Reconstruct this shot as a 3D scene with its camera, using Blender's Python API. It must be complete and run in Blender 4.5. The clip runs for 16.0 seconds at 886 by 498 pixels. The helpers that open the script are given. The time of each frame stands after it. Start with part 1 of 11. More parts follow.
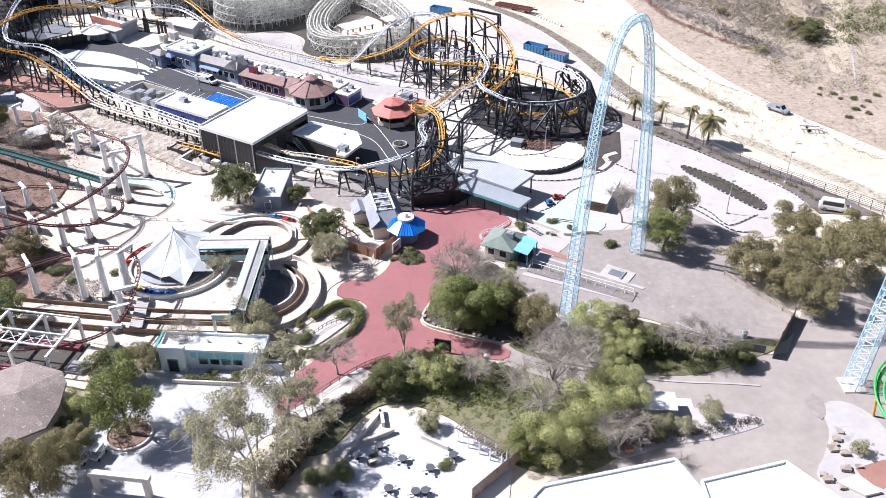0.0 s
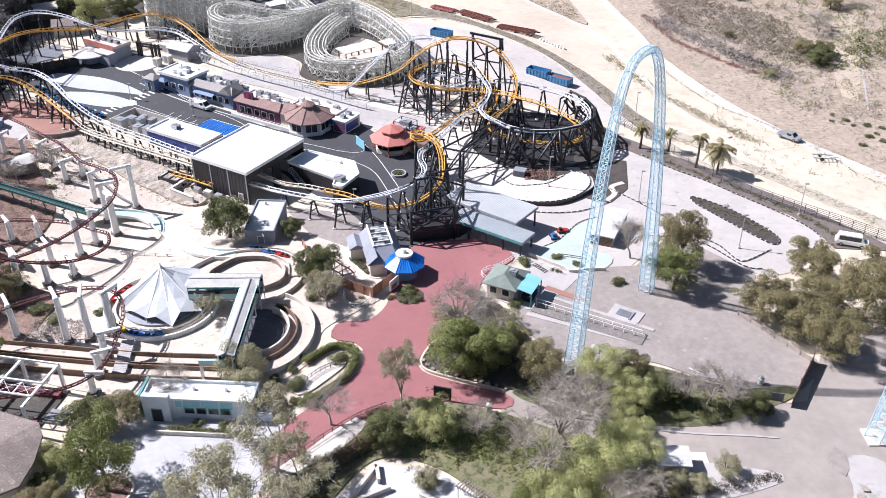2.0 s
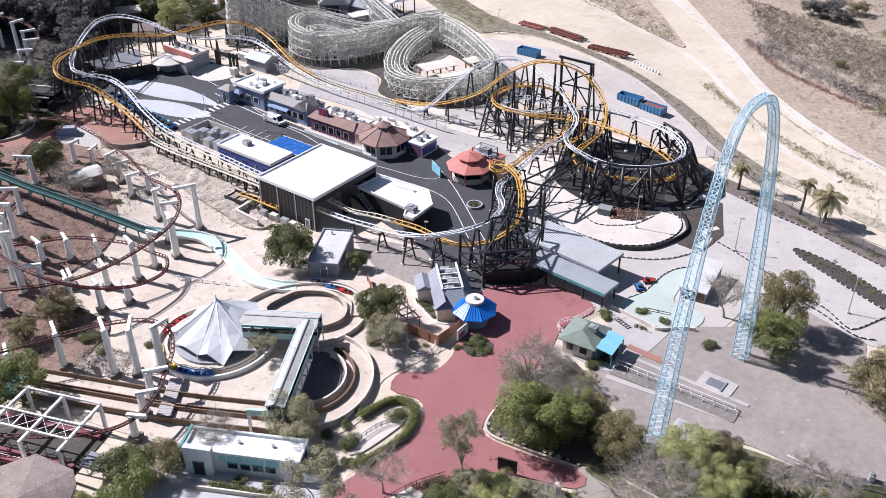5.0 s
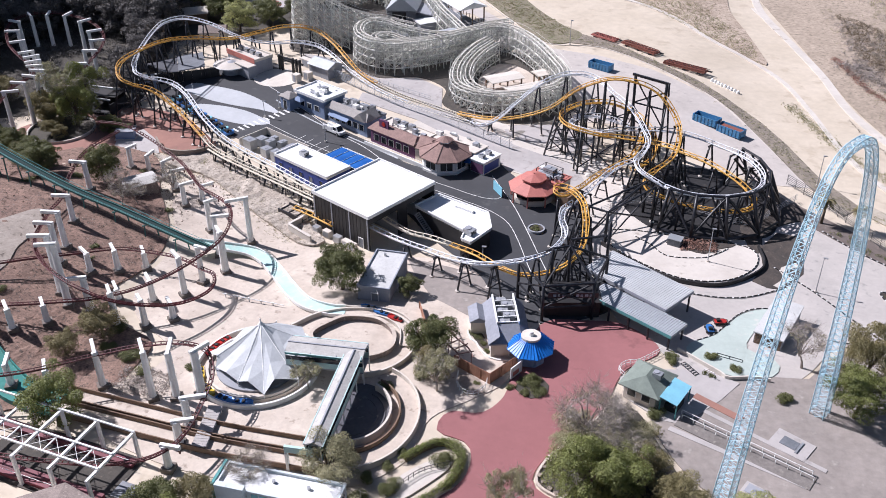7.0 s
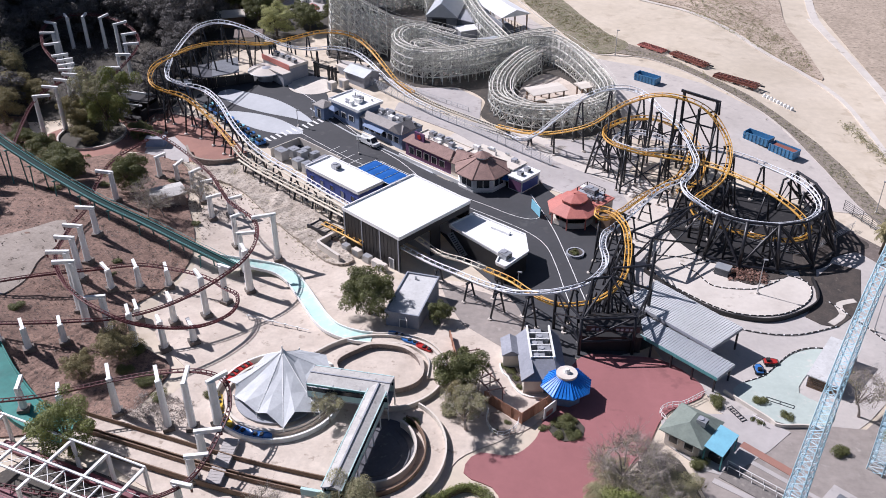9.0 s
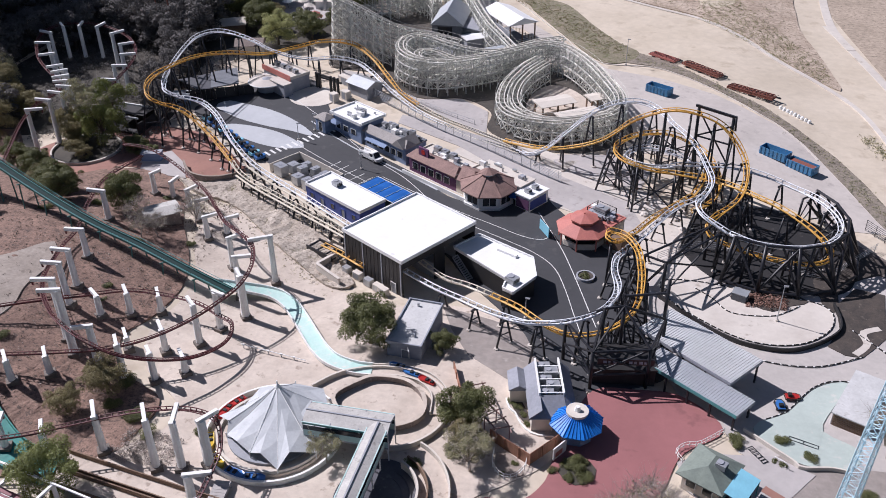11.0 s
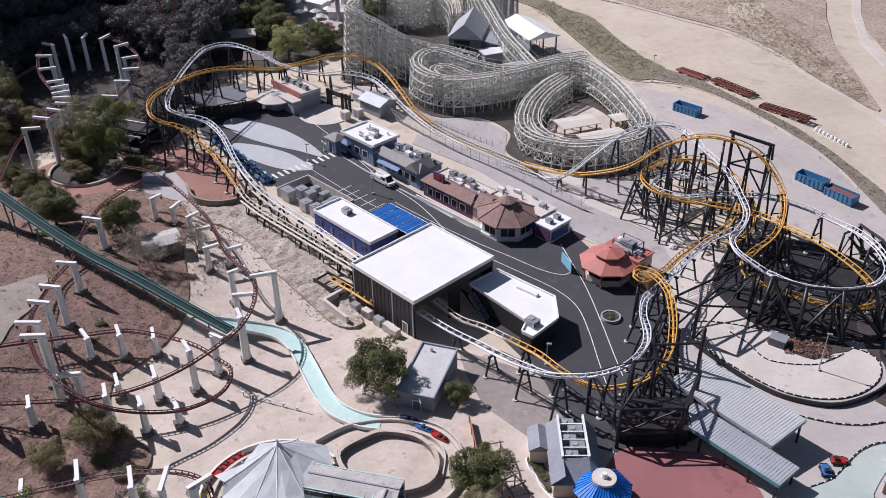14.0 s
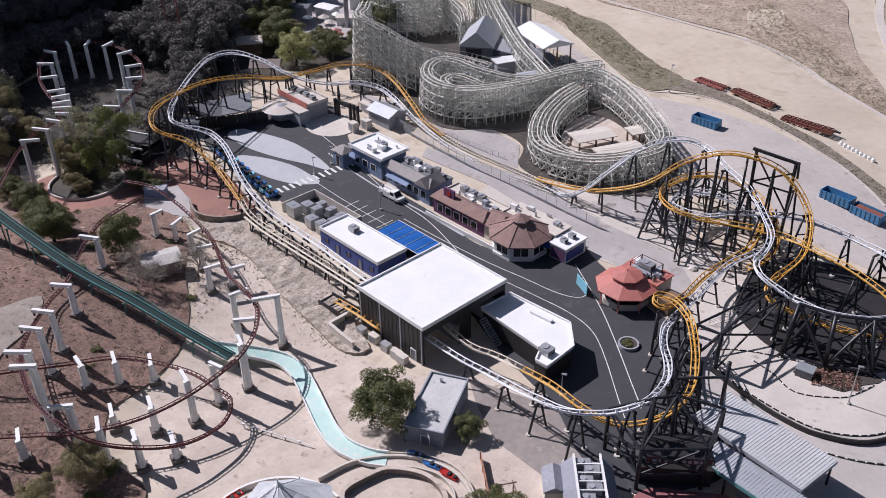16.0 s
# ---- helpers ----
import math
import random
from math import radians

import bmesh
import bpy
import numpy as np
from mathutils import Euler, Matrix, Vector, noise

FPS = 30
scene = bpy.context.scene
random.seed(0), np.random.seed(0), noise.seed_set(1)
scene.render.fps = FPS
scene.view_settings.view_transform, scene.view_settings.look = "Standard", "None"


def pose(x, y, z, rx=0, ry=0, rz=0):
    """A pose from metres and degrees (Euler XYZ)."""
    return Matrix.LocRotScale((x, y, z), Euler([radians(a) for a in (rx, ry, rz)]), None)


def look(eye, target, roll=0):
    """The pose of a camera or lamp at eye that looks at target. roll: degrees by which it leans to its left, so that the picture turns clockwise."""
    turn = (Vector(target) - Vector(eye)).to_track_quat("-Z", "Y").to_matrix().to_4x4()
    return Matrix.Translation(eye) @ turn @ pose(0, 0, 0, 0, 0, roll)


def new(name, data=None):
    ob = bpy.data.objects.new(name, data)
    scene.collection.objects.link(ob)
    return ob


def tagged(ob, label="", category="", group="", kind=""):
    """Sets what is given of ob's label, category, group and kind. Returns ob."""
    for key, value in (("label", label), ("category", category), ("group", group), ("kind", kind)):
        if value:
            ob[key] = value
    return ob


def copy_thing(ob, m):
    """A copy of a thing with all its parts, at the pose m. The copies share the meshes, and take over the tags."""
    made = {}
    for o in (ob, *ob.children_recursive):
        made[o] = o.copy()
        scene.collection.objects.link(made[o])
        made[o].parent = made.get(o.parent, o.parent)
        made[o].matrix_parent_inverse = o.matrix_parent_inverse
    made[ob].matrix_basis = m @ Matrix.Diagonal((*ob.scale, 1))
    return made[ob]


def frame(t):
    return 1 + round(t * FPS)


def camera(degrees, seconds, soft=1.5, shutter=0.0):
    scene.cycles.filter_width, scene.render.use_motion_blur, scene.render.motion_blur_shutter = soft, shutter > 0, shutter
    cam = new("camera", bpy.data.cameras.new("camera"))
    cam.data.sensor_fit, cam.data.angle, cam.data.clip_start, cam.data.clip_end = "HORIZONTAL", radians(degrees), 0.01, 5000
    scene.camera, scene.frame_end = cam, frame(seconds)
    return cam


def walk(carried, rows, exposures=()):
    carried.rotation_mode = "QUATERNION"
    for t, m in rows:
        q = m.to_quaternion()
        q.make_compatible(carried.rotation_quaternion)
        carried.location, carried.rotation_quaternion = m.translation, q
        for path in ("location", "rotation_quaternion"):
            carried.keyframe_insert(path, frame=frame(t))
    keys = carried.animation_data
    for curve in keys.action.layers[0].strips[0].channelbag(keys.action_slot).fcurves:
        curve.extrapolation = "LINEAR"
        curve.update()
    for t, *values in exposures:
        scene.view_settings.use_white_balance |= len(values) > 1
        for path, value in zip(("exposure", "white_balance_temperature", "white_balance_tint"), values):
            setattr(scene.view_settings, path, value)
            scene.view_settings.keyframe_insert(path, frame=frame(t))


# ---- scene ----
# camera and walk
cam = camera(52.6, 16.0, soft=0.9)
METRES, EYE, TILT, LEAN, TURN = 66.0, 86.4, 0.0, 0.0, 0.0
ROWS = [
    (0.0, 0.0, 0.0, 0.0, -0.18, -33.56, 0.27),
    (0.5, 0.0006, 0.0278, -0.0014, -0.19, -33.26, 0.26),
    (1.0, 0.0017, 0.0574, -0.0039, -0.2, -32.94, 0.28),
    (1.5, 0.003, 0.0884, -0.0054, -0.19, -32.75, 0.28),
    (2.0, 0.0039, 0.1207, -0.0074, -0.08, -32.65, 0.28),
    (2.5, 0.0047, 0.1538, -0.009, 0.57, -32.61, 0.28),
    (3.0, 0.0041, 0.1875, -0.0105, 1.16, -32.57, 0.28),
    (3.5, 0.0038, 0.2216, -0.0122, 1.86, -32.54, 0.26),
    (4.0, 0.0034, 0.2562, -0.0136, 3.12, -32.51, 0.23),
    (6.5, -0.0001, 0.4323, -0.0201, 9.25, -32.46, 0.26),
    (7.0, -0.0006, 0.4665, -0.0212, 10.4, -32.49, 0.3),
    (7.5, -0.0033, 0.4999, -0.0221, 11.39, -32.53, 0.31),
    (8.0, -0.0066, 0.5322, -0.0232, 12.25, -32.55, 0.33),
    (8.5, -0.0094, 0.5639, -0.0238, 12.78, -32.58, 0.37),
    (9.0, -0.0139, 0.5946, -0.0243, 13.22, -32.6, 0.4),
    (11.5, -0.0408, 0.7401, -0.0279, 13.66, -32.61, 0.58),
    (12.0, -0.0479, 0.7693, -0.0286, 13.69, -32.61, 0.6),
    (12.5, -0.0555, 0.7984, -0.0293, 13.77, -32.61, 0.62),
    (13.0, -0.064, 0.8269, -0.0296, 14.07, -32.6, 0.63),
    (13.5, -0.0704, 0.8553, -0.03, 14.57, -32.61, 0.66),
    (14.0, -0.078, 0.8829, -0.0306, 14.7, -32.63, 0.68),
    (14.5, -0.086, 0.9093, -0.0311, 14.95, -32.65, 0.7),
    (15.0, -0.0927, 0.9355, -0.0317, 15.16, -32.67, 0.72),
    (15.5, -0.0999, 0.9613, -0.0325, 15.23, -32.68, 0.75),
    (16.0, -0.1078, 0.9868, -0.0331, 15.37, -32.68, 0.76),
]
walk(cam, [(t, pose(0, 0, EYE, TILT, LEAN, TURN) @ pose(METRES * x, METRES * y, METRES * z, 90 + pitch, roll, yaw)) for t, x, y, z, yaw, pitch, roll in ROWS],
     exposures=[(t, e + 0.15, 5870 + 8 * t, 17 + t * 0.3) for t, e in ((0.0, 0.8), (1.5, 0.72), (3.0, 0.6), (4.0, 0.5), (7.0, 0.32), (9.0, 0.18), (11.5, -0.02), (16.0, -0.16))])

# daylight
SUN_AZ, SUN_EL = math.atan2(0.28, -0.96), radians(45)
sky_world = bpy.data.worlds.new("sky")
scene.world = sky_world
sky_world.use_nodes = True
wt = sky_world.node_tree
wt.nodes.clear()
sky = wt.nodes.new("ShaderNodeTexSky")
sky.sky_type, sky.sun_disc, sky.sun_elevation, sky.sun_rotation = "NISHITA", False, SUN_EL, math.pi / 2 - SUN_AZ
back = wt.nodes.new("ShaderNodeBackground")
back.inputs["Strength"].default_value = 0.042
wout = wt.nodes.new("ShaderNodeOutputWorld")
wt.links.new(sky.outputs[0], back.inputs[0])
wt.links.new(back.outputs[0], wout.inputs[0])
sun_data = bpy.data.lights.new("sun", "SUN")
sun_data.energy, sun_data.angle, sun_data.color = 5.0, radians(0.5), (1.0, 0.96, 0.91)
sun_lamp = new("sun", sun_data)
sun_lamp.matrix_world = look((120 * math.cos(SUN_AZ), 120 * math.sin(SUN_AZ) + 150, 120), (0, 150, 0))

# ---- materials ----
def material(name, c1, c2=None, size=3.0, rough=0.85, bump=0.15, fine=0.25, metal=0.0, c3=None, size3=0.6, cover=0.55, vary=0.0, island=0.0, stretch=None, thin=0.0):
    """Two tones mixed at one scale, spots of a third at another, fine grain and relief, all at real size."""
    m = bpy.data.materials.new(name)
    m.use_nodes = True
    nt = m.node_tree
    n, l = nt.nodes, nt.links
    bsdf = n["Principled BSDF"]
    bsdf.inputs["Roughness"].default_value, bsdf.inputs["Metallic"].default_value = rough, metal
    c2 = c2 or tuple(v * 0.78 for v in c1)
    geo = n.new("ShaderNodeNewGeometry")
    at = geo.outputs["Position"]
    if stretch:
        mp = n.new("ShaderNodeMapping")
        mp.inputs["Scale"].default_value = stretch
        l.new(at, mp.inputs[0])
        at = mp.outputs[0]

    def noisy(scale, detail=4.0):
        t = n.new("ShaderNodeTexNoise")
        t.inputs["Scale"].default_value, t.inputs["Detail"].default_value, t.inputs["Roughness"].default_value = scale, detail, 0.62
        l.new(at, t.inputs["Vector"])
        return t.outputs[0]

    def ramp(src, lo, hi):
        r = n.new("ShaderNodeMapRange")
        r.inputs[1].default_value, r.inputs[2].default_value = lo, hi
        l.new(src, r.inputs[0])
        return r.outputs[0]

    def mix(a, b, fac, kind="MIX"):
        x = n.new("ShaderNodeMix")
        x.data_type, x.blend_type = "RGBA", kind
        for s, v in ((x.inputs[6], a), (x.inputs[7], b), (x.inputs[0], fac)):
            if isinstance(v, (int, float)):
                s.default_value = v
            elif isinstance(v, tuple):
                s.default_value = (*v, 1.0)
            else:
                l.new(v, s)
        return x.outputs[2]
    col = mix(c1, c2, ramp(noisy(1.0 / size), 0.35, 0.65))
    if c3:
        col = mix(col, c3, ramp(noisy(1.0 / size3, 3.0), cover, cover + 0.1))
    grain = noisy(7.0 / max(size, 0.3), 6.0)
    g = ramp(grain, 0.25, 0.75)
    v = n.new("ShaderNodeMath")
    v.operation, v.inputs[1].default_value, v.inputs[2].default_value = "MULTIPLY_ADD", fine, 1.0 - fine * 0.5
    l.new(g, v.inputs[0])
    val = v.outputs[0]
    for amount, src in ((vary, "o"), (island, "i")):
        if amount:
            s = n.new("ShaderNodeObjectInfo").outputs["Random"] if src == "o" else geo.outputs["Random Per Island"]
            k = n.new("ShaderNodeMath")
            k.operation, k.inputs[1].default_value, k.inputs[2].default_value = "MULTIPLY_ADD", amount, 1.0 - amount * 0.5
            l.new(s, k.inputs[0])
            kk = n.new("ShaderNodeMath")
            kk.operation = "MULTIPLY"
            l.new(val, kk.inputs[0])
            l.new(k.outputs[0], kk.inputs[1])
            val = kk.outputs[0]
    x = n.new("ShaderNodeVectorMath")
    x.operation = "SCALE"
    l.new(col, x.inputs[0])
    l.new(val, x.inputs["Scale"])
    l.new(x.outputs[0], bsdf.inputs["Base Color"])
    if bump:
        b = n.new("ShaderNodeBump")
        b.inputs["Strength"].default_value, b.inputs["Distance"].default_value = bump, 0.1
        l.new(grain, b.inputs["Height"])
        l.new(b.outputs[0], bsdf.inputs["Normal"])
    if thin:
        tr = n.new("ShaderNodeBsdfTranslucent")
        l.new(x.outputs[0], tr.inputs["Color"])
        ms = n.new("ShaderNodeMixShader")
        ms.inputs[0].default_value = thin
        l.new(bsdf.outputs[0], ms.inputs[1])
        l.new(tr.outputs[0], ms.inputs[2])
        l.new(ms.outputs[0], n["Material Output"].inputs[0])
    return m


M_DIRT = material("pale_dirt", (0.57, 0.495, 0.395), (0.50, 0.43, 0.335), 14, c3=(0.46, 0.39, 0.30), size3=5.0, cover=0.56, fine=0.18)
M_SCRUB = material("dry_scrub_ground", (0.47, 0.385, 0.305), (0.35, 0.275, 0.21), 7, c3=(0.20, 0.155, 0.11), size3=0.9, cover=0.55, fine=0.7)
M_VERGE = material("weedy_soil", (0.255, 0.215, 0.155), (0.18, 0.16, 0.105), 4, c3=(0.12, 0.125, 0.055), size3=0.9, cover=0.53, fine=0.7)
M_RUBBLE = material("rubbly_grey_soil", (0.44, 0.385, 0.325), (0.33, 0.28, 0.23), 3, c3=(0.19, 0.16, 0.13), size3=0.7, cover=0.55, fine=0.8, bump=0.7)
M_HILL = material("red_brown_soil", (0.255, 0.162, 0.122), (0.158, 0.098, 0.075), 2.4, c3=(0.09, 0.062, 0.049), size3=0.6, cover=0.55, fine=1.0, bump=0.8)
# litter colour taken down to include the shade under trees
M_DARKSOIL = material("shade_dark_litter", (0.07, 0.06, 0.046), (0.045, 0.04, 0.031), 4, fine=0.5)
M_PATH = material("trodden_tan_path", (0.36, 0.31, 0.265), (0.29, 0.245, 0.205), 4, c3=(0.20, 0.165, 0.135), size3=1.2, cover=0.6, fine=0.4)
M_KARTC = material("grey_kart_concrete", (0.46, 0.425, 0.395), (0.40, 0.37, 0.345), 6, c3=(0.30, 0.29, 0.27), size3=2.2, cover=0.61, fine=0.15)
M_LANE = material("weathered_lane", (0.43, 0.40, 0.385), (0.37, 0.345, 0.33), 8, c3=(0.30, 0.275, 0.26), size3=2.5, cover=0.61, fine=0.15)
M_CONC = material("pale_concrete", (0.58, 0.535, 0.48), (0.50, 0.455, 0.405), 7, c3=(0.36, 0.315, 0.27), size3=2.5, cover=0.62, fine=0.12)
M_SLAB = material("cream_concrete", (0.57, 0.495, 0.42), (0.465, 0.395, 0.33), 5, c3=(0.33, 0.27, 0.22), size3=1.6, cover=0.60, fine=0.22)
M_PLAZA = material("red_pavement", (0.30, 0.122, 0.122), (0.262, 0.106, 0.106), 8, c3=(0.225, 0.092, 0.092), size3=3.0, cover=0.60, fine=0.10, bump=0.05)
M_PINK = material("pink_pavement", (0.33, 0.17, 0.13), (0.27, 0.14, 0.11), 6, fine=0.15, bump=0.05)
M_ASPH = material("fresh_asphalt", (0.052, 0.053, 0.058), (0.042, 0.043, 0.047), 9, c3=(0.07, 0.07, 0.072), size3=2.5, cover=0.60, fine=0.15, rough=0.8, bump=0.05)
M_SLOPE = material("brushy_slope_soil", (0.40, 0.325, 0.255), (0.32, 0.26, 0.20), 9, c3=(0.235, 0.195, 0.145), size3=1.0, cover=0.545, fine=0.6, bump=0.1)
M_LOT = material("worn_grey_lot", (0.30, 0.263, 0.238), (0.242, 0.213, 0.193), 8, c3=(0.34, 0.31, 0.28), size3=2.0, cover=0.62, fine=0.35)
M_OLDROAD = material("old_asphalt", (0.328, 0.288, 0.255), (0.279, 0.244, 0.217), 10, c3=(0.27, 0.24, 0.22), size3=3.5, cover=0.64, fine=0.2)
M_SWOOP = material("light_grey_paving", (0.47, 0.485, 0.50), (0.42, 0.435, 0.45), 6, fine=0.1, bump=0.05)
M_PAINT = material("white_road_paint", (0.72, 0.72, 0.70), (0.6, 0.6, 0.58), 2, fine=0.2, bump=0)
M_MULCH = material("dark_mulch", (0.045, 0.038, 0.034), (0.075, 0.06, 0.05), 1.5, c3=(0.13, 0.11, 0.09), size3=0.8, cover=0.62, fine=0.5, bump=0.4)
M_WHITE = material("white_paint", (0.78, 0.78, 0.76), (0.70, 0.70, 0.68), 2.5, fine=0.10, rough=0.55, bump=0.03, c3=(0.55, 0.53, 0.50), size3=0.9, cover=0.68)
M_ROOFW = material("white_membrane_roof", (0.80, 0.80, 0.79), (0.74, 0.74, 0.73), 5, fine=0.06, bump=0.03, rough=0.6, c3=(0.62, 0.61, 0.59), size3=2.2, cover=0.68)
M_ROOFG = material("grey_metal_roof", (0.36, 0.38, 0.40), (0.30, 0.32, 0.34), 4, fine=0.12, rough=0.45, metal=0.3, bump=0.03)
M_ROOFL = material("pale_ribbed_metal_roof", (0.56, 0.57, 0.57), (0.50, 0.51, 0.51), 4, fine=0.12, rough=0.5, bump=0.03)
M_ROOFV = material("mid_slate_roof", (0.24, 0.25, 0.285), (0.19, 0.20, 0.23), 3, fine=0.3, rough=0.6, bump=0.1)
M_ROOFS = material("taupe_shingle", (0.345, 0.32, 0.30), (0.285, 0.265, 0.25), 2, fine=0.3, bump=0.15)
M_ROOFM = material("mid_grey_roof", (0.42, 0.44, 0.46), (0.37, 0.39, 0.41), 4, fine=0.12, rough=0.5, bump=0.03)
M_ROOFD = material("dark_shingle", (0.17, 0.18, 0.20), (0.13, 0.14, 0.155), 2, fine=0.4, bump=0.2)
M_ROOFB = material("brown_shingle", (0.29, 0.185, 0.16), (0.22, 0.14, 0.12), 1.2, fine=0.45, bump=0.25)
M_ROOFT = material("weathered_shake_roof", (0.27, 0.22, 0.195), (0.20, 0.16, 0.14), 1.4, c3=(0.36, 0.30, 0.265), size3=0.7, cover=0.58, fine=0.6, bump=0.5)
M_ROOFR = material("red_roof", (0.49, 0.175, 0.14), (0.42, 0.145, 0.12), 2, fine=0.25, rough=0.6)
M_ROOFGN = material("green_grey_roof", (0.20, 0.235, 0.20), (0.16, 0.19, 0.165), 2, fine=0.3)
M_BLACKW = material("black_cladding", (0.018, 0.017, 0.018), (0.026, 0.025, 0.026), 2, fine=0.2, rough=0.6, bump=0.03)
M_DARKIN = material("dark_interior", (0.03, 0.03, 0.032), None, 2)
M_STEEL = material("black_steel", (0.012, 0.012, 0.016), (0.02, 0.02, 0.025), 1.5, rough=0.42, fine=0.2, bump=0)
M_YEL = material("yellow_track_paint", (0.66, 0.38, 0.075), (0.55, 0.28, 0.045), 3, rough=0.45, fine=0.2, bump=0)
M_TRW = material("white_track_paint", (0.74, 0.76, 0.79), (0.66, 0.68, 0.72), 3, rough=0.4, fine=0.08, bump=0)
M_TRC = material("cream_track_paint", (0.66, 0.61, 0.50), (0.58, 0.53, 0.43), 3, rough=0.45, fine=0.1, bump=0)
M_RED = material("burgundy_track_paint", (0.12, 0.022, 0.026), (0.07, 0.016, 0.018), 1.2, rough=0.5, fine=0.3, bump=0)
M_TEAL = material("teal_flume_paint", (0.004, 0.03, 0.029), (0.003, 0.022, 0.021), 2.5, rough=0.85, fine=0.15, bump=0)
M_TEALB = material("bright_teal_flume", (0.02, 0.22, 0.19), (0.014, 0.16, 0.14), 2.5, rough=0.45, fine=0.15, bump=0)
M_TEALL = material("light_teal_rim", (0.07, 0.20, 0.19), (0.05, 0.15, 0.14), 2, rough=0.5, fine=0.12, bump=0)
M_AQUA = material("pale_aqua_flume", (0.42, 0.63, 0.57), (0.52, 0.66, 0.61), 3, rough=0.5, fine=0.12, bump=0, c3=(0.62, 0.66, 0.60), size3=1.5, cover=0.58)
M_BLUEST = material("sky_blue_steel", (0.37, 0.585, 0.69), (0.47, 0.64, 0.72), 3, rough=0.45, fine=0.12, bump=0, c3=(0.6, 0.7, 0.74), size3=0.8, cover=0.56)
M_BLUE = material("navy_blue_wall", (0.045, 0.075, 0.30), (0.035, 0.06, 0.24), 3, rough=0.5, fine=0.1, bump=0.02)
M_TARP = material("blue_tarp", (0.014, 0.12, 0.42), (0.01, 0.09, 0.33), 2, rough=0.4, fine=0.2, bump=0.1)
M_SLATE = material("slate_blue_wall", (0.22, 0.285, 0.42), (0.18, 0.24, 0.36), 2, fine=0.1, bump=0.03)
M_PURPLE = material("plum_wall", (0.14, 0.055, 0.13), (0.11, 0.045, 0.10), 2, fine=0.1, bump=0.02)
M_CREAM = material("cream_wall", (0.62, 0.57, 0.50), (0.55, 0.50, 0.44), 3, fine=0.1, bump=0.03)
M_GREYW = material("grey_wall", (0.33, 0.34, 0.37), (0.28, 0.29, 0.32), 3, fine=0.12, bump=0.03)
M_SHEDW = material("blue_grey_block", (0.30, 0.32, 0.36), (0.25, 0.27, 0.31), 3, fine=0.15, bump=0.05)
M_ROOFP = material("patched_pale_roof", (0.55, 0.55, 0.54), (0.46, 0.46, 0.45), 3, fine=0.2, c3=(0.36, 0.35, 0.33), size3=1.0, cover=0.62)
M_STUCW = material("white_stucco", (0.62, 0.68, 0.70), (0.55, 0.61, 0.63), 2.5, fine=0.1, bump=0.05, c3=(0.46, 0.51, 0.52), size3=1.2, cover=0.64)
M_AQUAP = material("faded_turquoise_panel", (0.22, 0.50, 0.54), (0.30, 0.55, 0.58), 1.2, fine=0.12, bump=0.02)
M_PALET = material("pale_teal_wall", (0.50, 0.66, 0.64), (0.44, 0.60, 0.58), 3, fine=0.1, bump=0.03)
M_TEALT = material("teal_trim", (0.10, 0.30, 0.30), (0.08, 0.25, 0.25), 2, fine=0.1, bump=0)
M_AWN = material("sky_blue_awning", (0.24, 0.55, 0.68), (0.21, 0.48, 0.60), 2, fine=0.1, rough=0.5, bump=0.02)
M_KIOSKB = material("bright_blue_roof", (0.02, 0.22, 0.68), (0.02, 0.17, 0.55), 1.2, fine=0.15, rough=0.35, bump=0.02)
M_GLASS = material("dark_window", (0.015, 0.02, 0.028), (0.03, 0.035, 0.045), 1.5, rough=0.12, fine=0.1, bump=0)
M_HVAC = material("galvanised_metal", (0.46, 0.47, 0.48), (0.38, 0.39, 0.41), 0.9, rough=0.4, metal=0.5, fine=0.15, bump=0.02)
M_TENT = material("grey_tent_canvas", (0.50, 0.52, 0.53), (0.42, 0.44, 0.455), 2.2, fine=0.15, rough=0.75, bump=0.06, c3=(0.36, 0.37, 0.37), size3=0.7, cover=0.66)
# soil tone made dark for the dense shade below the timber trestles
M_YARD = material("darkened_yard_soil", (0.07, 0.06, 0.05), (0.05, 0.044, 0.037), 3, c3=(0.12, 0.10, 0.08), size3=1.2, cover=0.58, fine=0.5)
# dark asphalt, taken near black for the shade of the helix
M_HELIXSH = material("shaded_helix_floor", (0.013, 0.012, 0.014), (0.02, 0.019, 0.02), 4, c3=(0.04, 0.037, 0.036), size3=1.4, cover=0.62, fine=0.4)
M_WOODL = material("painted_track_timber", (0.66, 0.63, 0.57), (0.52, 0.49, 0.43), 1.2, fine=0.3, bump=0)
M_WOOD = material("weathered_white_timber", (0.72, 0.71, 0.65), (0.46, 0.455, 0.41), 0.9, fine=0.4, bump=0, island=0.7)
M_FENCEW = material("cedar_fence", (0.36, 0.185, 0.12), (0.29, 0.145, 0.092), 0.8, fine=0.3, vary=0.4)
M_BROWN = material("rusty_brown_timber", (0.21, 0.14, 0.095), (0.16, 0.105, 0.07), 1.2, fine=0.3)
M_BARK = material("brown_bark", (0.13, 0.10, 0.075), (0.09, 0.07, 0.05), 0.5, fine=0.5, bump=0.4)
M_PALEB = material("pale_bark", (0.50, 0.46, 0.40), (0.36, 0.32, 0.28), 0.5, fine=0.4)
M_TWIG = material("grey_twigs", (0.38, 0.33, 0.295), (0.28, 0.245, 0.22), 0.7, fine=0.4, bump=0, island=0.4)
M_LEAFG = material("bright_green_leaves", (0.225, 0.245, 0.07), (0.155, 0.175, 0.05), 1.4, rough=0.6, fine=0.3, bump=0, island=0.4, thin=0.25)
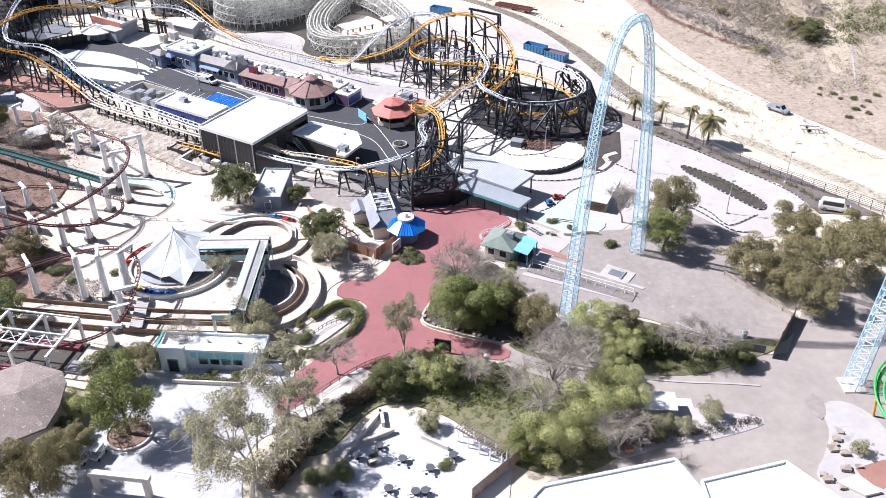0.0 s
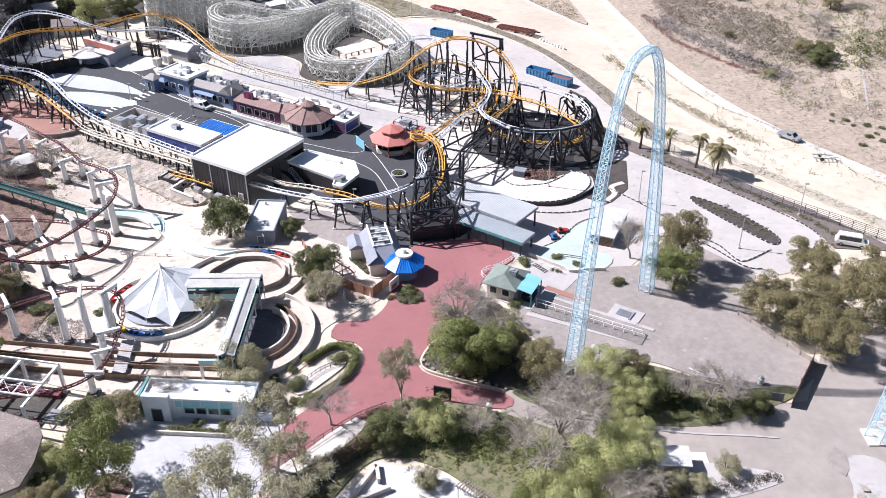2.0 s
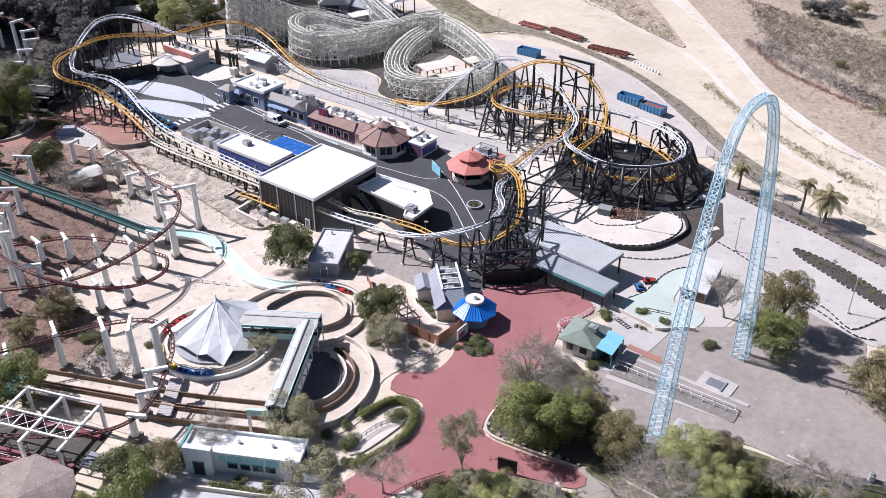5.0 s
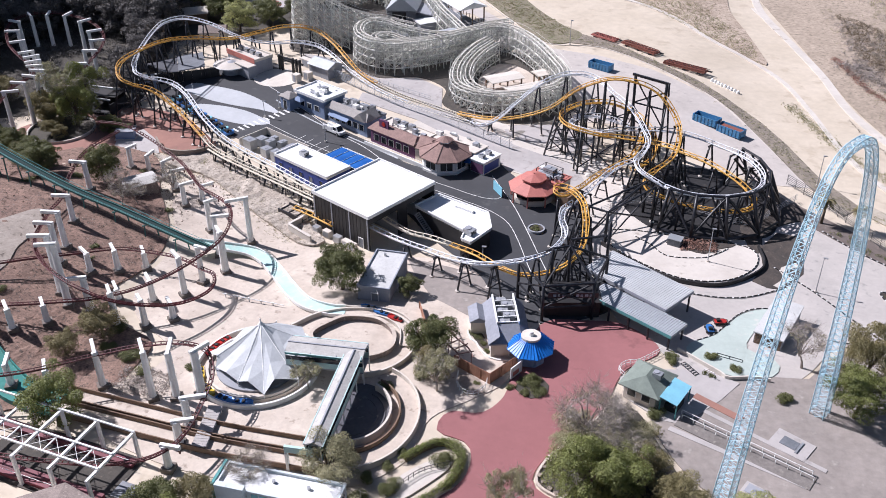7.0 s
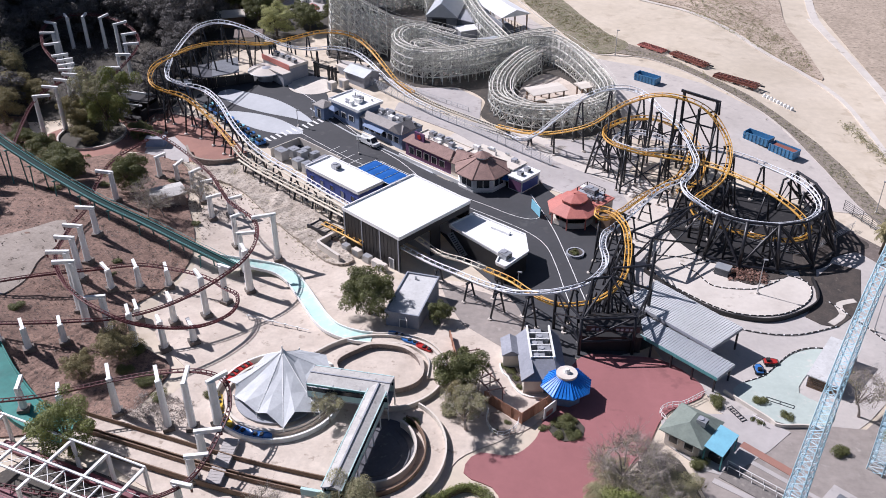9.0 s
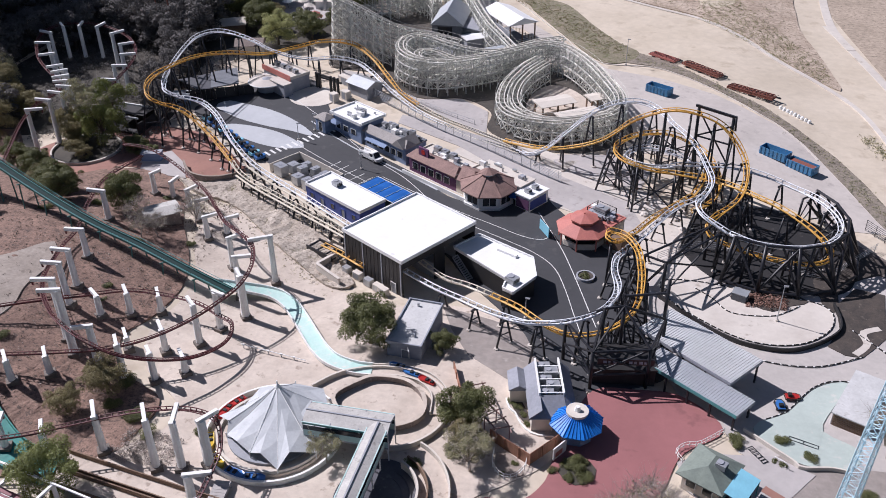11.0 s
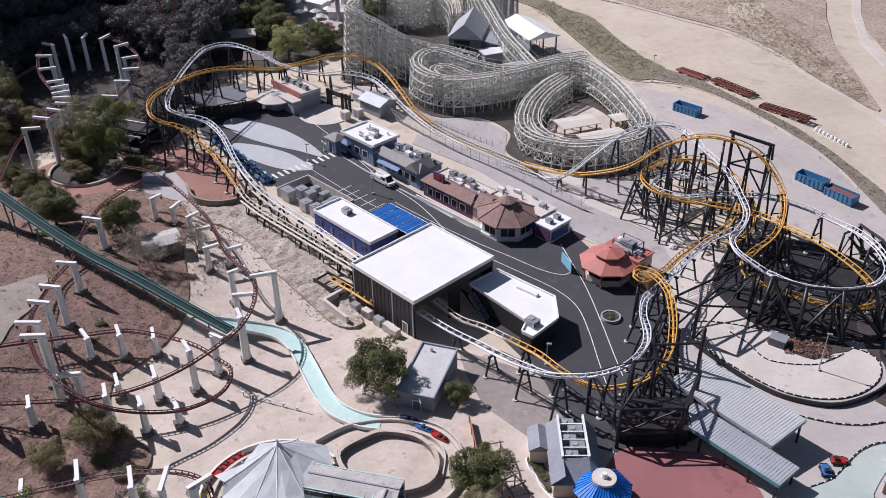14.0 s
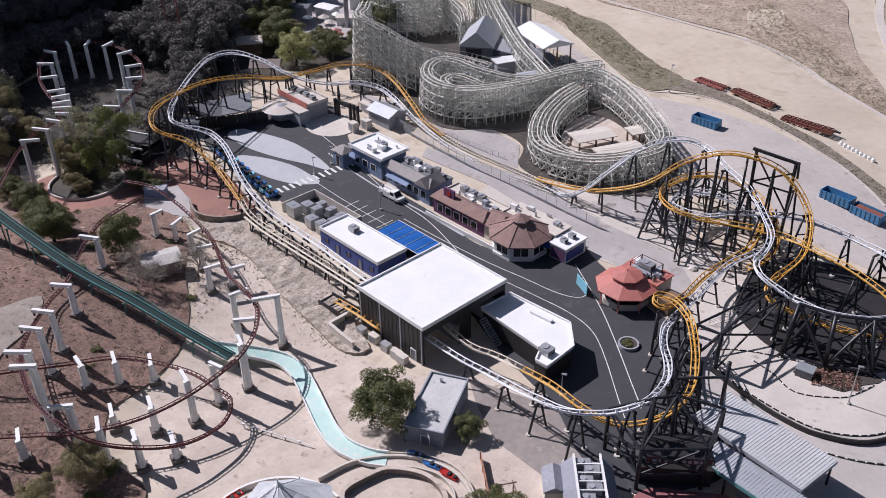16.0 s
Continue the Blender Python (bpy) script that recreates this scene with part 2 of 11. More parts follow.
M_LEAFD = material("dark_green_leaves", (0.165, 0.172, 0.06), (0.11, 0.12, 0.042), 1.6, rough=0.6, fine=0.3, bump=0, island=0.4, thin=0.25)
M_LEAFO = material("olive_leaves", (0.28, 0.24, 0.115), (0.195, 0.17, 0.078), 1.6, rough=0.65, fine=0.3, bump=0, island=0.4, thin=0.25)
M_LEAFY = material("spring_green_leaves", (0.43, 0.435, 0.18), (0.32, 0.33, 0.13), 1.6, rough=0.6, fine=0.3, bump=0, island=0.4, thin=0.25)
M_LEAFT = material("tan_sage_leaves", (0.37, 0.345, 0.205), (0.29, 0.275, 0.155), 1.6, rough=0.7, fine=0.3, bump=0, island=0.4, thin=0.25)
M_LEAFS = material("pale_sycamore_leaves", (0.37, 0.345, 0.20), (0.28, 0.27, 0.15), 1.6, rough=0.65, fine=0.3, bump=0, island=0.4, thin=0.25)
M_LEAFR = material("reddish_hedge_leaves", (0.17, 0.11, 0.07), (0.12, 0.105, 0.05), 1.2, rough=0.6, fine=0.3, bump=0, island=0.8, thin=0.35)
M_STEMR = material("red_brush_stems", (0.38, 0.225, 0.175), (0.30, 0.18, 0.14), 1.2, rough=0.7, fine=0.3, bump=0, island=0.6, thin=0.3)
# grey leaf tone carries the wooded slope's shade, lifted for haze
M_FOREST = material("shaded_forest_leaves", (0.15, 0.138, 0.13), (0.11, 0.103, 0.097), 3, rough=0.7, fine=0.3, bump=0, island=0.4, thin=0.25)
M_BRUSHB = material("brown_chaparral_leaves", (0.27, 0.215, 0.15), (0.20, 0.16, 0.11), 1.6, rough=0.7, fine=0.3, bump=0, island=0.4, thin=0.2)
M_CONTB = material("blue_container", (0.05, 0.19, 0.38), (0.07, 0.22, 0.38), 1.2, fine=0.25, rough=0.5, c3=(0.2, 0.24, 0.28), size3=0.6, cover=0.62)
M_RUST = material("red_oxide_steel", (0.26, 0.085, 0.06), (0.19, 0.075, 0.055), 1.0, fine=0.3, rough=0.6)
M_RUBBER = material("black_rubber", (0.015, 0.015, 0.016), None, 1.0, rough=0.7, bump=0)
M_CARR = material("red_gloss_paint", (0.45, 0.03, 0.025), None, 1.0, rough=0.3, fine=0.05, bump=0)
M_CARB = material("blue_gloss_paint", (0.045, 0.17, 0.46), None, 1.0, rough=0.3, fine=0.05, bump=0)
M_CARY = material("yellow_gloss_paint", (0.62, 0.42, 0.04), None, 1.0, rough=0.3, fine=0.05, bump=0)
M_CARG = material("green_gloss_paint", (0.07, 0.42, 0.10), None, 1.0, rough=0.35, fine=0.05, bump=0)
M_ROCKW = material("pale_rock", (0.62, 0.58, 0.53), (0.48, 0.44, 0.40), 0.8, fine=0.4, bump=0.4)
M_STONE = material("tan_rock", (0.36, 0.30, 0.25), (0.28, 0.23, 0.19), 0.7, fine=0.4, bump=0.3, vary=0.4)
M_KARTG = material("pale_green_floor", (0.42, 0.48, 0.44), (0.37, 0.425, 0.39), 4, fine=0.1, bump=0.03, c3=(0.48, 0.49, 0.45), size3=1.5, cover=0.6)
M_GRASS = material("groundcover_green", (0.15, 0.155, 0.07), (0.20, 0.175, 0.105), 2.5, c3=(0.09, 0.10, 0.042), size3=1.0, cover=0.52, fine=0.6, bump=0.4, island=0.5)
M_FOOT = material("soil_stained_concrete", (0.17, 0.145, 0.125), (0.125, 0.105, 0.09), 1.5, fine=0.3)
M_GRAVELY = material("grey_brown_gravel", (0.20, 0.18, 0.165), (0.155, 0.14, 0.128), 3, c3=(0.26, 0.235, 0.21), size3=0.8, cover=0.58, fine=0.5)
M_CANOPY = material("charcoal_canopy", (0.085, 0.088, 0.10), (0.065, 0.067, 0.078), 3, fine=0.25)
M_ROOFWK = material("grimy_cream_roof", (0.50, 0.485, 0.455), (0.41, 0.395, 0.37), 2, fine=0.25, c3=(0.30, 0.285, 0.26), size3=0.8, cover=0.6)
M_COURT = material("grey_white_paving", (0.46, 0.455, 0.465), (0.40, 0.395, 0.405), 5, c3=(0.33, 0.32, 0.32), size3=1.8, cover=0.62, fine=0.14)
M_PATIO = material("whitish_paving", (0.54, 0.535, 0.545), (0.47, 0.465, 0.475), 5, c3=(0.44, 0.43, 0.43), size3=1.8, cover=0.62, fine=0.12)
M_DRYB = material("pale_dry_band", (0.46, 0.405, 0.33), (0.37, 0.325, 0.26), 4, c3=(0.24, 0.225, 0.16), size3=0.8, cover=0.56, fine=0.5)
M_BEDV = material("brown_bark_chips", (0.165, 0.135, 0.12), (0.12, 0.098, 0.087), 1.5, c3=(0.23, 0.19, 0.165), size3=0.7, cover=0.6, fine=0.5, bump=0.3)
M_TANS = material("bare_tan_soil", (0.47, 0.395, 0.30), (0.41, 0.345, 0.26), 6, fine=0.3)
M_YARDC = material("pale_yard_paving", (0.50, 0.455, 0.415), (0.435, 0.395, 0.36), 9, c3=(0.36, 0.325, 0.30), size3=2.6, cover=0.62, fine=0.16)
M_STRIP = material("dark_gritty_verge", (0.265, 0.225, 0.18), (0.19, 0.16, 0.13), 2.5, c3=(0.115, 0.105, 0.07), size3=0.8, cover=0.53, fine=0.7)
M_BURG = material("faded_burgundy_paint", (0.19, 0.042, 0.058), (0.145, 0.035, 0.045), 1.5, rough=0.5, fine=0.2, bump=0.02)
# bluish dark concrete tone that holds the shade inside the basin
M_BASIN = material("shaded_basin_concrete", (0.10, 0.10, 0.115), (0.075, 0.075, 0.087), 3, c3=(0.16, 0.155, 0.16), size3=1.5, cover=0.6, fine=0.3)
M_DOOR = material("grey_door", (0.24, 0.25, 0.27), None, 1.0, fine=0.1)


# ---- shapes ----
class Geo:
    def __init__(self):
        self.v, self.f = [], []

    def add(self, verts, faces):
        k = len(self.v)
        self.v += [tuple(p) for p in verts]
        self.f += [tuple(k + i for i in q) for q in faces]
        return self

    def box(self, x0, x1, y0, y1, z0, z1, m=None):
        p = [Vector((x, y, z)) for z in (z0, z1) for y in (y0, y1) for x in (x0, x1)]
        if m:
            p = [m @ q for q in p]
        return self.add(p, [(0, 2, 3, 1), (4, 5, 7, 6), (0, 1, 5, 4), (2, 6, 7, 3), (0, 4, 6, 2), (1, 3, 7, 5)])

    def beam(self, p, q, w, d=None, up=(0, 0, 1)):
        p, q, d = Vector(p), Vector(q), d or w
        t = (q - p).normalized()
        u = Vector(up)
        if abs(t.dot(u)) > 0.98:
            u = Vector((1, 0, 0))
        s = t.cross(u).normalized() * (w / 2)
        n = s.cross(t).normalized() * (d / 2)
        return self.add([p - s - n, p + s - n, p + s + n, p - s + n, q - s - n, q + s - n, q + s + n, q - s + n],
                        [(0, 1, 2, 3), (7, 6, 5, 4), (0, 4, 5, 1), (1, 5, 6, 2), (2, 6, 7, 3), (3, 7, 4, 0)])

    def tube(self, pts, r, n=6, closed=False):
        pts = [Vector(p) for p in pts]
        c, k = len(pts), len(self.v)
        for i, p in enumerate(pts):
            a, b = (pts[i - 1], pts[(i + 1) % c]) if closed else (pts[max(i - 1, 0)], pts[min(i + 1, c - 1)])
            t = (b - a).normalized()
            u = Vector((0, 0, 1)) if abs(t.z) < 0.95 else Vector((1, 0, 0))
            s = t.cross(u).normalized()
            w = s.cross(t)
            rr = r[i] if isinstance(r, (list, tuple)) else r
            self.v += [tuple(p + (s * math.cos(2 * math.pi * j / n) + w * math.sin(2 * math.pi * j / n)) * rr) for j in range(n)]
        for i in range(c if closed else c - 1):
            o, q = k + i * n, k + ((i + 1) % c) * n
            self.f += [(o + j, o + (j + 1) % n, q + (j + 1) % n, q + j) for j in range(n)]
        if not closed:
            self.f += [tuple(k + j for j in range(n))[::-1], tuple(k + (c - 1) * n + j for j in range(n))]
        return self

    def prism(self, poly, z0, z1):
        n = len(poly)
        return self.add([(x, y, z0) for x, y in poly] + [(x, y, z1) for x, y in poly],
                        [tuple(range(n))[::-1], tuple(range(n, 2 * n))] + [(i, (i + 1) % n, n + (i + 1) % n, n + i) for i in range(n)])

    def cone(self, n, r0, r1, z0, z1, cx=0, cy=0, turn=0.0, cap=True):
        a = [turn + 2 * math.pi * i / n for i in range(n)]
        self.add([(cx + r0 * math.cos(t), cy + r0 * math.sin(t), z0) for t in a] + [(cx + r1 * math.cos(t), cy + r1 * math.sin(t), z1) for t in a],
                 [(i, (i + 1) % n, n + (i + 1) % n, n + i) for i in range(n)] + ([tuple(range(n))[::-1], tuple(range(n, 2 * n))] if cap else []))
        return self

    def wedge(self, x0, x1, y0, y1, z0, z1, hip=0.0, over=0.0, along="x"):
        """A gabled or hipped roof over a rectangle, ridge along x or y."""
        x0, x1, y0, y1 = x0 - over, x1 + over, y0 - over, y1 + over
        if along == "x":
            r = [(x0 + hip, (y0 + y1) / 2, z1), (x1 - hip, (y0 + y1) / 2, z1)]
            f = [(0, 1, 5, 4), (2, 3, 4, 5), (3, 0, 4), (1, 2, 5), (3, 2, 1, 0)]
        else:
            r = [((x0 + x1) / 2, y0 + hip, z1), ((x0 + x1) / 2, y1 - hip, z1)]
            f = [(1, 2, 5, 4), (3, 0, 4, 5), (0, 1, 4), (2, 3, 5), (3, 2, 1, 0)]
        t = 0.14
        self.add([(x0, y0, z0), (x1, y0, z0), (x1, y1, z0), (x0, y1, z0)] + r, f)
        return self.box(x0, x1, y0, y1, z0 - t, z0 - 0.002)

    def ring(self, path, section):
        """A section of (across, up) swept along a closed or open 3D path; the section is closed."""
        n, c, k = len(section), len(path), len(self.v)
        for i, p in enumerate(path):
            a, b = Vector(path[max(i - 1, 0)]), Vector(path[min(i + 1, c - 1)])
            t = (b - a)
            t.z = 0
            s = Vector((t.y, -t.x, 0)).normalized()
            self.v += [tuple(Vector(p) + s * u + Vector((0, 0, w))) for u, w in section]
        for i in range(c - 1):
            o, q = k + i * n, k + (i + 1) * n
            self.f += [(o + j, q + j, q + (j + 1) % n, o + (j + 1) % n) for j in range(n)]
        self.f += [tuple(k + j for j in range(n)), tuple(k + (c - 1) * n + j for j in range(n))[::-1]]
        return self

    def mesh(self, name, shift=None):
        me = bpy.data.meshes.new(name)
        v = self.v if shift is None else [(x - shift[0], y - shift[1], z - shift[2]) for x, y, z in self.v]
        me.from_pydata(v, [], self.f)
        me.update()
        return me


def sm(a, b, x):
    u = min(1.0, max(0.0, (x - a) / (b - a)))
    return u * u * (3 - 2 * u)


def ground_z(x, y):
    z = -1.8 - 2.2 * sm(140, 172, y)
    z -= 1.3 * math.exp(-((x + 57) ** 2 + (y - 157) ** 2) / 180)
    z += 2.5 * sm(205, 245, y) * sm(48, 12, x)
    z += 6.5 * sm(-68, -108, x) * sm(192, 160, y) * sm(95, 130, y)
    z += 64 * sm(-168, -222, x) * sm(212, 262, y)
    return z


def curve(points, step=1.0, closed=False):
    """A smooth line through the points, at even steps, as an array."""
    p = np.array(points, float)
    n = len(p)
    out = []
    for i in range(n if closed else n - 1):
        if closed:
            a, b, c, d = p[i - 1], p[i], p[(i + 1) % n], p[(i + 2) % n]
        else:
            a, b, c, d = p[max(i - 1, 0)], p[i], p[i + 1], p[min(i + 2, n - 1)]
        for u in np.linspace(0, 1, 16, endpoint=False):
            out.append(0.5 * (2 * b + (c - a) * u + (2 * a - 5 * b + 4 * c - d) * u * u + (3 * b - a - 3 * c + d) * u ** 3))
    out.append(p[0] if closed else p[-1])
    out = np.array(out)
    s = np.r_[0, np.cumsum(np.linalg.norm(np.diff(out, axis=0), axis=1))]
    at = np.linspace(0, s[-1], max(2, int(s[-1] / step) + 1))
    return np.stack([np.interp(at, s, out[:, k]) for k in range(p.shape[1])], 1)


def thing(name, label, category, group="", kind="", at=(0, 0, 0), rz=0.0):
    ob = new(name)
    ob.empty_display_size = 0.5
    ob.matrix_basis = pose(*at, 0, 0, rz)
    return tagged(ob, label, category, group, kind)


def root_place(ob):
    return Vector((0, 0, 0)) if ob is None else Vector(ob.location) + root_place(ob.parent)


def part(name, geo, mat, parent, label="", world=False, smooth=False, kind=""):
    """One mesh under a thing or a part; world: its points are given in the world, and the thing is not turned."""
    me = geo.mesh(name, root_place(parent) if world else None)
    me.materials.append(mat)
    if smooth:
        me.polygons.foreach_set("use_smooth", [True] * len(me.polygons))
    ob = new(name, me)
    ob.parent = parent
    return tagged(ob, label, "", "", kind)


def solid(name, geo, mat, label, category, group="", kind="", smooth=False):
    """A thing that is a single mesh, in world places."""
    me = geo.mesh(name)
    me.materials.append(mat)
    if smooth:
        me.polygons.foreach_set("use_smooth", [True] * len(me.polygons))
    return tagged(new(name, me), label, category, group, kind)


CA, SA = 0.855, 0.519


def street(a, b):
    """World place of street coordinates: a along the buildings, b across."""
    return CA * a + SA * b, -SA * a + CA * b


STREET_TURN = -31.26


def sheet(name, outline, mat, lift, label, category, smooth_line=True, kind="structure", cell=5.0, depth=0.25, relief=0.0):
    """A paved area that follows the ground, with an edge of its own."""
    pts = curve(outline, 1.5, True)[:-1] if smooth_line else np.array(outline, float)
    bm = bmesh.new()
    f = bm.faces.new([bm.verts.new((x, y, 0)) for x, y in pts])
    f.normal_update()
    if f.normal.z < 0:
        f.normal_flip()
    bmesh.ops.triangulate(bm, faces=bm.faces[:])
    lo, hi = pts.min(0), pts.max(0)
    for k in (0, 1):
        for c in np.arange(math.ceil(lo[k] / cell) * cell, hi[k], cell):
            no = (1, 0, 0) if k == 0 else (0, 1, 0)
            bmesh.ops.bisect_plane(bm, geom=bm.verts[:] + bm.edges[:] + bm.faces[:], plane_co=(c, c, 0), plane_no=no)
    bmesh.ops.recalc_face_normals(bm, faces=bm.faces[:])
    if sum(q.normal.z for q in bm.faces) < 0:
        bmesh.ops.reverse_faces(bm, faces=bm.faces[:])
    for v in bm.verts:
        v.co.z = ground_z(v.co.x, v.co.y) + lift
        if relief:
            q = v.co
            v.co.z += relief * (0.5 + 0.6 * noise.noise((q.x / 4.5, q.y / 4.5, 0)) + 0.5 * noise.noise((q.x / 1.5, q.y / 1.5, 7)))
    rim = [e for e in bm.edges if e.is_boundary]
    ret = bmesh.ops.extrude_edge_only(bm, edges=rim)
    for v in ret["geom"]:
        if isinstance(v, bmesh.types.BMVert):
            v.co.z -= depth
    me = bpy.data.meshes.new(name)
    bm.to_mesh(me)
    bm.free()
    me.materials.append(mat)
    return tagged(new(name, me), label, category, "", kind)


def ribbon(geo, line, width, lift, thick=0.1, closed=False):
    """A flat band on the ground along a line."""
    p = curve(line, 1.0, closed)
    path = [(x, y, ground_z(x, y) + lift) for x, y in p[:, :2]]
    w = width / 2
    return geo.ring(path, [(-w, 0), (w, 0), (w, -thick), (-w, -thick)][::-1])

# ---- ground and paving ----
xs = np.r_[np.linspace(-1500, -260, 8), np.arange(-240, 161, 5.0), np.linspace(200, 1500, 8)]
ys = np.r_[np.linspace(-600, 40, 6), np.arange(50, 401, 5.0), np.linspace(430, 2200, 10)]
g = Geo()
g.v = [(x, y, ground_z(x, y)) for y in ys for x in xs]
g.f = [(j * len(xs) + i, j * len(xs) + i + 1, (j + 1) * len(xs) + i + 1, (j + 1) * len(xs) + i) for j in range(len(ys) - 1) for i in range(len(xs) - 1)]
solid("ground", g, M_DIRT, "pale packed dirt ground of the park and yard", "ground", kind="structure", smooth=True)

HILL_EDGE = [tuple(q) for q in curve([(47, 345), (51, 318), (58, 272), (62, 245), (70, 219), (80, 198), (90, 183), (106, 160), (132, 128)], 4.0)]
sheet("hillside_ground", HILL_EDGE + [(300, 60), (460, 300), (300, 640), (60, 560)], M_SLOPE, 0.07, "dry brown hillside with patchy scrub", "hillside", cell=10, smooth_line=False)
sheet("bare_strip", [(122.4, 282.3), (129.5, 282.2), (118.1, 251.5), (103.6, 214.6), (100.6, 218.3), (104.1, 234), (112.1, 256.3)], M_TANS, 0.11, "bare tan strip of soil up the hillside", "soil", smooth_line=False)
sheet("verge", [(-40, 349), (-12, 331), (9.1, 318.5), (21, 306), (31, 290), (38.6, 279.6), (44, 274), (43, 286), (41, 300), (38, 318), (38, 340), (36, 375), (0, 430), (-60, 410)], M_SCRUB, 0.28, "dry grassy slope beside the dirt track", "slope", cell=25)
sheet("soil_bank", [(-165, 178), (-140, 188), (-124, 189), (-112, 197), (-100, 196.5), (-93, 192), (-86, 178), (-78.7, 166.2), (-75.5, 157), (-75.5, 147.5), (-77, 141.4), (-73, 134.6), (-65, 130.6), (-64.5, 125), (-68, 117.4), (-90, 108), (-130, 106)], M_HILL, 0.05, "bare red-brown earth bank under the coaster", "soil bank", cell=1.5, relief=0.42, depth=0.5)
# the wood's shade is part of this floor's colour
sheet("wood_floor", [(-230, 190), (-150, 205), (-128, 214), (-112, 219), (-118, 262), (-96, 272), (-92, 330), (-200, 420), (-330, 330)], M_DARKSOIL, 0.06, "leaf litter under trees, darkened for their shade", "soil", cell=8)
sheet("slope_path", [(-99.2, 158.4), (-102.6, 152.4), (-106, 146), (-102, 138), (-96, 134), (-94.2, 139.6), (-95.4, 145), (-95.8, 151.6)], M_PATH, 0.42, "worn pale path over the earth bank", "path")
sheet("embankment", [(-97, 196.4), (-92.6, 194.6), (-84.8, 198.6), (-78.1, 194.4), (-68.8, 187.6), (-58, 179.6), (-52, 171.5), (-48, 166.6), (-52, 165.4), (-58, 169.6), (-63.5, 173.6), (-67.5, 176.6), (-72.4, 181), (-77.8, 185.6), (-83.2, 188.6), (-90, 190.6)], M_RUBBLE, 0.17, "rubbly eroded earth embankment below the coaster track", "embankment", cell=0.9, relief=0.75, depth=0.6)
sheet("concrete_yard", [(-80, 191), (-66, 176), (-52, 166), (-47, 164), (-38, 162), (-30, 164), (-20, 163), (-13, 158), (-6, 148), (-9, 132), (-14, 126), (-19, 121), (-21, 112), (-30, 106), (-48, 106), (-62, 110), (-70, 116), (-62, 124), (-62, 130), (-70, 136), (-74, 144), (-74, 154), (-76, 163), (-82, 176)], M_SLAB, 0.12, "cream concrete yard around the flume ride", "concrete yard", cell=4)
sheet("back_lane", [street(a, b) for a, b in ((-150, 170), (-146, 160), (-128, 161), (-118, 163), (-104, 164), (-92, 156), (-84, 158), (-90, 172), (-110, 180), (-140, 178))], M_CONC, 0.10, "pale concrete service lane behind the shops", "lane")
sheet("kart_court", [(0, 184), (9, 190), (20, 188), (31, 183), (37, 189), (43, 188), (49.3, 179.7), (57, 172), (66.9, 157.8), (69.8, 148.6), (66.6, 144), (62, 137.5), (54, 136.5), (46, 146), (40, 148), (34, 140), (29, 136), (21, 137), (15, 138), (12.5, 142.5), (6, 150), (2, 165)], M_KARTC, 0.08, "pale concrete go-kart court", "court", cell=4)
sheet("courtyard", [(-64, 60), (-62, 84), (-50, 92), (-42, 102), (-30, 104), (-21, 98), (-20, 90), (-26, 84), (-27, 60)], M_COURT, 0.10, "pale concrete courtyard with tree shadows", "courtyard")
sheet("patio", [(-16, 68), (-15, 84), (-8.5, 92.5), (0, 90.5), (9, 82.5), (7, 68)], M_PATIO, 0.12, "whitish dining patio paving", "patio", smooth_line=False)
sheet("planting_bed", [(-22, 86), (-17, 94), (-9, 102), (0, 104), (9, 101.5), (24, 94), (30, 91), (24, 84), (17, 80), (9, 82), (0, 91), (-9, 93), (-16, 84)], M_GRASS, 0.16, "green ground cover under shrubs", "planting bed")
sheet("back_planting", [(10, 106), (20, 101), (36, 99), (49, 104), (51, 107), (42, 107), (31, 112), (22, 112), (16, 111)], M_GRASS, 0.16, "green ground cover along the lot fence", "planting bed")
sheet("service_road", [(8.5, 105.6), (12, 108), (28, 100.4), (52, 104), (58, 115), (72, 123), (120, 120), (120, 40), (4, 40), (4, 64), (12, 78), (24, 88), (25, 93.5), (8, 100)], M_OLDROAD, 0.10, "worn pale grey asphalt service road", "road", smooth_line=False)
sheet("scrub_island", [(22, 83), (30, 85), (38, 86.6), (44.5, 89.6), (38, 91.6), (30, 92.4), (24, 91)], M_LANE, 0.17, "dry dirt island beside the storage shed", "dirt island")
sheet("gravel_lot", [(11.5, 125), (13.5, 134), (21, 136), (31.7, 132), (39, 128), (48.6, 125.6), (51.6, 120.6), (54.4, 115.4), (56.6, 112.0), (50, 105.5), (39.3, 108.5), (30.7, 113), (19, 113.5)], M_LOT, 0.14, "empty worn grey asphalt lot", "lot")
sheet("lot_margin", [(13, 133), (20, 139), (28, 138.5), (34, 139), (40, 147), (47, 145), (54, 136), (50, 124), (39, 127), (31, 131), (21, 135)], M_LOT, 0.11, "worn grey ground between the lot and the kart court", "lot", smooth_line=False)
sheet("plaza", [(-8.9, 132), (-7.5, 139), (-5, 146.5), (1, 148), (7.2, 148), (12.8, 142), (7.4, 136), (4.9, 128), (1.0, 121), (-2.8, 116), (-3.6, 111.5), (1.5, 108.5), (9.6, 105.4), (8.8, 102.6), (2, 104), (-5.2, 104.2), (-11.4, 99.9), (-18.6, 93.3), (-23.5, 91), (-22.6, 98.3), (-17.1, 105.2), (-12.6, 111), (-12.8, 117), (-17.5, 119.0), (-16.6, 123.0), (-12, 123.6), (-9.4, 127.5)], M_PLAZA, 0.18, "smooth brick-red painted plaza pavement", "plaza")
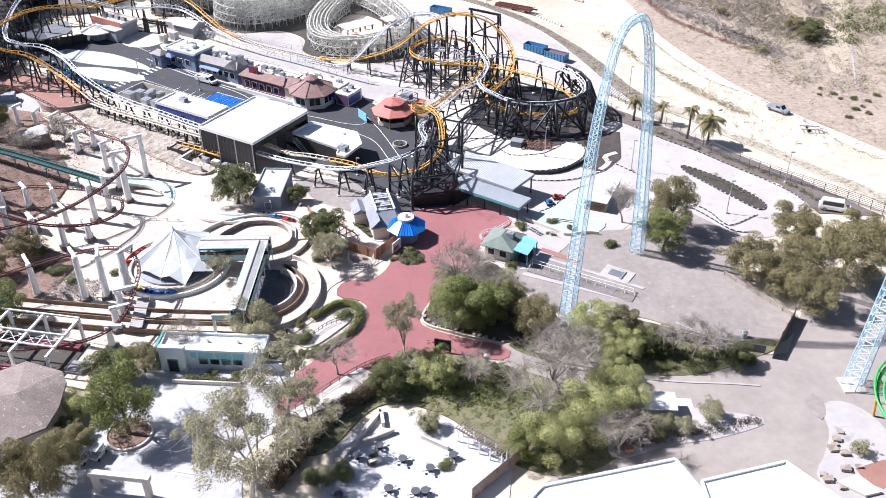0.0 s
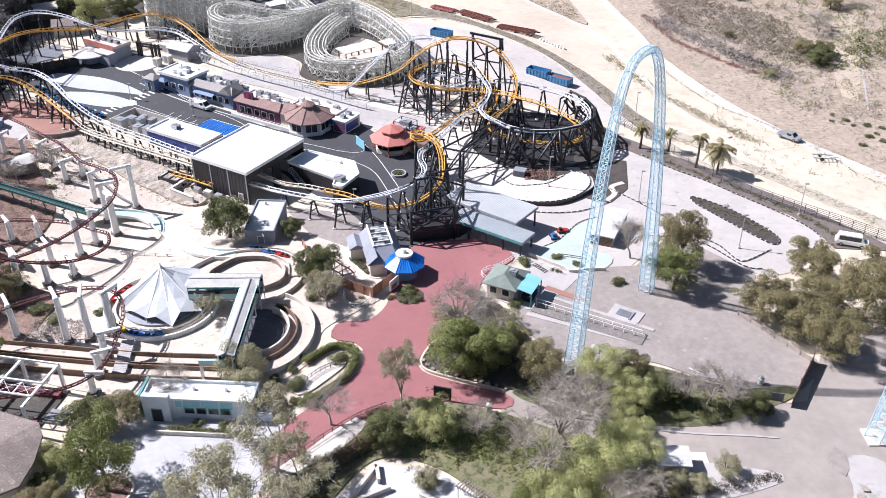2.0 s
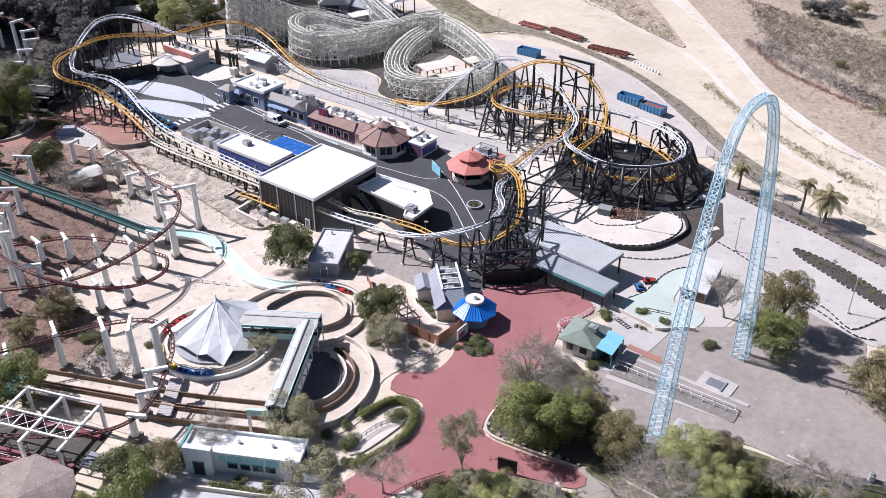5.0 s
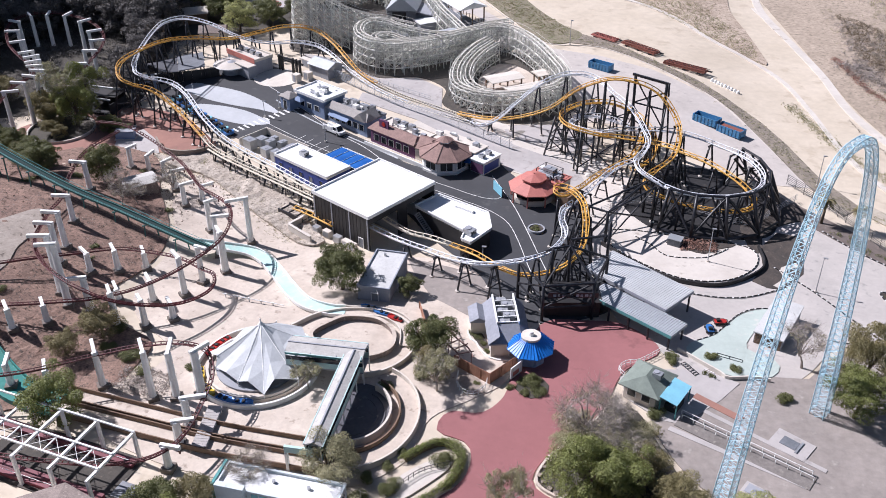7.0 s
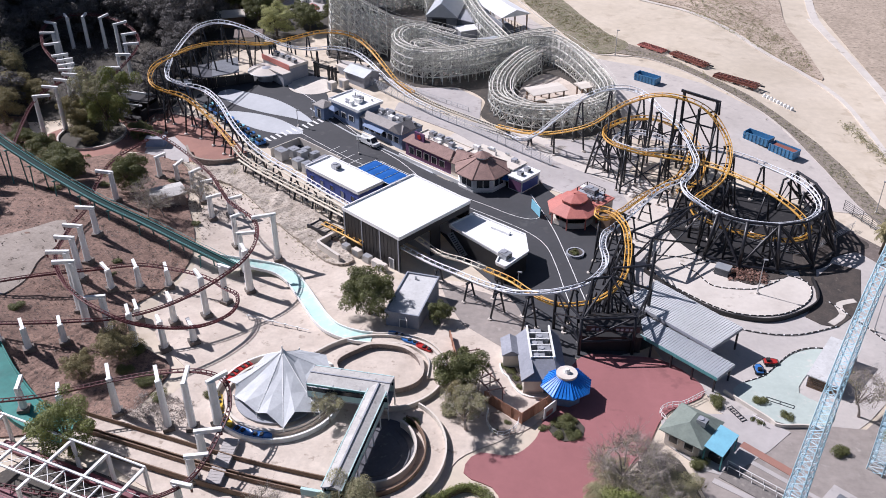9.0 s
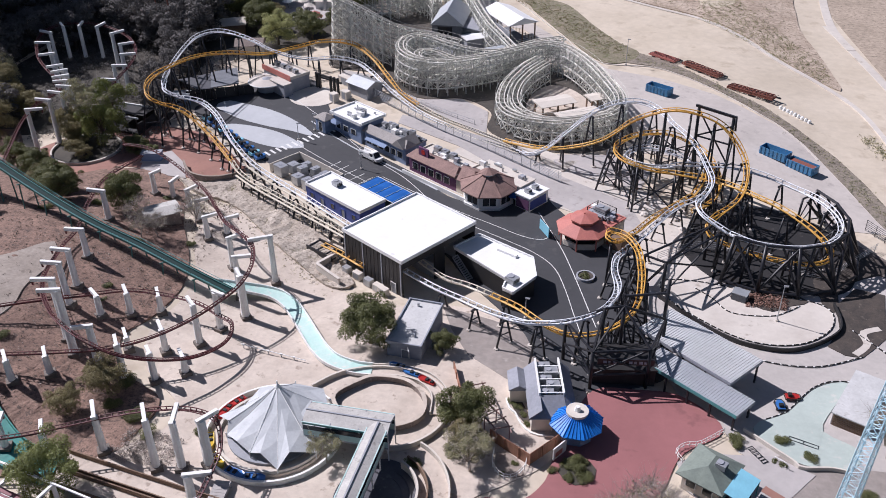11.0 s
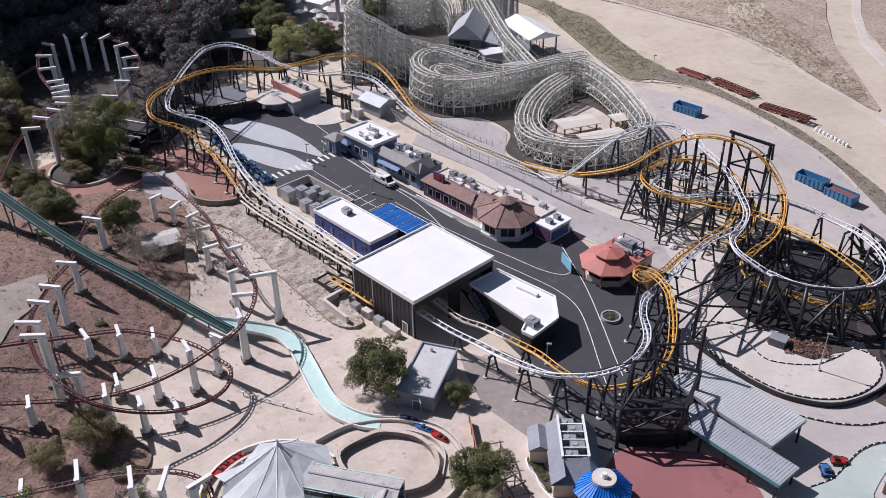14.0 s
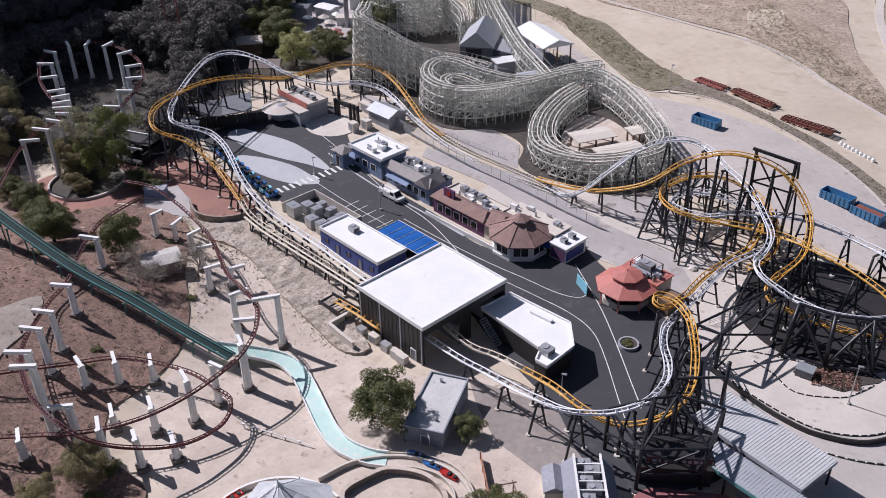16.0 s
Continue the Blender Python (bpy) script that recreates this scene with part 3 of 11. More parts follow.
sheet("street", [(-108, 226), (-104.5, 233), (-98.9, 241), (-91.7, 247), (-84, 246), (-76.8, 234), (-68.7, 221.5), (-49.2, 208.7), (-38.2, 200), (-30, 200.5), (-22, 206), (-17, 200), (-6, 187), (-0.5, 185), (0.5, 176), (1.6, 166), (6, 158), (5, 152), (-1, 147.6), (-8, 146), (-14, 152), (-18, 160), (-29, 172), (-40, 184), (-66.8, 199), (-82.6, 207.5), (-97, 217)], M_ASPH, 0.16, "fresh dark asphalt street of the themed area", "street")
sheet("pink_walk", [(-134, 200), (-126, 213), (-110, 217.5), (-98, 214.5), (-86, 203), (-83, 199), (-90, 196.5), (-101, 197), (-112, 198), (-124, 190)], M_PINK, 0.11, "faded pink walkway paving", "walkway")

# pale swoops and the round dais in the street
sheet("paved_swoop", [(-103.4, 228.5), (-101.8, 231.8), (-97.2, 231.2), (-88.6, 229), (-80.8, 224.7), (-75.2, 219.7), (-81.5, 221), (-88.6, 222.2), (-96.2, 224.4)], M_SWOOP, 0.19, "light grey curved paving inlay", "paving")
sheet("paved_swoop", [(-97.4, 221), (-91.1, 221.4), (-83.8, 219.8), (-77.7, 216.5), (-75.5, 214.6), (-80.3, 213.2), (-86.6, 214.2), (-93.1, 217)], M_SWOOP, 0.19, "light grey curved paving inlay", "paving")
sheet("round_paving", [(-81.9 + 6.2 * math.cos(t), 238 + 5.4 * math.sin(t)) for t in np.linspace(0, 2 * math.pi, 16, endpoint=False)], M_CREAM, 0.20, "round cream paving at the street's end", "paving")
sheet("yard_road", [(-72, 336), (-64, 316), (-54, 300), (-40, 297), (-32, 286), (-30, 274), (-19, 263), (-8, 246), (-3, 236), (-2, 226), (8, 226), (22, 214), (36, 204), (44.5, 204), (42, 220), (36, 234), (26, 247), (13, 259.5), (0, 267), (-14, 271), (-27, 288), (-50, 318), (-66, 338)], M_YARDC, 0.07, "worn grey lane and yard beside the timber coaster", "lane", smooth_line=False)
sheet("fence_lane", [(-78, 250), (-66, 245), (-50, 235), (-38, 227.4), (-24, 219.5), (-12, 213), (-2, 211), (0, 220), (-10, 223.6), (-24, 221.6), (-37, 227.4), (-38.6, 238), (-46, 243.4), (-56, 241.4), (-65, 246.4), (-73, 254), (-82, 256)], M_LANE, 0.10, "grey concrete lane behind the shops", "lane", smooth_line=False)
sheet("shaded_walk", [(-172, 205), (-150, 212), (-136, 200), (-126, 191), (-118, 186), (-112, 190), (-106, 186), (-98, 190), (-88, 180), (-84, 172), (-100, 172), (-118, 172), (-140, 176), (-165, 178)], M_HILL, 0.08, "dark reddish soil below the walkway", "soil", cell=5)
sheet("shop_yard", [(-58, 233), (-34.2, 225.4), (-17.3, 213), (-4, 206), (0, 196), (-1.9, 187), (-8.0, 196), (-18.6, 203), (-30, 213), (-42.0, 221.6), (-58, 229)], M_LANE, 0.13, "grey concrete yard behind the shops", "yard", smooth_line=False)
sheet("grey_apron", [(-31.4, 163.4), (-23.0, 161.4), (-9.6, 156.4), (-8.6, 146.1), (-15.2, 144.4), (-18.7, 146.7), (-24.5, 150.6), (-28.6, 157.2)], M_LOT, 0.15, "worn grey gravel apron by the service shed", "apron", smooth_line=False)
sheet("sunken_patch", [(-106.2, 196.2), (-108.4, 203.1), (-104.2, 207.2), (-98.6, 202.3), (-95.0, 196.0), (-100.8, 196.3)], M_LANE, 0.2, "grey concrete court with a transformer", "paving", smooth_line=False)
sheet("bed_path", [(-131, 203.5), (-126.5, 196.5), (-121, 193.2), (-116, 192.4), (-112.6, 196.5), (-113.4, 205.5), (-112.6, 214.5), (-116.4, 215.6), (-117.4, 206.5), (-117.4, 199.4), (-121, 196.4), (-127, 200.6)], M_PINK, 0.17, "faded pink path curving round the planted bed", "path")

# road paint
def painted(line, width, label="white painted line on the asphalt"):
    solid("road_line", ribbon(Geo(), line, width, 0.21, 0.03), M_PAINT, label, "road line", "painted lines", "structure")


painted([(-99, 242), (-87, 236), (-74, 226), (-60, 213.5), (-50, 206), (-41, 196), (-38.6, 192.2)], 0.14)
painted([(-52, 201), (-42, 195.4), (-33, 190.6), (-25, 186.6), (-19.2, 183.4), (-15.1, 179.4), (-12.3, 173), (-9.9, 165.5), (-8.3, 160.4)], 0.13)
painted([(-54.7, 205.6), (-46.2, 200.5), (-36, 195), (-29, 191.8), (-22.4, 188.7), (-18.6, 188.2), (-17.4, 190.2), (-18.8, 194)], 0.13)
painted([(-20.6, 198), (-17, 190.9), (-13.9, 184.3), (-10.3, 174.9), (-8.1, 168.7), (-6.2, 163.2)], 0.14)
painted([(-80, 217), (-66, 208), (-52, 199.5)], 0.12)
for i in range(13):
    u = i / 12
    x, y = -82.6 + 10.6 * u, 210.2 + 12.8 * u
    painted([(x - 0.9, y + 0.6), (x + 0.9, y - 0.6)], 0.55, "white zebra crossing bar on asphalt")
for i in range(8):
    x, y = street(-165 + 2.6 * i, 141.5)
    painted([(x, y), street(-165 + 2.6 * i, 145.6)], 0.14, "white parking bay line on asphalt")


# ---- buildings ----
def wall_ring(root, x0, x1, y0, y1, z1, mat, t=0.25, z0=0.0, name="wall", skip=""):
    for side, box in (("s", (x0, x1, y0, y0 + t)), ("n", (x0, x1, y1 - t, y1)), ("w", (x0, x0 + t, y0 + t, y1 - t)), ("e", (x1 - t, x1, y0 + t, y1 - t))):
        if side not in skip:
            part(name, Geo().box(*box, z0, z1), mat, root)


def flat_building(name, label, a0, a1, b0, b1, height, wall, roof, parapet=0.35, skip="", category="building", over=0.15, group=""):
    """A flat-roofed building in street coordinates; its own x and y run along a and b."""
    ca, cb = (a0 + a1) / 2, (b0 + b1) / 2
    x, y = street(ca, cb)
    root = thing(name, label, category, group, at=(x, y, ground_z(x, y)), rz=STREET_TURN)
    hx, hy = (a1 - a0) / 2, (b1 - b0) / 2
    wall_ring(root, -hx, hx, -hy, hy, height - 0.3, wall, skip=skip, z0=-0.6)
    part("roof", Geo().box(-hx - over, hx + over, -hy - over, hy + over, height - 0.3, height), roof, root)
    if parapet:
        t = 0.22
        for box in ((-hx - over, hx + over, -hy - over, -hy - over + t), (-hx - over, hx + over, hy + over - t, hy + over), (-hx - over, -hx - over + t, -hy, hy), (hx + over - t, hx + over, -hy, hy)):
            part("parapet", Geo().box(*box, height, height + parapet), roof, root)
    return root, hx, hy


def opening(root, name, x, y, z0, w, hgt, face, mat, rim=M_WHITE, deep=0.1):
    """A window or door proud of a wall with its frame; face: which way it looks (n, s, e, w)."""
    along = face in "ns"
    sgn = 1 if face in "ne" else -1
    g1, g2 = Geo(), Geo()

    def put(gg, u0, u1, q0, q1, d0, d1):
        d0, d1 = sorted((sgn * d0, sgn * d1))
        if along:
            gg.box(x + u0, x + u1, y + d0, y + d1, q0, q1)
        else:
            gg.box(x + d0, x + d1, y + u0, y + u1, q0, q1)
    put(g1, -w / 2, w / 2, z0, z0 + hgt, 0.0, 0.04)
    ob = part(name, g1, mat, root)
    for u0, u1, q0, q1 in ((-w / 2 - 0.1, -w / 2, z0, z0 + hgt), (w / 2, w / 2 + 0.1, z0, z0 + hgt), (-w / 2 - 0.1, w / 2 + 0.1, z0 + hgt, z0 + hgt + 0.12)):
        put(g2, u0, u1, q0, q1, 0.0, deep)
    part("frame", g2, rim, ob)
    return ob


def roof_unit(root, x, y, z, w=1.6, d=1.2, hgt=1.0, rz=0.0):
    """A rooftop air conditioner: cabinet, fan ring, grille, curb."""
    m = pose(x, y, z, 0, 0, rz)
    body = part("air_conditioner", Geo().box(-w / 2, w / 2, -d / 2, d / 2, 0.15, hgt, m), M_HVAC, root, "grey metal rooftop air conditioner")
    part("curb", Geo().box(-w / 2 + 0.1, w / 2 - 0.1, -d / 2 + 0.1, d / 2 - 0.1, 0, 0.15, m), M_GREYW, body)
    fan = Geo().cone(12, 0.38 * d, 0.38 * d, 0, 0.12)
    fan.v = [tuple(m @ Vector((p[0] - w * 0.18, p[1], p[2] + hgt))) for p in fan.v]
    part("fan", fan, M_GREYW, body)
    gr = Geo()
    for i in range(5):
        gr.box(w / 2, w / 2 + 0.03, -d / 2 + 0.08, d / 2 - 0.08, 0.3 + i * (hgt - 0.4) / 5, 0.36 + i * (hgt - 0.4) / 5, m)
    part("grille", gr, M_STEEL, body)


def roof_clutter(root, x0, x1, y0, y1, z, count, seed):
    """Vents, ducts and small boxes on a flat roof, each a part."""
    r = np.random.default_rng(seed)
    for i in range(count):
        x, y = r.uniform(x0, x1), r.uniform(y0, y1)
        if i % 3 == 0:
            part("roof_vent", Geo().cone(8, 0.2, 0.14, z, z + r.uniform(0.5, 1.0), cx=x, cy=y), M_HVAC, root, "galvanised roof vent")
        elif i % 3 == 1:
            a, b = r.uniform(0.3, 0.8), r.uniform(0.3, 0.6)
            part("roof_box", Geo().box(x - a, x + a, y - b, y + b, z, z + r.uniform(0.4, 1.0)), M_WHITE if i % 2 else M_GREYW, root, "small rooftop equipment box")
        else:
            e = r.uniform(0.8, 2.0)
            part("roof_duct", Geo().beam((x, y, z + 0.35), (min(x1, x + e), y + r.uniform(-0.4, 0.4), z + 0.35), 0.32), M_HVAC, root, "galvanised roof duct")


# coaster station: black box with a white roof, open towards the curve
st, hx, hy = flat_building("coaster_station", "black panelled coaster station with flat white roof", -133.7, -118.7, 120.8, 138.6, 7.2, M_BLACKW, M_ROOFW, skip="ew")
for s in (-hx, hx - 0.3):
    part("lintel", Geo().box(s, s + 0.3, -hy + 0.25, hy - 0.25, 5.6, 6.9), M_BLACKW, st)
    part("pier", Geo().box(s, s + 0.3, -1.2, 1.2, -0.6, 5.6), M_BLACKW, st)
for i in range(4):
    x = -hx + 0.3 + i * (2 * hx - 0.6) / 3
    part("panel_rib", Geo().box(x - 0.12, x + 0.12, -hy - 0.08, -hy, -0.6, 6.9), M_GREYW, st)
    for j in range(4):
        xx = x + (j + 1) * (2 * hx - 0.6) / 15
        if i < 3:
            part("panel_joint", Geo().box(xx - 0.04, xx + 0.04, -hy - 0.04, -hy, -0.4, 6.8), M_STEEL, st)
part("platform", Geo().box(-hx + 0.4, hx - 0.4, -1.1, 1.1, -0.6, 3.0), M_GREYW, st)
part("platform", Geo().box(-hx + 0.4, hx - 0.4, hy - 3, hy - 0.4, -0.6, 3.0), M_GREYW, st)
opening(st, "door", hx - 2.2, -hy, 0.0, 1.1, 2.1, "s", M_DOOR)

# kitchen beside the station: white roof with a cut corner
kx, ky = street(-110.5, 135.2)
kit = thing("loading_building", "dark loading building with angular white roof", "building", at=(kx, ky, ground_z(kx, ky)), rz=STREET_TURN)
KP = [(-8.6, -1.6), (-8.2, 4.6), (3.6, 5.4), (7.6, 1.4), (7.9, -4.9), (5.8, -5.0), (4.6, -2.6)]
KI = [(x * 0.95, y * 0.94) for x, y in KP]
for p, q in zip(KI, KI[1:] + KI[:1]):
    part("wall", Geo().beam((*p, 1.6), (*q, 1.6), 0.25, 4.2), M_BLACKW, kit)
part("roof", Geo().prism(KP, 3.7, 4.1), M_ROOFW, kit)
for p, q in zip(KP, KP[1:] + KP[:1]):
    part("parapet", Geo().beam((*p, 4.27), (*q, 4.27), 0.25, 0.3), M_ROOFW, kit)
roof_unit(kit, 5.8, -2.6, 4.1, 1.9, 1.6, 1.1)
part("roof_duct", Geo().beam((-2.5, 3.2, 4.3), (1.5, 3.6, 4.3), 0.7, 0.5), M_ROOFW, kit)
stair = part("stair_stringer", Geo().beam((-7.2, -3.4, 3.5), (-3.5, -3.4, 0.2), 0.08, 0.25), M_HVAC, kit, "grey steel stair")
part("stair_stringer", Geo().beam((-7.2, -2.2, 3.5), (-3.5, -2.2, 0.2), 0.08, 0.25), M_HVAC, kit)
for i in range(12):
    part("tread", Geo().box(-7.2 + 0.32 * i, -6.9 + 0.32 * i, -3.4, -2.2, 3.5 - 0.28 * i, 3.56 - 0.28 * i), M_HVAC, stair)

# blue operations building, its air handlers and the blue canopy
ob_, hx, hy = flat_building("operations_building", "navy blue building with flat white roof", -157.4, -141, 130.6, 137, 3.6, M_BLUE, M_ROOFW)
roof_unit(ob_, -3.0, 0.6, 3.6, 1.7, 1.4, 1.0)
for i in range(5):
    opening(ob_, "door" if i % 2 else "window", -6.4 + 3.2 * i, -hy, 0.1 if i % 2 else 1.2, 1.0, 2.1 if i % 2 else 1.0, "s", M_DOOR if i % 2 else M_GLASS, M_BLUE)
for i in range(3):
    for j in range(3):
        x, y = street(-169.5 + 4.0 * i + 0.9 * ((i * 2 + j) % 3), 133.2 + 2.6 * j)
        hv = thing("air_handler", "tall galvanised air handler on a concrete pad", "air handler", "air handlers", at=(x, y, ground_z(x, y) + 0.16), rz=STREET_TURN)
        w = (2.6, 2.0, 1.4)[(i + j) % 3] if j < 2 else 1.3
        hgt = 2.3 - 0.35 * ((i + j) % 2) if j < 2 else 1.4
        part("cabinet", Geo().box(-w / 2, w / 2, -0.95, 0.95, 0.12, hgt), M_HVAC, hv)
        part("base", Geo().box(-w / 2 + 0.1, w / 2 - 0.1, -0.85, 0.85, 0, 0.12), M_CONC, hv)
        part("lid", Geo().box(-w / 2 - 0.06, w / 2 + 0.06, -1.0, 1.0, hgt, hgt + 0.08), M_HVAC, hv)
        part("fan", Geo().cone(12, 0.4, 0.4, hgt + 0.08, hgt + 0.16), M_GREYW, hv)
yx, yy = street(-165, 136)
fence_w = thing("screen_wall", "low pale screen wall round the air handlers", "screen wall", at=(yx, yy, ground_z(yx, yy) + 0.1), rz=STREET_TURN)
for x0, x1, y0, y1 in ((-7.5, 7.4, 4.2, 4.4), (-7.5, -7.3, -3.6, 4.2), (7.2, 7.4, -0.5, 4.2)):
    part("panel", Geo().box(x0, x1, y0, y1, 0, 1.9), M_CREAM, fence_w)
tx, ty = street(-144.2, 140.9)
tp = thing("canopy", "bright blue fabric canopy on thin posts", "canopy", at=(tx, ty, ground_z(tx, ty) + 0.16), rz=STREET_TURN)
for i in range(5):
    part("fabric", Geo().wedge(-6.2 + 2.5 * i, -3.75 + 2.5 * i, -2.6, 2.6, 2.6, 2.68, along="y"), M_TARP, tp)
    part("frame_bar", Geo().tube([(-6.25 + 2.5 * i, -2.65, 2.66), (-6.25 + 2.5 * i, 2.65, 2.66)], 0.05, 5), M_WHITE, tp)
for y in (-2.65, 2.65):
    part("frame_bar", Geo().tube([(-6.25, y, 2.66), (6.25, y, 2.66)], 0.06, 5), M_WHITE, tp)
for x in (-6.1, 0, 6.1):
    for y in (-2.5, 2.5):
        part("post", Geo().box(x - 0.06, x + 0.06, y - 0.06, y + 0.06, 0, 2.46), M_HVAC, tp)

# shops along the back of the street
sh, hx, hy = flat_building("shop", "slate blue shop with flat white roof", -177.2, -167.6, 153.8, 160.6, 4.4, M_SLATE, M_ROOFW, over=0.5)
roof_unit(sh, 1.0, 0.5, 4.4, 1.5, 1.3, 1.2)
roof_clutter(sh, -3.4, 3.4, -2.4, 2.4, 4.4, 9, 61)
for i in range(3):
    opening(sh, "window", -3 + 2.6 * i, -hy, 1.0, 1.5, 1.3, "s", M_GLASS)
part("porch_roof", Geo().wedge(-4.6, -1.8, -hy - 1.6, -hy, 2.7, 3.5, hip=1.0), M_SLATE, sh)
sh2, hx, hy = flat_building("shop", "grey roofed shop with blue front and rooftop machines", -166.8, -153.6, 154.2, 160.4, 3.6, M_SLATE, M_ROOFD, parapet=0)
part("mansard", Geo().wedge(-hx, hx, -hy, -0.6, 3.62, 4.9, hip=1.0, over=0.4), M_ROOFS, sh2)
part("gable", Geo().wedge(hx - 3.4, hx, -hy - 0.6, 1.0, 3.7, 5.3, over=0.2, along="y"), M_ROOFS, sh2)
for i in range(7):
    roof_unit(sh2, -5 + 1.7 * i, 1.6 + 0.4 * (i % 2), 3.6, 1.3, 1.0, 0.9 + 0.3 * (i % 3), 15 * (i % 2))
roof_clutter(sh2, -hx + 1, hx - 1, 0.2, hy - 0.6, 3.6, 22, 62)
for i in range(6):
    opening(sh2, "window", -5.2 + 2.0 * i, -hy, 0.9, 1.4, 1.4, "s", M_GLASS, M_WHITE)
part("awning", Geo().add([(-5.5, -hy, 2.7), (1.0, -hy, 2.7), (1.0, -hy - 1.1, 2.2), (-5.5, -hy - 1.1, 2.2), (-5.5, -hy, 2.6), (1.0, -hy, 2.6), (1.0, -hy - 1.1, 2.1), (-5.5, -hy - 1.1, 2.1)], [(3, 2, 1, 0), (4, 5, 6, 7), (0, 1, 5, 4), (2, 3, 7, 6), (1, 2, 6, 5), (3, 0, 4, 7)]), M_SLATE, sh2)
sh3, hx, hy = flat_building("shop", "plum coloured shop with brown pitched front roof", -151.8, -138, 153.6, 160.4, 3.5, M_PURPLE, M_CREAM, parapet=0.3)
part("front_roof", Geo().wedge(-hx, hx, -hy - 0.4, -hy + 3.4, 3.55, 4.7, hip=1.0, over=0.3), M_ROOFB, sh3)
part("sign_board", Geo().box(-4.6, -1.8, -hy + 0.6, -hy + 1.0, 4.2, 6.0), M_PURPLE, sh3, "plum shop sign board")
part("sign_oval", Geo().cone(16, 0.55, 0.55, 0, 0.08), M_CARR, sh3, "red oval sign shape").matrix_basis = pose(-3.2, -hy + 0.6, 5.1, 90, 0, 0)
for i in range(3):
    roof_unit(sh3, -3.5 + 2.3 * i, 1.8, 3.5, 1.5, 1.2, 1.2)
roof_clutter(sh3, -hx + 1, hx - 1, -0.6, hy - 0.6, 3.5, 18, 63)
for i in range(5):
    opening(sh3, "window", -5 + 2.3 * i, -hy, 0.8, 1.4, 1.5, "s", M_GLASS)
part("front_wall", Geo().box(-hx, hx + 6, -hy - 2.2, -hy - 1.9, -0.2, 0.9), M_WHITE, sh3, "low white wall")
part("ramp_rail", Geo().tube([(-hx, -hy - 2.0, 1.4), (hx + 6, -hy - 2.0, 1.4)], 0.05, 5), M_WHITE, sh3)

# pavilion with a brown faceted roof and a small lantern
px, py = street(-131.2, 155.8)
pv = thing("shop_pavilion", "cream octagonal shop pavilion with brown shingle roof", "pavilion", at=(px, py, ground_z(px, py) + 0.12), rz=STREET_TURN)
for i in range(8):
    t0, t1 = math.pi / 8 + i * math.pi / 4, math.pi / 8 + (i + 1) * math.pi / 4
    r = 4.9
    p, q = Vector((r * math.cos(t0), r * math.sin(t0), 1.8)), Vector((r * math.cos(t1), r * math.sin(t1), 1.8))
    part("wall", Geo().beam(p, q, 0.22, 3.6), M_WHITE, pv)
    mid, out = (p + q) / 2, ((p + q) / 2 - Vector((0, 0, 1.8))).normalized() * 0.12
    win = part("window", Geo().beam(p.lerp(q, 0.16) + out, p.lerp(q, 0.84) + out, 0.06, 1.7), M_GLASS, pv)
    part("glazing_bar", Geo().beam(mid + out * 1.4 - Vector((0, 0, 0.85)), mid + out * 1.4 + Vector((0, 0, 0.85)), 0.1), M_WHITE, win)
    a, b = Vector((6.0 * math.cos(t0), 6.0 * math.sin(t0), 3.3)), Vector((6.0 * math.cos(t1), 6.0 * math.sin(t1), 3.3))
    c, d = Vector((1.3 * math.cos(t1), 1.3 * math.sin(t1), 5.6)), Vector((1.3 * math.cos(t0), 1.3 * math.sin(t0), 5.6))
    low = Vector((0, 0, -0.2))
    part("roof_panel", Geo().add([a, b, c, d, a + low, b + low, c + low, d + low], [(0, 1, 2, 3), (7, 6, 5, 4), (0, 4, 5, 1), (1, 5, 6, 2), (2, 6, 7, 3), (3, 7, 4, 0)]), M_ROOFB, pv)
    part("roof_hip", Geo().beam(a + Vector((0, 0, 0.05)), d + Vector((0, 0, 0.05)), 0.18, 0.12), M_ROOFB, pv)
part("plinth", Geo().cone(8, 5.3, 5.3, -0.1, 0.5, turn=math.pi / 8), M_WHITE, pv)
part("lantern", Geo().cone(8, 1.3, 1.3, 5.3, 6.1, turn=math.pi / 8), M_WHITE, pv)
part("lantern_roof", Geo().cone(8, 1.8, 0.1, 6.1, 7.0, turn=math.pi / 8), M_ROOFB, pv)
part("annexe", Geo().box(-8.0, -4.4, -2.2, 3.0, -0.3, 3.2), M_CREAM, pv)
part("annexe_roof", Geo().wedge(-8.4, -3.0, -2.5, 3.3, 3.2, 4.6, hip=1.2, over=0.3), M_ROOFB, pv)
part("rear_wing", Geo().box(-6.8, 5.4, 3.4, 7.7, -0.3, 3.3), M_WHITE, pv)
part("wing_roof", Geo().box(-7.0, 5.6, 3.2, 7.9, 3.3, 3.5), M_CREAM, pv, "flat cream roof")
roof_clutter(pv, -6.4, 5.0, 4.4, 7.4, 3.5, 10, 65)
cx, cy = street(-123.6, 160.0)
ct = thing("refreshment_stall", "small white stall with purple and blue front panels", "stall", at=(cx, cy, ground_z(cx, cy) + 0.1), rz=STREET_TURN)
part("body", Geo().box(-1.8, 1.8, -2.6, 3.0, 0, 2.9), M_WHITE, ct)
part("roof", Geo().box(-2.0, 2.0, -2.8, 3.2, 2.9, 3.1), M_ROOFW, ct)
part("front_panel", Geo().box(-1.6, 1.6, -2.68, -2.6, 0.3, 2.4), M_PURPLE, ct)
part("side_panel", Geo().box(1.8, 1.88, -2.4, 2.4, 0.4, 2.3), M_BLUE, ct)
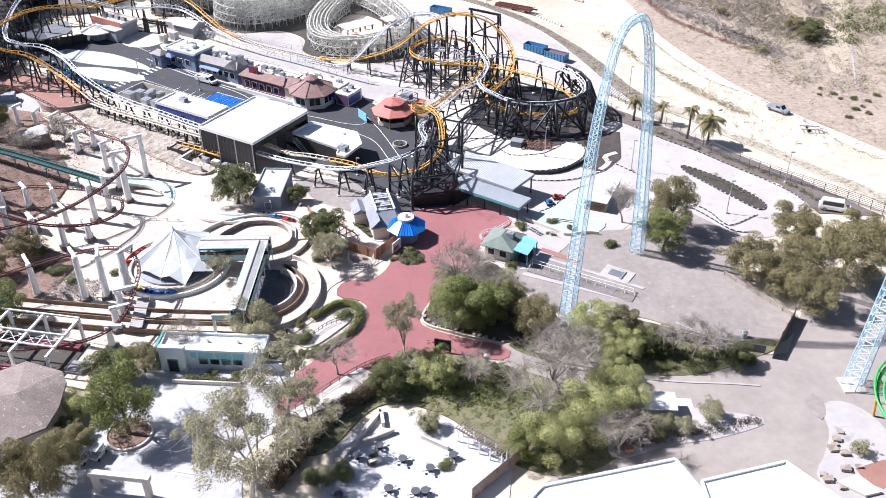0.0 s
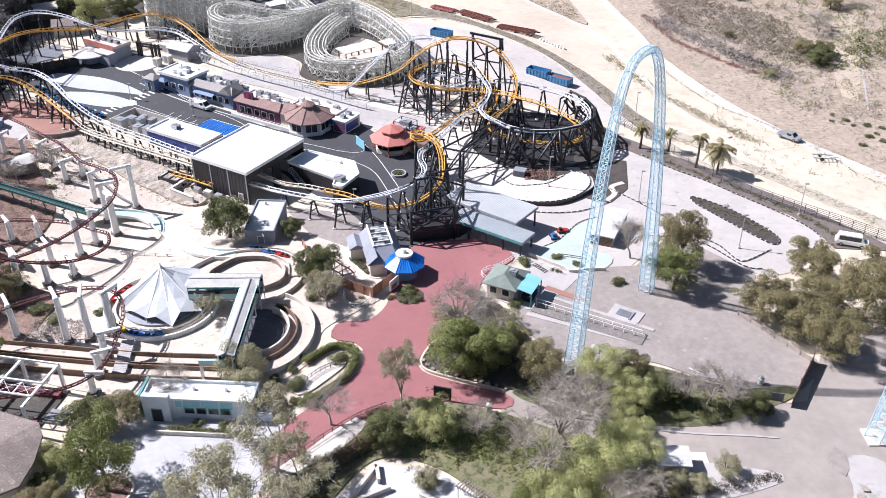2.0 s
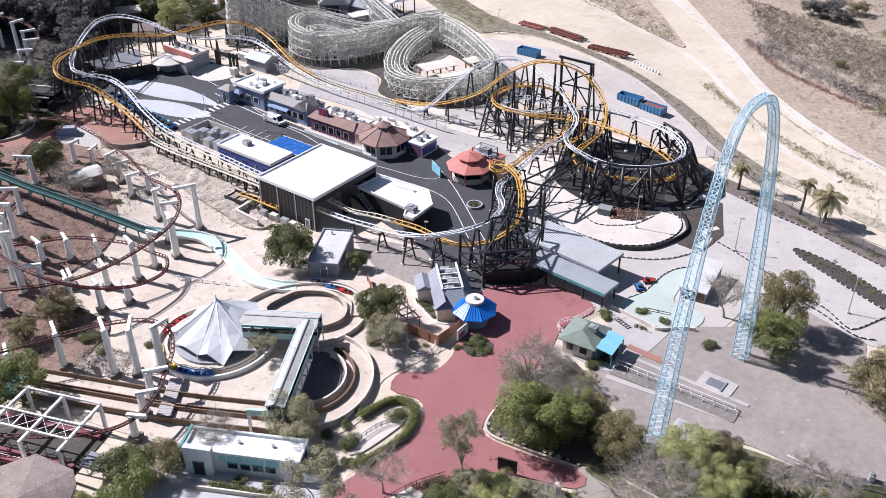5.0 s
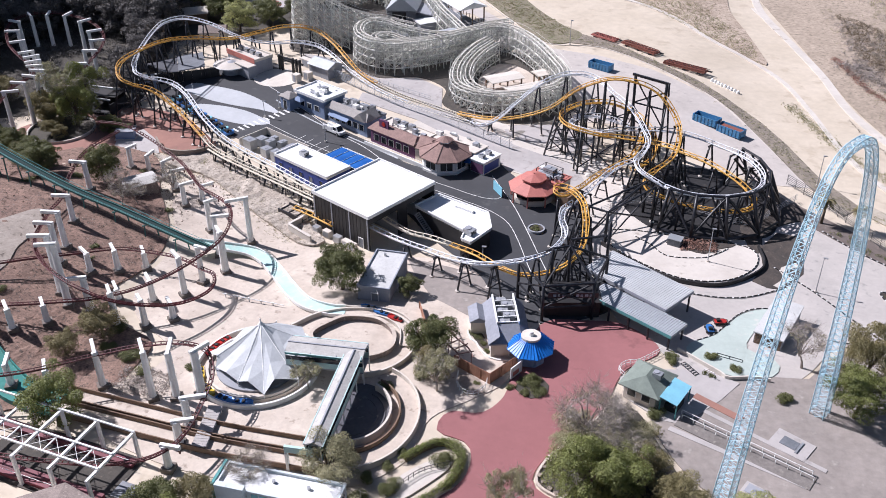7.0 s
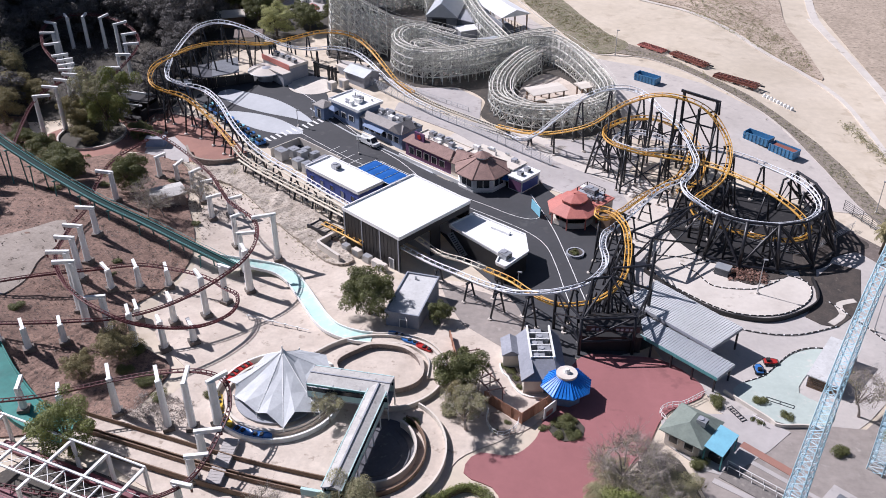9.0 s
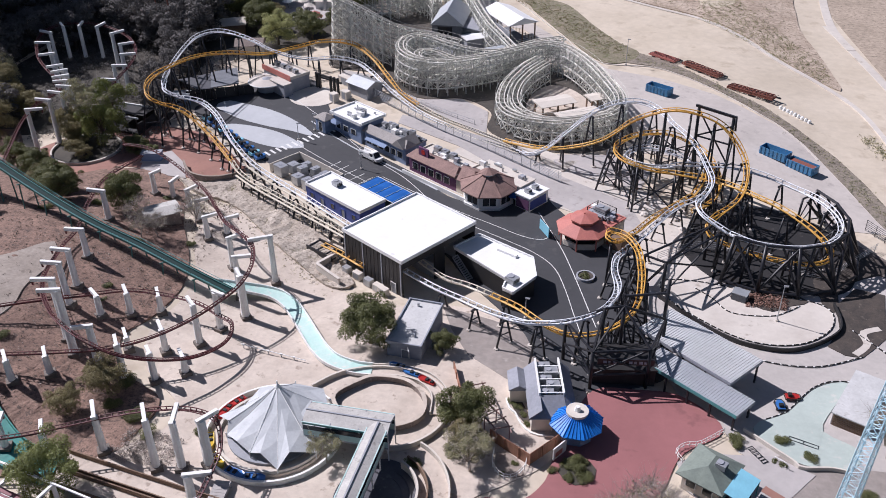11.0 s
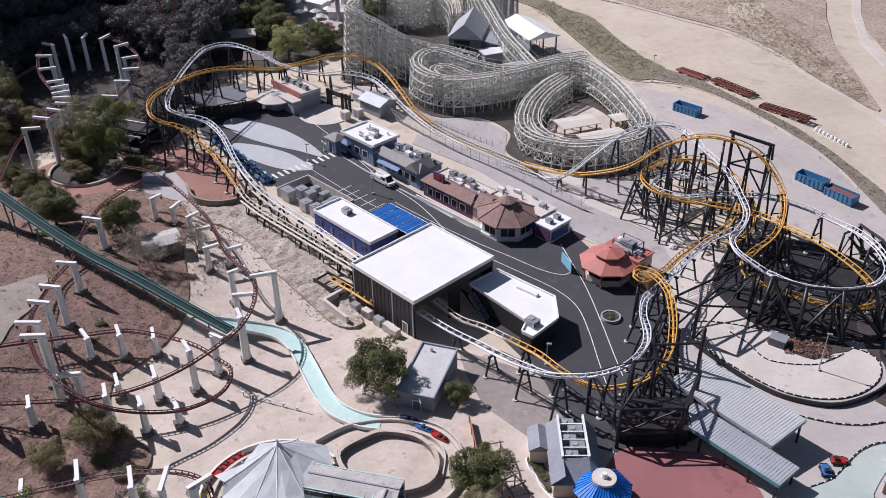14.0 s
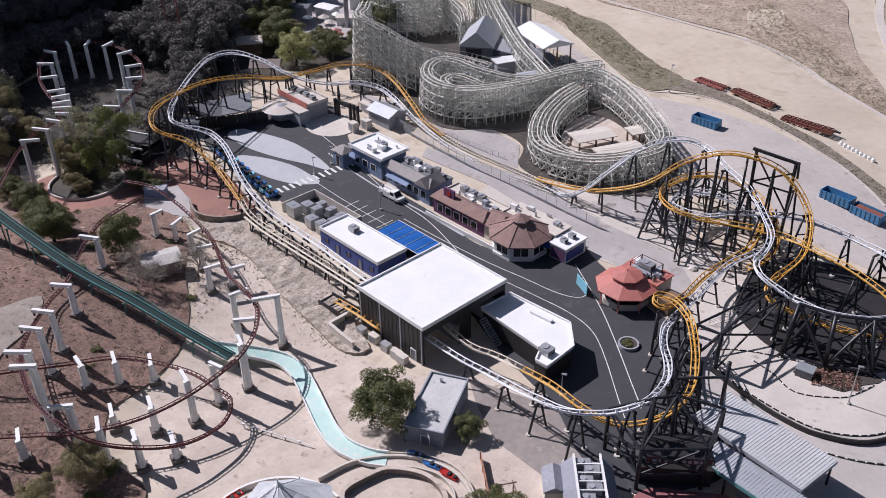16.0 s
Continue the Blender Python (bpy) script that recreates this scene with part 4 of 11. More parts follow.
part("parasol", Geo().cone(8, 1.2, 0.05, 2.0, 2.7, cx=-2.6, cy=-2.4), M_TARP, ct)
for i in range(2):
    roof_unit(ct, 0, -1 + 2.2 * i, 3.1, 1.2, 1.0, 0.8)

# pavilion with the red roof
rx_, ry_ = street(-108.2, 156.6)
rp = thing("food_pavilion", "food pavilion with faceted red roof", "pavilion", at=(rx_, ry_, ground_z(rx_, ry_) + 0.16), rz=STREET_TURN)
for i in range(8):
    t0, t1 = math.pi / 8 + i * math.pi / 4, math.pi / 8 + (i + 1) * math.pi / 4
    pt = lambda r, t, z: Vector((r * math.cos(t), r * math.sin(t), z))
    low = Vector((0, 0, -0.2))
    for r0, z0, r1, z1 in ((5.2, 2.9, 2.5, 4.1), (2.7, 4.8, 0.2, 5.6)):
        a, b, c, d = pt(r0, t0, z0), pt(r0, t1, z0), pt(r1, t1, z1), pt(r1, t0, z1)
        part("roof_panel", Geo().add([a, b, c, d, a + low, b + low, c + low, d + low], [(0, 1, 2, 3), (7, 6, 5, 4), (0, 4, 5, 1), (1, 5, 6, 2), (2, 6, 7, 3), (3, 7, 4, 0)]), M_ROOFR, rp)
    part("clerestory", Geo().beam(pt(2.3, t0, 4.4), pt(2.3, t1, 4.4), 0.15, 1.0), M_ROOFR, rp)
    part("counter", Geo().beam(pt(3.9, t0, 0.55), pt(3.9, t1, 0.55), 0.3, 1.1), M_CREAM, rp)
    part("post", Geo().beam(pt(4.6, t0, 0), pt(4.6, t0, 2.9), 0.2), M_ROOFR, rp)
part("core", Geo().cone(8, 2.3, 2.3, 0, 4.2, turn=math.pi / 8), M_DARKIN, rp)
part("rear_wing", Geo().box(-3.0, 4.4, 2.2, 6.6, 0, 3.4), M_CREAM, rp)
part("rear_roof", Geo().box(-3.2, 4.6, 2.0, 6.8, 3.4, 3.7), M_ROOFR, rp)
part("plant_deck", Geo().box(-1.6, 2.8, 2.8, 6.2, 4.1, 4.3), M_GREYW, rp)
for x, y in ((-1.5, 2.9), (2.7, 2.9), (-1.5, 6.1), (2.7, 6.1)):
    part("deck_post", Geo().box(x - 0.08, x + 0.08, y - 0.08, y + 0.08, 3.7, 5.2), M_STEEL, rp)
part("deck_rail", Geo().tube([(-1.5, 2.9, 5.2), (2.7, 2.9, 5.2), (2.7, 6.1, 5.2), (-1.5, 6.1, 5.2)], 0.06, 5, True), M_STEEL, rp)
roof_unit(rp, 0.8, 4.4, 4.3, 2.4, 1.6, 1.1)
roof_clutter(rp, -2.6, 4.0, 2.6, 6.4, 3.7, 12, 64)
part("crate", Geo().box(5.2, 7.8, 1.0, 4.4, 0, 2.4), M_BROWN, rp, "brown timber store")
bx, by = street(-114.6, 153.2)
pn = thing("banner_panel", "blue printed hoarding panel beside the red pavilion", "hoarding", at=(bx, by, ground_z(bx, by) + 0.16), rz=STREET_TURN - 25)
part("panel", Geo().box(-1.9, 1.9, -0.08, 0.08, 0.2, 2.2), M_AWN, pn)
for x in (-1.8, 0, 1.8):
    part("post", Geo().box(x - 0.06, x + 0.06, 0.08, 0.2, 0, 2.3), M_STEEL, pn)

# grey service shed by the flume
sd = thing("service_shed", "grey block service shed with flat pale roof", "shed", at=(-33.3, 153.1, ground_z(-33, 153)), rz=-3)
wall_ring(sd, -2.7, 2.7, -5.6, 5.6, 3.0, M_SHEDW, z0=-0.4)
part("roof", Geo().box(-2.7, 2.7, -5.6, 5.6, 3.0, 3.15), M_ROOFP, sd, "patchy pale membrane roof")
for box in ((-2.82, 2.82, -5.72, -5.5), (-2.82, 2.82, 5.5, 5.72), (-2.82, -2.6, -5.5, 5.5), (2.6, 2.82, -5.5, 5.5)):
    part("parapet", Geo().box(*box, 2.9, 3.42), M_SHEDW, sd)
for x, y in ((-0.8, 4.2), (0.9, -3.4)):
    part("roof_vent", Geo().box(x - 0.16, x + 0.16, y - 0.16, y + 0.16, 3.15, 3.7), M_HVAC, sd)
opening(sd, "door", 0.2, -5.6, 0.0, 1.1, 2.1, "s", M_DOOR)
part("lamp_arm", Geo().beam((0.6, -5.6, 2.7), (1.0, -6.3, 2.5), 0.12), M_WHITE, sd)
# boxes, wall and brake rails beside the station's long wall
SB = math.degrees(math.atan2(-7.4, 13.7))
for x, y, k in ((-50.6, 170.4, 0.7), (-48.1, 169.1, 0.85), (-45.6, 167.4, 0.8), (-43.4, 165.9, 0.9), (-42.2, 165.0, 0.9)):
    cb = thing("equipment_cabinet", "pale metal cabinet against the station wall", "equipment cabinet", "station cabinets", at=(x, y, ground_z(x, y) + 0.12), rz=SB)
    part("body", Geo().box(-k, k, -0.55, 0.55, 0, 1.1 + 0.3 * k), M_CREAM if k > 0.8 else M_HVAC, cb)
    part("cabinet_door", Geo().box(-k * 0.8, k * 0.8, -0.58, -0.55, 0.15, 1.0 + 0.3 * k), M_HVAC, cb)
solid("sidewalk", ribbon(Geo(), [street(a, b) for a, b in ((-184, 152.6), (-176, 151.8), (-166, 151.4), (-152, 151.6), (-141, 151.2))], 0.35, 0.24, 0.3), M_SWOOP, "narrow pale kerb along the shop fronts", "sidewalk", kind="structure")
pc_ = thing("porch", "small hip-roofed blue porch at the corner shop", "porch", at=(*street(-178.6, 152.6), ground_z(*street(-178.6, 152.6)) + 0.2), rz=STREET_TURN)
wall_ring(pc_, -1.7, 1.7, -1.5, 1.5, 3.0, M_SLATE, z0=-0.3)
part("roof", Geo().wedge(-1.7, 1.7, -1.5, 1.5, 3.0, 4.0, hip=1.4, over=0.3), M_ROOFS, pc_)
opening(pc_, "doorway", 0, -1.5, 0.0, 1.1, 2.2, "s", M_DARKIN)


# ---- steel coaster: two tracks on black supports ----
def coaster_track(name, label, points, mat, gauge=1.05, rail=0.095, spine=0.36, tie=1.3, bank=9.0, closed=False, drop=0.5, group="coaster tracks", ties=None):
    """Two rails, a box spine below and cross ties, banked into its curves."""
    p = curve(points, 0.8, closed)
    t = np.gradient(p, axis=0)
    t /= np.linalg.norm(t, axis=1)[:, None]
    k = np.gradient(t, axis=0)
    k = np.stack([np.convolve(np.pad(k[:, i], 4, mode="edge"), np.ones(9) / 9, "valid") for i in range(3)], 1)
    k[:, 2] = 0
    up = np.array([0, 0, 1.0]) + bank * k
    up -= t * np.sum(up * t, 1)[:, None]
    up /= np.linalg.norm(up, axis=1)[:, None]
    side = np.cross(t, up)
    root = thing(name, label, "coaster track", group, at=tuple(p[len(p) // 2]))
    for s in (-1, 1):
        part("rail", Geo().tube(p + side * s * gauge / 2, rail, 6), mat, root, world=True, smooth=True)
    part("spine", Geo().tube(p - up * drop, spine / 2, 6), mat, root, world=True, smooth=True)
    g = Geo()
    stp = max(1, round(tie / 0.8))
    for i in range(0, len(p), stp):
        a, b, c = p[i] + side[i] * gauge / 2, p[i] - side[i] * gauge / 2, p[i] - up[i] * drop
        g.beam(a, c, 0.1).beam(b, c, 0.1).beam(a, b, 0.07)
    part("crosstie_strip", g, ties or mat, root, world=True, kind="stuff")
    return p, side, up


def steel_bent(p, side, drop=0.9, spread=1.6, splay=0.16, r=0.2, brace=True, foot=True, knee=0.0, label="black steel coaster support with splayed legs"):
    """An A-shaped support under one place of the track, standing on the ground."""
    p, s = Vector(p), Vector((side[0], side[1], 0)).normalized()
    top = p - Vector((0, 0, drop))
    gz = ground_z(p.x, p.y)
    hgt = top.z - gz
    if hgt < 0.8:
        return
    root = thing("track_support", label, "track support", "coaster supports", at=(p.x, p.y, gz))
    off = spread / 2 + splay * hgt
    feet = []
    for d in (-1, 1):
        q = p + s * d * off
        q.z = ground_z(q.x, q.y)
        feet.append(q)
        a = top + s * d * spread * 0.25
        part("leg", Geo().tube([a, q], r, 8), M_STEEL, root, world=True, smooth=True)
        if foot:
            f = Geo().cone(8, r * 2.6, r * 2.2, q.z - 0.2, q.z + 0.38, q.x, q.y)
            part("footing", f, M_CONC, root, "round concrete footing", world=True)
    part("crossbeam", Geo().beam(top - s * spread * 0.5, top + s * spread * 0.5, 0.3), M_STEEL, root, world=True)
    if brace and hgt > 3.5:
        for u in (0.35, 0.68) if hgt > 8 else (0.5,):
            a, b = top.lerp(feet[0], u), top.lerp(feet[1], u)
            part("brace", Geo().tube([a, b], r * 0.6, 6), M_STEEL, root, world=True)
    return feet


def lattice(points, side_in, r=0.18, every=1, rise=0.0, label="black steel lattice of columns and diagonal braces"):
    """Columns along a stretch of track, tied by diagonals from one to the next."""
    prev = None
    for p, s in zip(points, side_in):
        p = Vector(p)
        s = Vector((s[0], s[1], 0)).normalized()
        gz = ground_z(p.x, p.y)
        top = p + s * 1.2 + Vector((0, 0, rise))
        foot = p + s * (1.2 + 0.22 * (p.z - gz))
        foot.z = ground_z(foot.x, foot.y)
        root = thing("lattice_support", label, "track support", "coaster supports", at=tuple(foot))
        part("column", Geo().tube([top, foot], r, 8), M_STEEL, root, world=True, smooth=True)
        inner = p - s * 1.0 - Vector((0, 0, 0.9))
        foot2 = Vector((inner.x, inner.y, ground_z(inner.x, inner.y))) - s * 0.5
        part("column", Geo().tube([inner, foot2], r, 8), M_STEEL, root, world=True, smooth=True)
        part("arm", Geo().beam(inner, p + s * 1.2 - Vector((0, 0, 0.9)), 0.28), M_STEEL, root, world=True)
        part("brace", Geo().tube([top.lerp(foot, 0.15), foot2.lerp(inner, 0.25)], r * 0.65, 6), M_STEEL, root, world=True)
        part("brace", Geo().tube([top.lerp(foot, 0.55), foot2.lerp(inner, 0.05)], r * 0.65, 6), M_STEEL, root, world=True)
        if prev:
            a, b = prev
            part("diagonal", Geo().tube([a.lerp(b, 0.12), top.lerp(foot, 0.85)], r * 0.65, 6), M_STEEL, root, world=True)
            part("diagonal", Geo().tube([a.lerp(b, 0.85), top.lerp(foot, 0.12)], r * 0.65, 6), M_STEEL, root, world=True)
            part("ledger", Geo().tube([a.lerp(b, 0.45), top.lerp(foot, 0.45)], r * 0.6, 6), M_STEEL, root, world=True)
        prev = (top, foot)


# white track: over the back, round the front S-curve, into the station
W_RISE = [(-31, 224, -2.6), (-26, 219.3, -1.9), (-21.8, 217.4, 1.2), (-17.8, 217.9, 5.2), (-13.4, 220.5, 8.3), (-9.1, 223.7, 9.4), (-4.6, 225.4, 9.5), (-0.4, 223.5, 9.1), (2.9, 217.9, 8.6)]
coaster_track("coaster_track", "white steel coaster track rising out of the brake run", W_RISE, M_TRW)
W_FRONT = [(9.9, 203.2, 1.0), (8.0, 201.0, 0.8), (5.7, 198.6, 0.8), (3.5, 194.6, 1.0), (1.3, 189.3, 1.3), (-1.0, 183.5, 1.7), (-3.2, 178.2, 2.3), (-4.4, 174, 3.3), (-4.4, 168.6, 4.3), (-3.6, 163.3, 5.4), (-3.8, 158.1, 6.6), (-5.9, 153.2, 7.2), (-10.1, 150.3, 7.0), (-15, 151, 5.4), (-18.9, 153.8, 3.5), (-23, 157.1, 1.8), (-27.5, 160, 1.1), (-32.3, 162.7, 0.7), (-36.8, 165.7, 0.3), (-48, 173, 0.0)]
pW, sW, _ = coaster_track("coaster_track", "white steel coaster track leaving the station in a curve", W_FRONT, M_TRW)
W_INTO = [(2.9, 217.9, 8.6), (6.2, 213.3, 8.0), (8.4, 208.4, 7.4), (9.7, 203.8, 6.9), (10.6, 200.3, 6.3), (10.3, 197.2, 5.9), (9.2, 194.1, 5.6), (8.3, 192.0, 5.3), (9.3, 189.4, 4.7), (12.1, 186.9, 4.1), (13.9, 185.8, 3.6)]
coaster_track("coaster_track", "white steel coaster track dropping into the helix", W_INTO, M_TRW, bank=4)
W_HELIX = [(13.9, 185.8, 3.6), (19, 183.6, 3.6), (24.6, 183.6, 3.6), (29.5, 186.1, 3.6), (32.4, 190.8, 3.6), (32.2, 196.4, 3.6), (29.7, 201.5, 3.6),
           (25.7, 205.4, 3.5), (21.2, 208.9, 3.5), (16.1, 211.1, 3.5), (10.5, 211.3, 3.4), (4.8, 210.4, 3.3), (-0.6, 208.8, 3.2), (-5.2, 211.4, 3.1), (-3.9, 216.2, 3.0), (1.5, 218, 2.6), (8, 216, 1.2), (11.5, 211.5, 0.2)]
pH, sH, _ = coaster_track("coaster_track", "white steel coaster track in a wide banked helix", W_HELIX, M_TRW, bank=13)
W_BACK = [(-46, 229.5, -2.2), (-54, 234.4, -1.6), (-62.8, 241.3, -0.1), (-66.8, 245.4, 0.6), (-70.9, 249.5, 1.4), (-75.7, 252.6, 2.3), (-81.3, 252.4, 3.0), (-86, 249.8, 3.5), (-91, 247.9, 4.5), (-96.6, 247.6, 6.0),
          (-102, 249.1, 7.4), (-107.5, 250.7, 8.1), (-112.6, 250.9, 8.3), (-115.6, 247.2, 8.2), (-115.7, 242, 8.1), (-114.8, 236.2, 8.0), (-113.6, 230.6, 7.9), (-112.2, 224.9, 7.7), (-110.4, 219.3, 7.4),
          (-108, 215.4, 7.0), (-104.5, 214.9, 6.1), (-99.7, 215.2, 5.0), (-95.2, 212.3, 4.3), (-91.4, 208.2, 3.8), (-87.7, 203.7, 3.2), (-83.7, 199.5, 2.6), (-79.4, 195.9, 1.8), (-74.6, 193, 1.0), (-69.3, 190, 0.5), (-64.1, 187, 0.2), (-59, 183.6, 0.1), (-48, 176.2, 0.0)]
pB, sB, _ = coaster_track("coaster_track", "white steel coaster track climbing behind the street", W_BACK, M_TRW)
Y_FRONT = [(-46, 178, 0.0), (-33.3, 167.6, 0.2), (-28.1, 165.2, 0.4), (-23.2, 162.5, 0.9), (-18.5, 159.5, 1.4), (-14.1, 156, 1.7), (-9.1, 153.6, 2.2), (-3.8, 155, 3.3), (-0.6, 158.8, 4.8), (-0.1, 164.3, 5.8),
           (-0.5, 170.0, 5.6), (-1.3, 174.6, 5.2), (-3.0, 178.0, 5.0), (-4.7, 179.5, 5.0), (-6.2, 179.6, 4.9), (-6.1, 178.2, 4.5), (-4.6, 178.2, 4.1), (-3.2, 180.8, 3.6), (-1.5, 184.2, 3.0), (-0.4, 188.4, 1.9), (1.6, 194.2, 0.6), (5.0, 199.6, 0.2), (8.0, 202.6, 1.2)]
coaster_track("coaster_track", "cream steel coaster track inside the station", Y_FRONT[:4], M_TRC)
coaster_track("coaster_track", "yellow steel coaster track running into the helix", Y_FRONT[18:], M_YEL)
Y_JOIN = [(8.0, 202.6, 1.2), (9.0, 204.8, 2.0), (9.9, 207.4, 2.7), (9.8, 211.2, 3.0)]
coaster_track("coaster_track", "yellow steel coaster track threading under the tall loop", Y_JOIN, M_YEL)
pY, sY, _ = coaster_track("coaster_track", "yellow steel coaster track curling beside the white one", Y_FRONT[3:19], M_YEL)
Y_HELIX = [(30.5, 185.2, 2.2), (29.5, 187.0, 3.2), (27.6, 189.3, 4.0), (25.0, 192.2, 4.5), (21.7, 195.5, 4.8), (18.2, 198.6, 4.7), (14.6, 202.6, 4.0), (9.9, 205.4, 3.5), (4.2, 205.8, 3.8), (-1.2, 205.2, 4.7), (-5.9, 206.9, 5.3),
           (-7.6, 211.3, 5.5), (-5.3, 216.5, 5.3), (-1.4, 220.4, 4.9), (3.8, 221.6, 4.4), (9.5, 218, 3.2), (12.5, 211, 1.8), (12, 203, 0.9), (8, 197, 0.8)]
pG, sG, _ = coaster_track("coaster_track", "yellow steel coaster track winding inside the helix", Y_HELIX, M_YEL)
Y_LOW = [(30.5, 185.2, 2.2), (29.6, 183.7, 1.5), (26.8, 183.1, 1.0), (22.1, 183.6, 0.7), (17.3, 184.9, 0.8), (13.8, 186.2, 1.2), (11.1, 187.5, 1.8), (10.5, 188.9, 2.8)]
Y_BACK = [(11.6, 191, 3.5), (16, 198.5, 4.2), (16.6, 206.3, 7.4), (11.7, 210.8, 12.4), (3.5, 212.2, 14.2), (-4, 213.3, 11.2), (-10.8, 213.4, 5.9), (-18.2, 215.8, 2.2), (-25.2, 220.3, -0.6), (-32.5, 224.7, -1.8),
          (-40.1, 228.6, -1.8), (-48, 232.7, -1.4), (-55.5, 237.2, -0.8), (-61.6, 243, -0.3), (-66.9, 249.9, 0.7), (-72.6, 256.2, 2.5), (-79, 260, 4.2), (-86.1, 257.8, 5.2), (-91.7, 252.1, 5.2), (-96.8, 245.6, 5.6),
          (-103.5, 240, 7.2), (-107.3, 232.8, 9.0), (-110.1, 224.6, 9.6), (-112.6, 217, 8.4), (-109.5, 211.1, 6.9), (-102, 210.9, 4.5), (-95.6, 208.2, 1.8), (-90.2, 203.9, 0.3), (-85.7, 199.6, -0.6), (-82.1, 195.9, -1.0), (-76.6, 192.0, -1.0), (-68.9, 187.5, -1.0), (-61.5, 183.2, -1.0), (-54.5, 179.1, -1.0), (-46, 174.0, -1.0)]
coaster_track("coaster_track", "cream steel coaster track on low black frames beside the street", Y_BACK[28:], M_TRC)
coaster_track("coaster_track", "yellow steel coaster track climbing round the far end", Y_BACK[12:29], M_YEL)
coaster_track("brake_run", "low brake run with pale rails and black frames", [(-29.5, 222.6, -2.4), (-32.5, 224.7, -2.3), (-40.1, 228.8, -2.2), (-48, 232.7, -1.8), (-55.5, 237.2, -0.9)], M_TRC, tie=0.8, ties=M_STEEL)
coaster_track("brake_run", "low brake run with pale rails and black frames", [(-28, 220.6, -2.6), (-33.4, 223.2, -2.6), (-40.6, 226.6, -2.6), (-46, 229.5, -2.2)], M_TRC, tie=0.8, ties=M_STEEL)
coaster_track("coaster_track", "yellow steel coaster track over the tall loop and helix", Y_LOW + Y_BACK[:10], M_YEL)
for line, lb in (([(x, y, z - 0.15) for x, y, z in Y_BACK[29:35]], "cream catwalk beside the brake track"), ([(-79.4, 195.9, 1.4), (-74.6, 193.0, 0.6), (-69.3, 190.0, 0.2), (-64.1, 187.0, 0.0), (-59.0, 183.6, -0.1), (-51.0, 178.2, -0.2)], "white catwalk beside the coaster track")):
    pc = curve(line, 1.0)
    cw = thing("catwalk", lb, "catwalk", "coaster catwalks", at=tuple(pc[len(pc) // 2]))
    off = np.array([-0.62, -1.0, 0.0])
    part("walk_beam", Geo().ring(pc + off, [(-0.22, -0.12), (0.22, -0.12), (0.22, 0.0), (-0.22, 0.0)][::-1]), M_TRC, cw, world=True)
    for q in pc[2::4]:
        part("bracket", Geo().beam(Vector(q) + Vector(off) - Vector((0, 0, 0.2)), Vector(q) - Vector((0, 0, 0.4)), 0.16), M_STEEL, cw, world=True)
        part("post", Geo().beam(Vector(q) + Vector(off) - Vector((0, 0, 0.12)), (q[0] + off[0], q[1] + off[1], ground_z(q[0], q[1]) - 0.1), 0.14), M_STEEL, cw, world=True)
        part("footing", Geo().box(q[0] + off[0] - 0.35, q[0] + off[0] + 0.35, q[1] + off[1] - 0.35, q[1] + off[1] + 0.35, ground_z(q[0], q[1]) - 0.1, ground_z(q[0], q[1]) + 0.35), M_CONC, cw, "pale concrete footing", world=True)
pK = curve(Y_BACK, 0.8)
sK = np.gradient(pK, axis=0)
sK = np.stack([sK[:, 1], -sK[:, 0], 0 * sK[:, 0]], 1)


def bents_along(p, s, gap, start=4, stop=None, skip=(), **more):
    for i in range(start, stop or len(p), max(1, round(gap / 0.8))):
        if not any(a <= p[i][0] <= b and c <= p[i][1] <= d for a, b, c, d in skip):
            steel_bent(p[i], s[i], **more)


def ring_truss(points, side_out, r=0.33):
    """A deep black truss outside a curve: rim chord, splayed posts, diagonals and a foot chord."""
    prev = None
    for i, (p, s) in enumerate(zip(points, side_out)):
        p, s = Vector(p), Vector((s[0], s[1], 0)).normalized()
        top = p + s * 1.5 + Vector((0, 0, 0.5))
        low = p + s * 4.6
        low.z = ground_z(low.x, low.y) + 0.9
        root = thing("truss_bay", "black steel truss bay of posts and diagonals round the helix", "track support", "helix truss bays", at=(low.x, low.y, low.z - 0.9))
        part("post", Geo().tube([top, low], r, 8), M_STEEL, root, world=True, smooth=True)
        part("stub", Geo().tube([low, low - Vector((0, 0, 1.1))], r * 1.2, 8), M_STEEL, root, world=True)
        part("strut", Geo().tube([low, p - s * 0.8 - Vector((0, 0, 1.0))], r * 0.8, 6), M_STEEL, root, world=True)
        part("arm", Geo().beam(top, p - Vector((0, 0, 0.7)), 0.3), M_STEEL, root, world=True)
        if prev:
            a, b = prev
            part("rim_chord", Geo().tube([a, top], r * 0.75, 6), M_STEEL, root, world=True)
            part("foot_chord", Geo().tube([b, low], r * 0.7, 6), M_STEEL, root, world=True)
            part("diagonal", Geo().tube([a, low] if i % 2 else [b, top], r * 0.85, 6), M_STEEL, root, world=True)
            part("diagonal", Geo().tube([a.lerp(top, 0.5), b if i % 2 else low], r * 0.6, 6), M_STEEL, root, world=True)
        prev = (top, low)


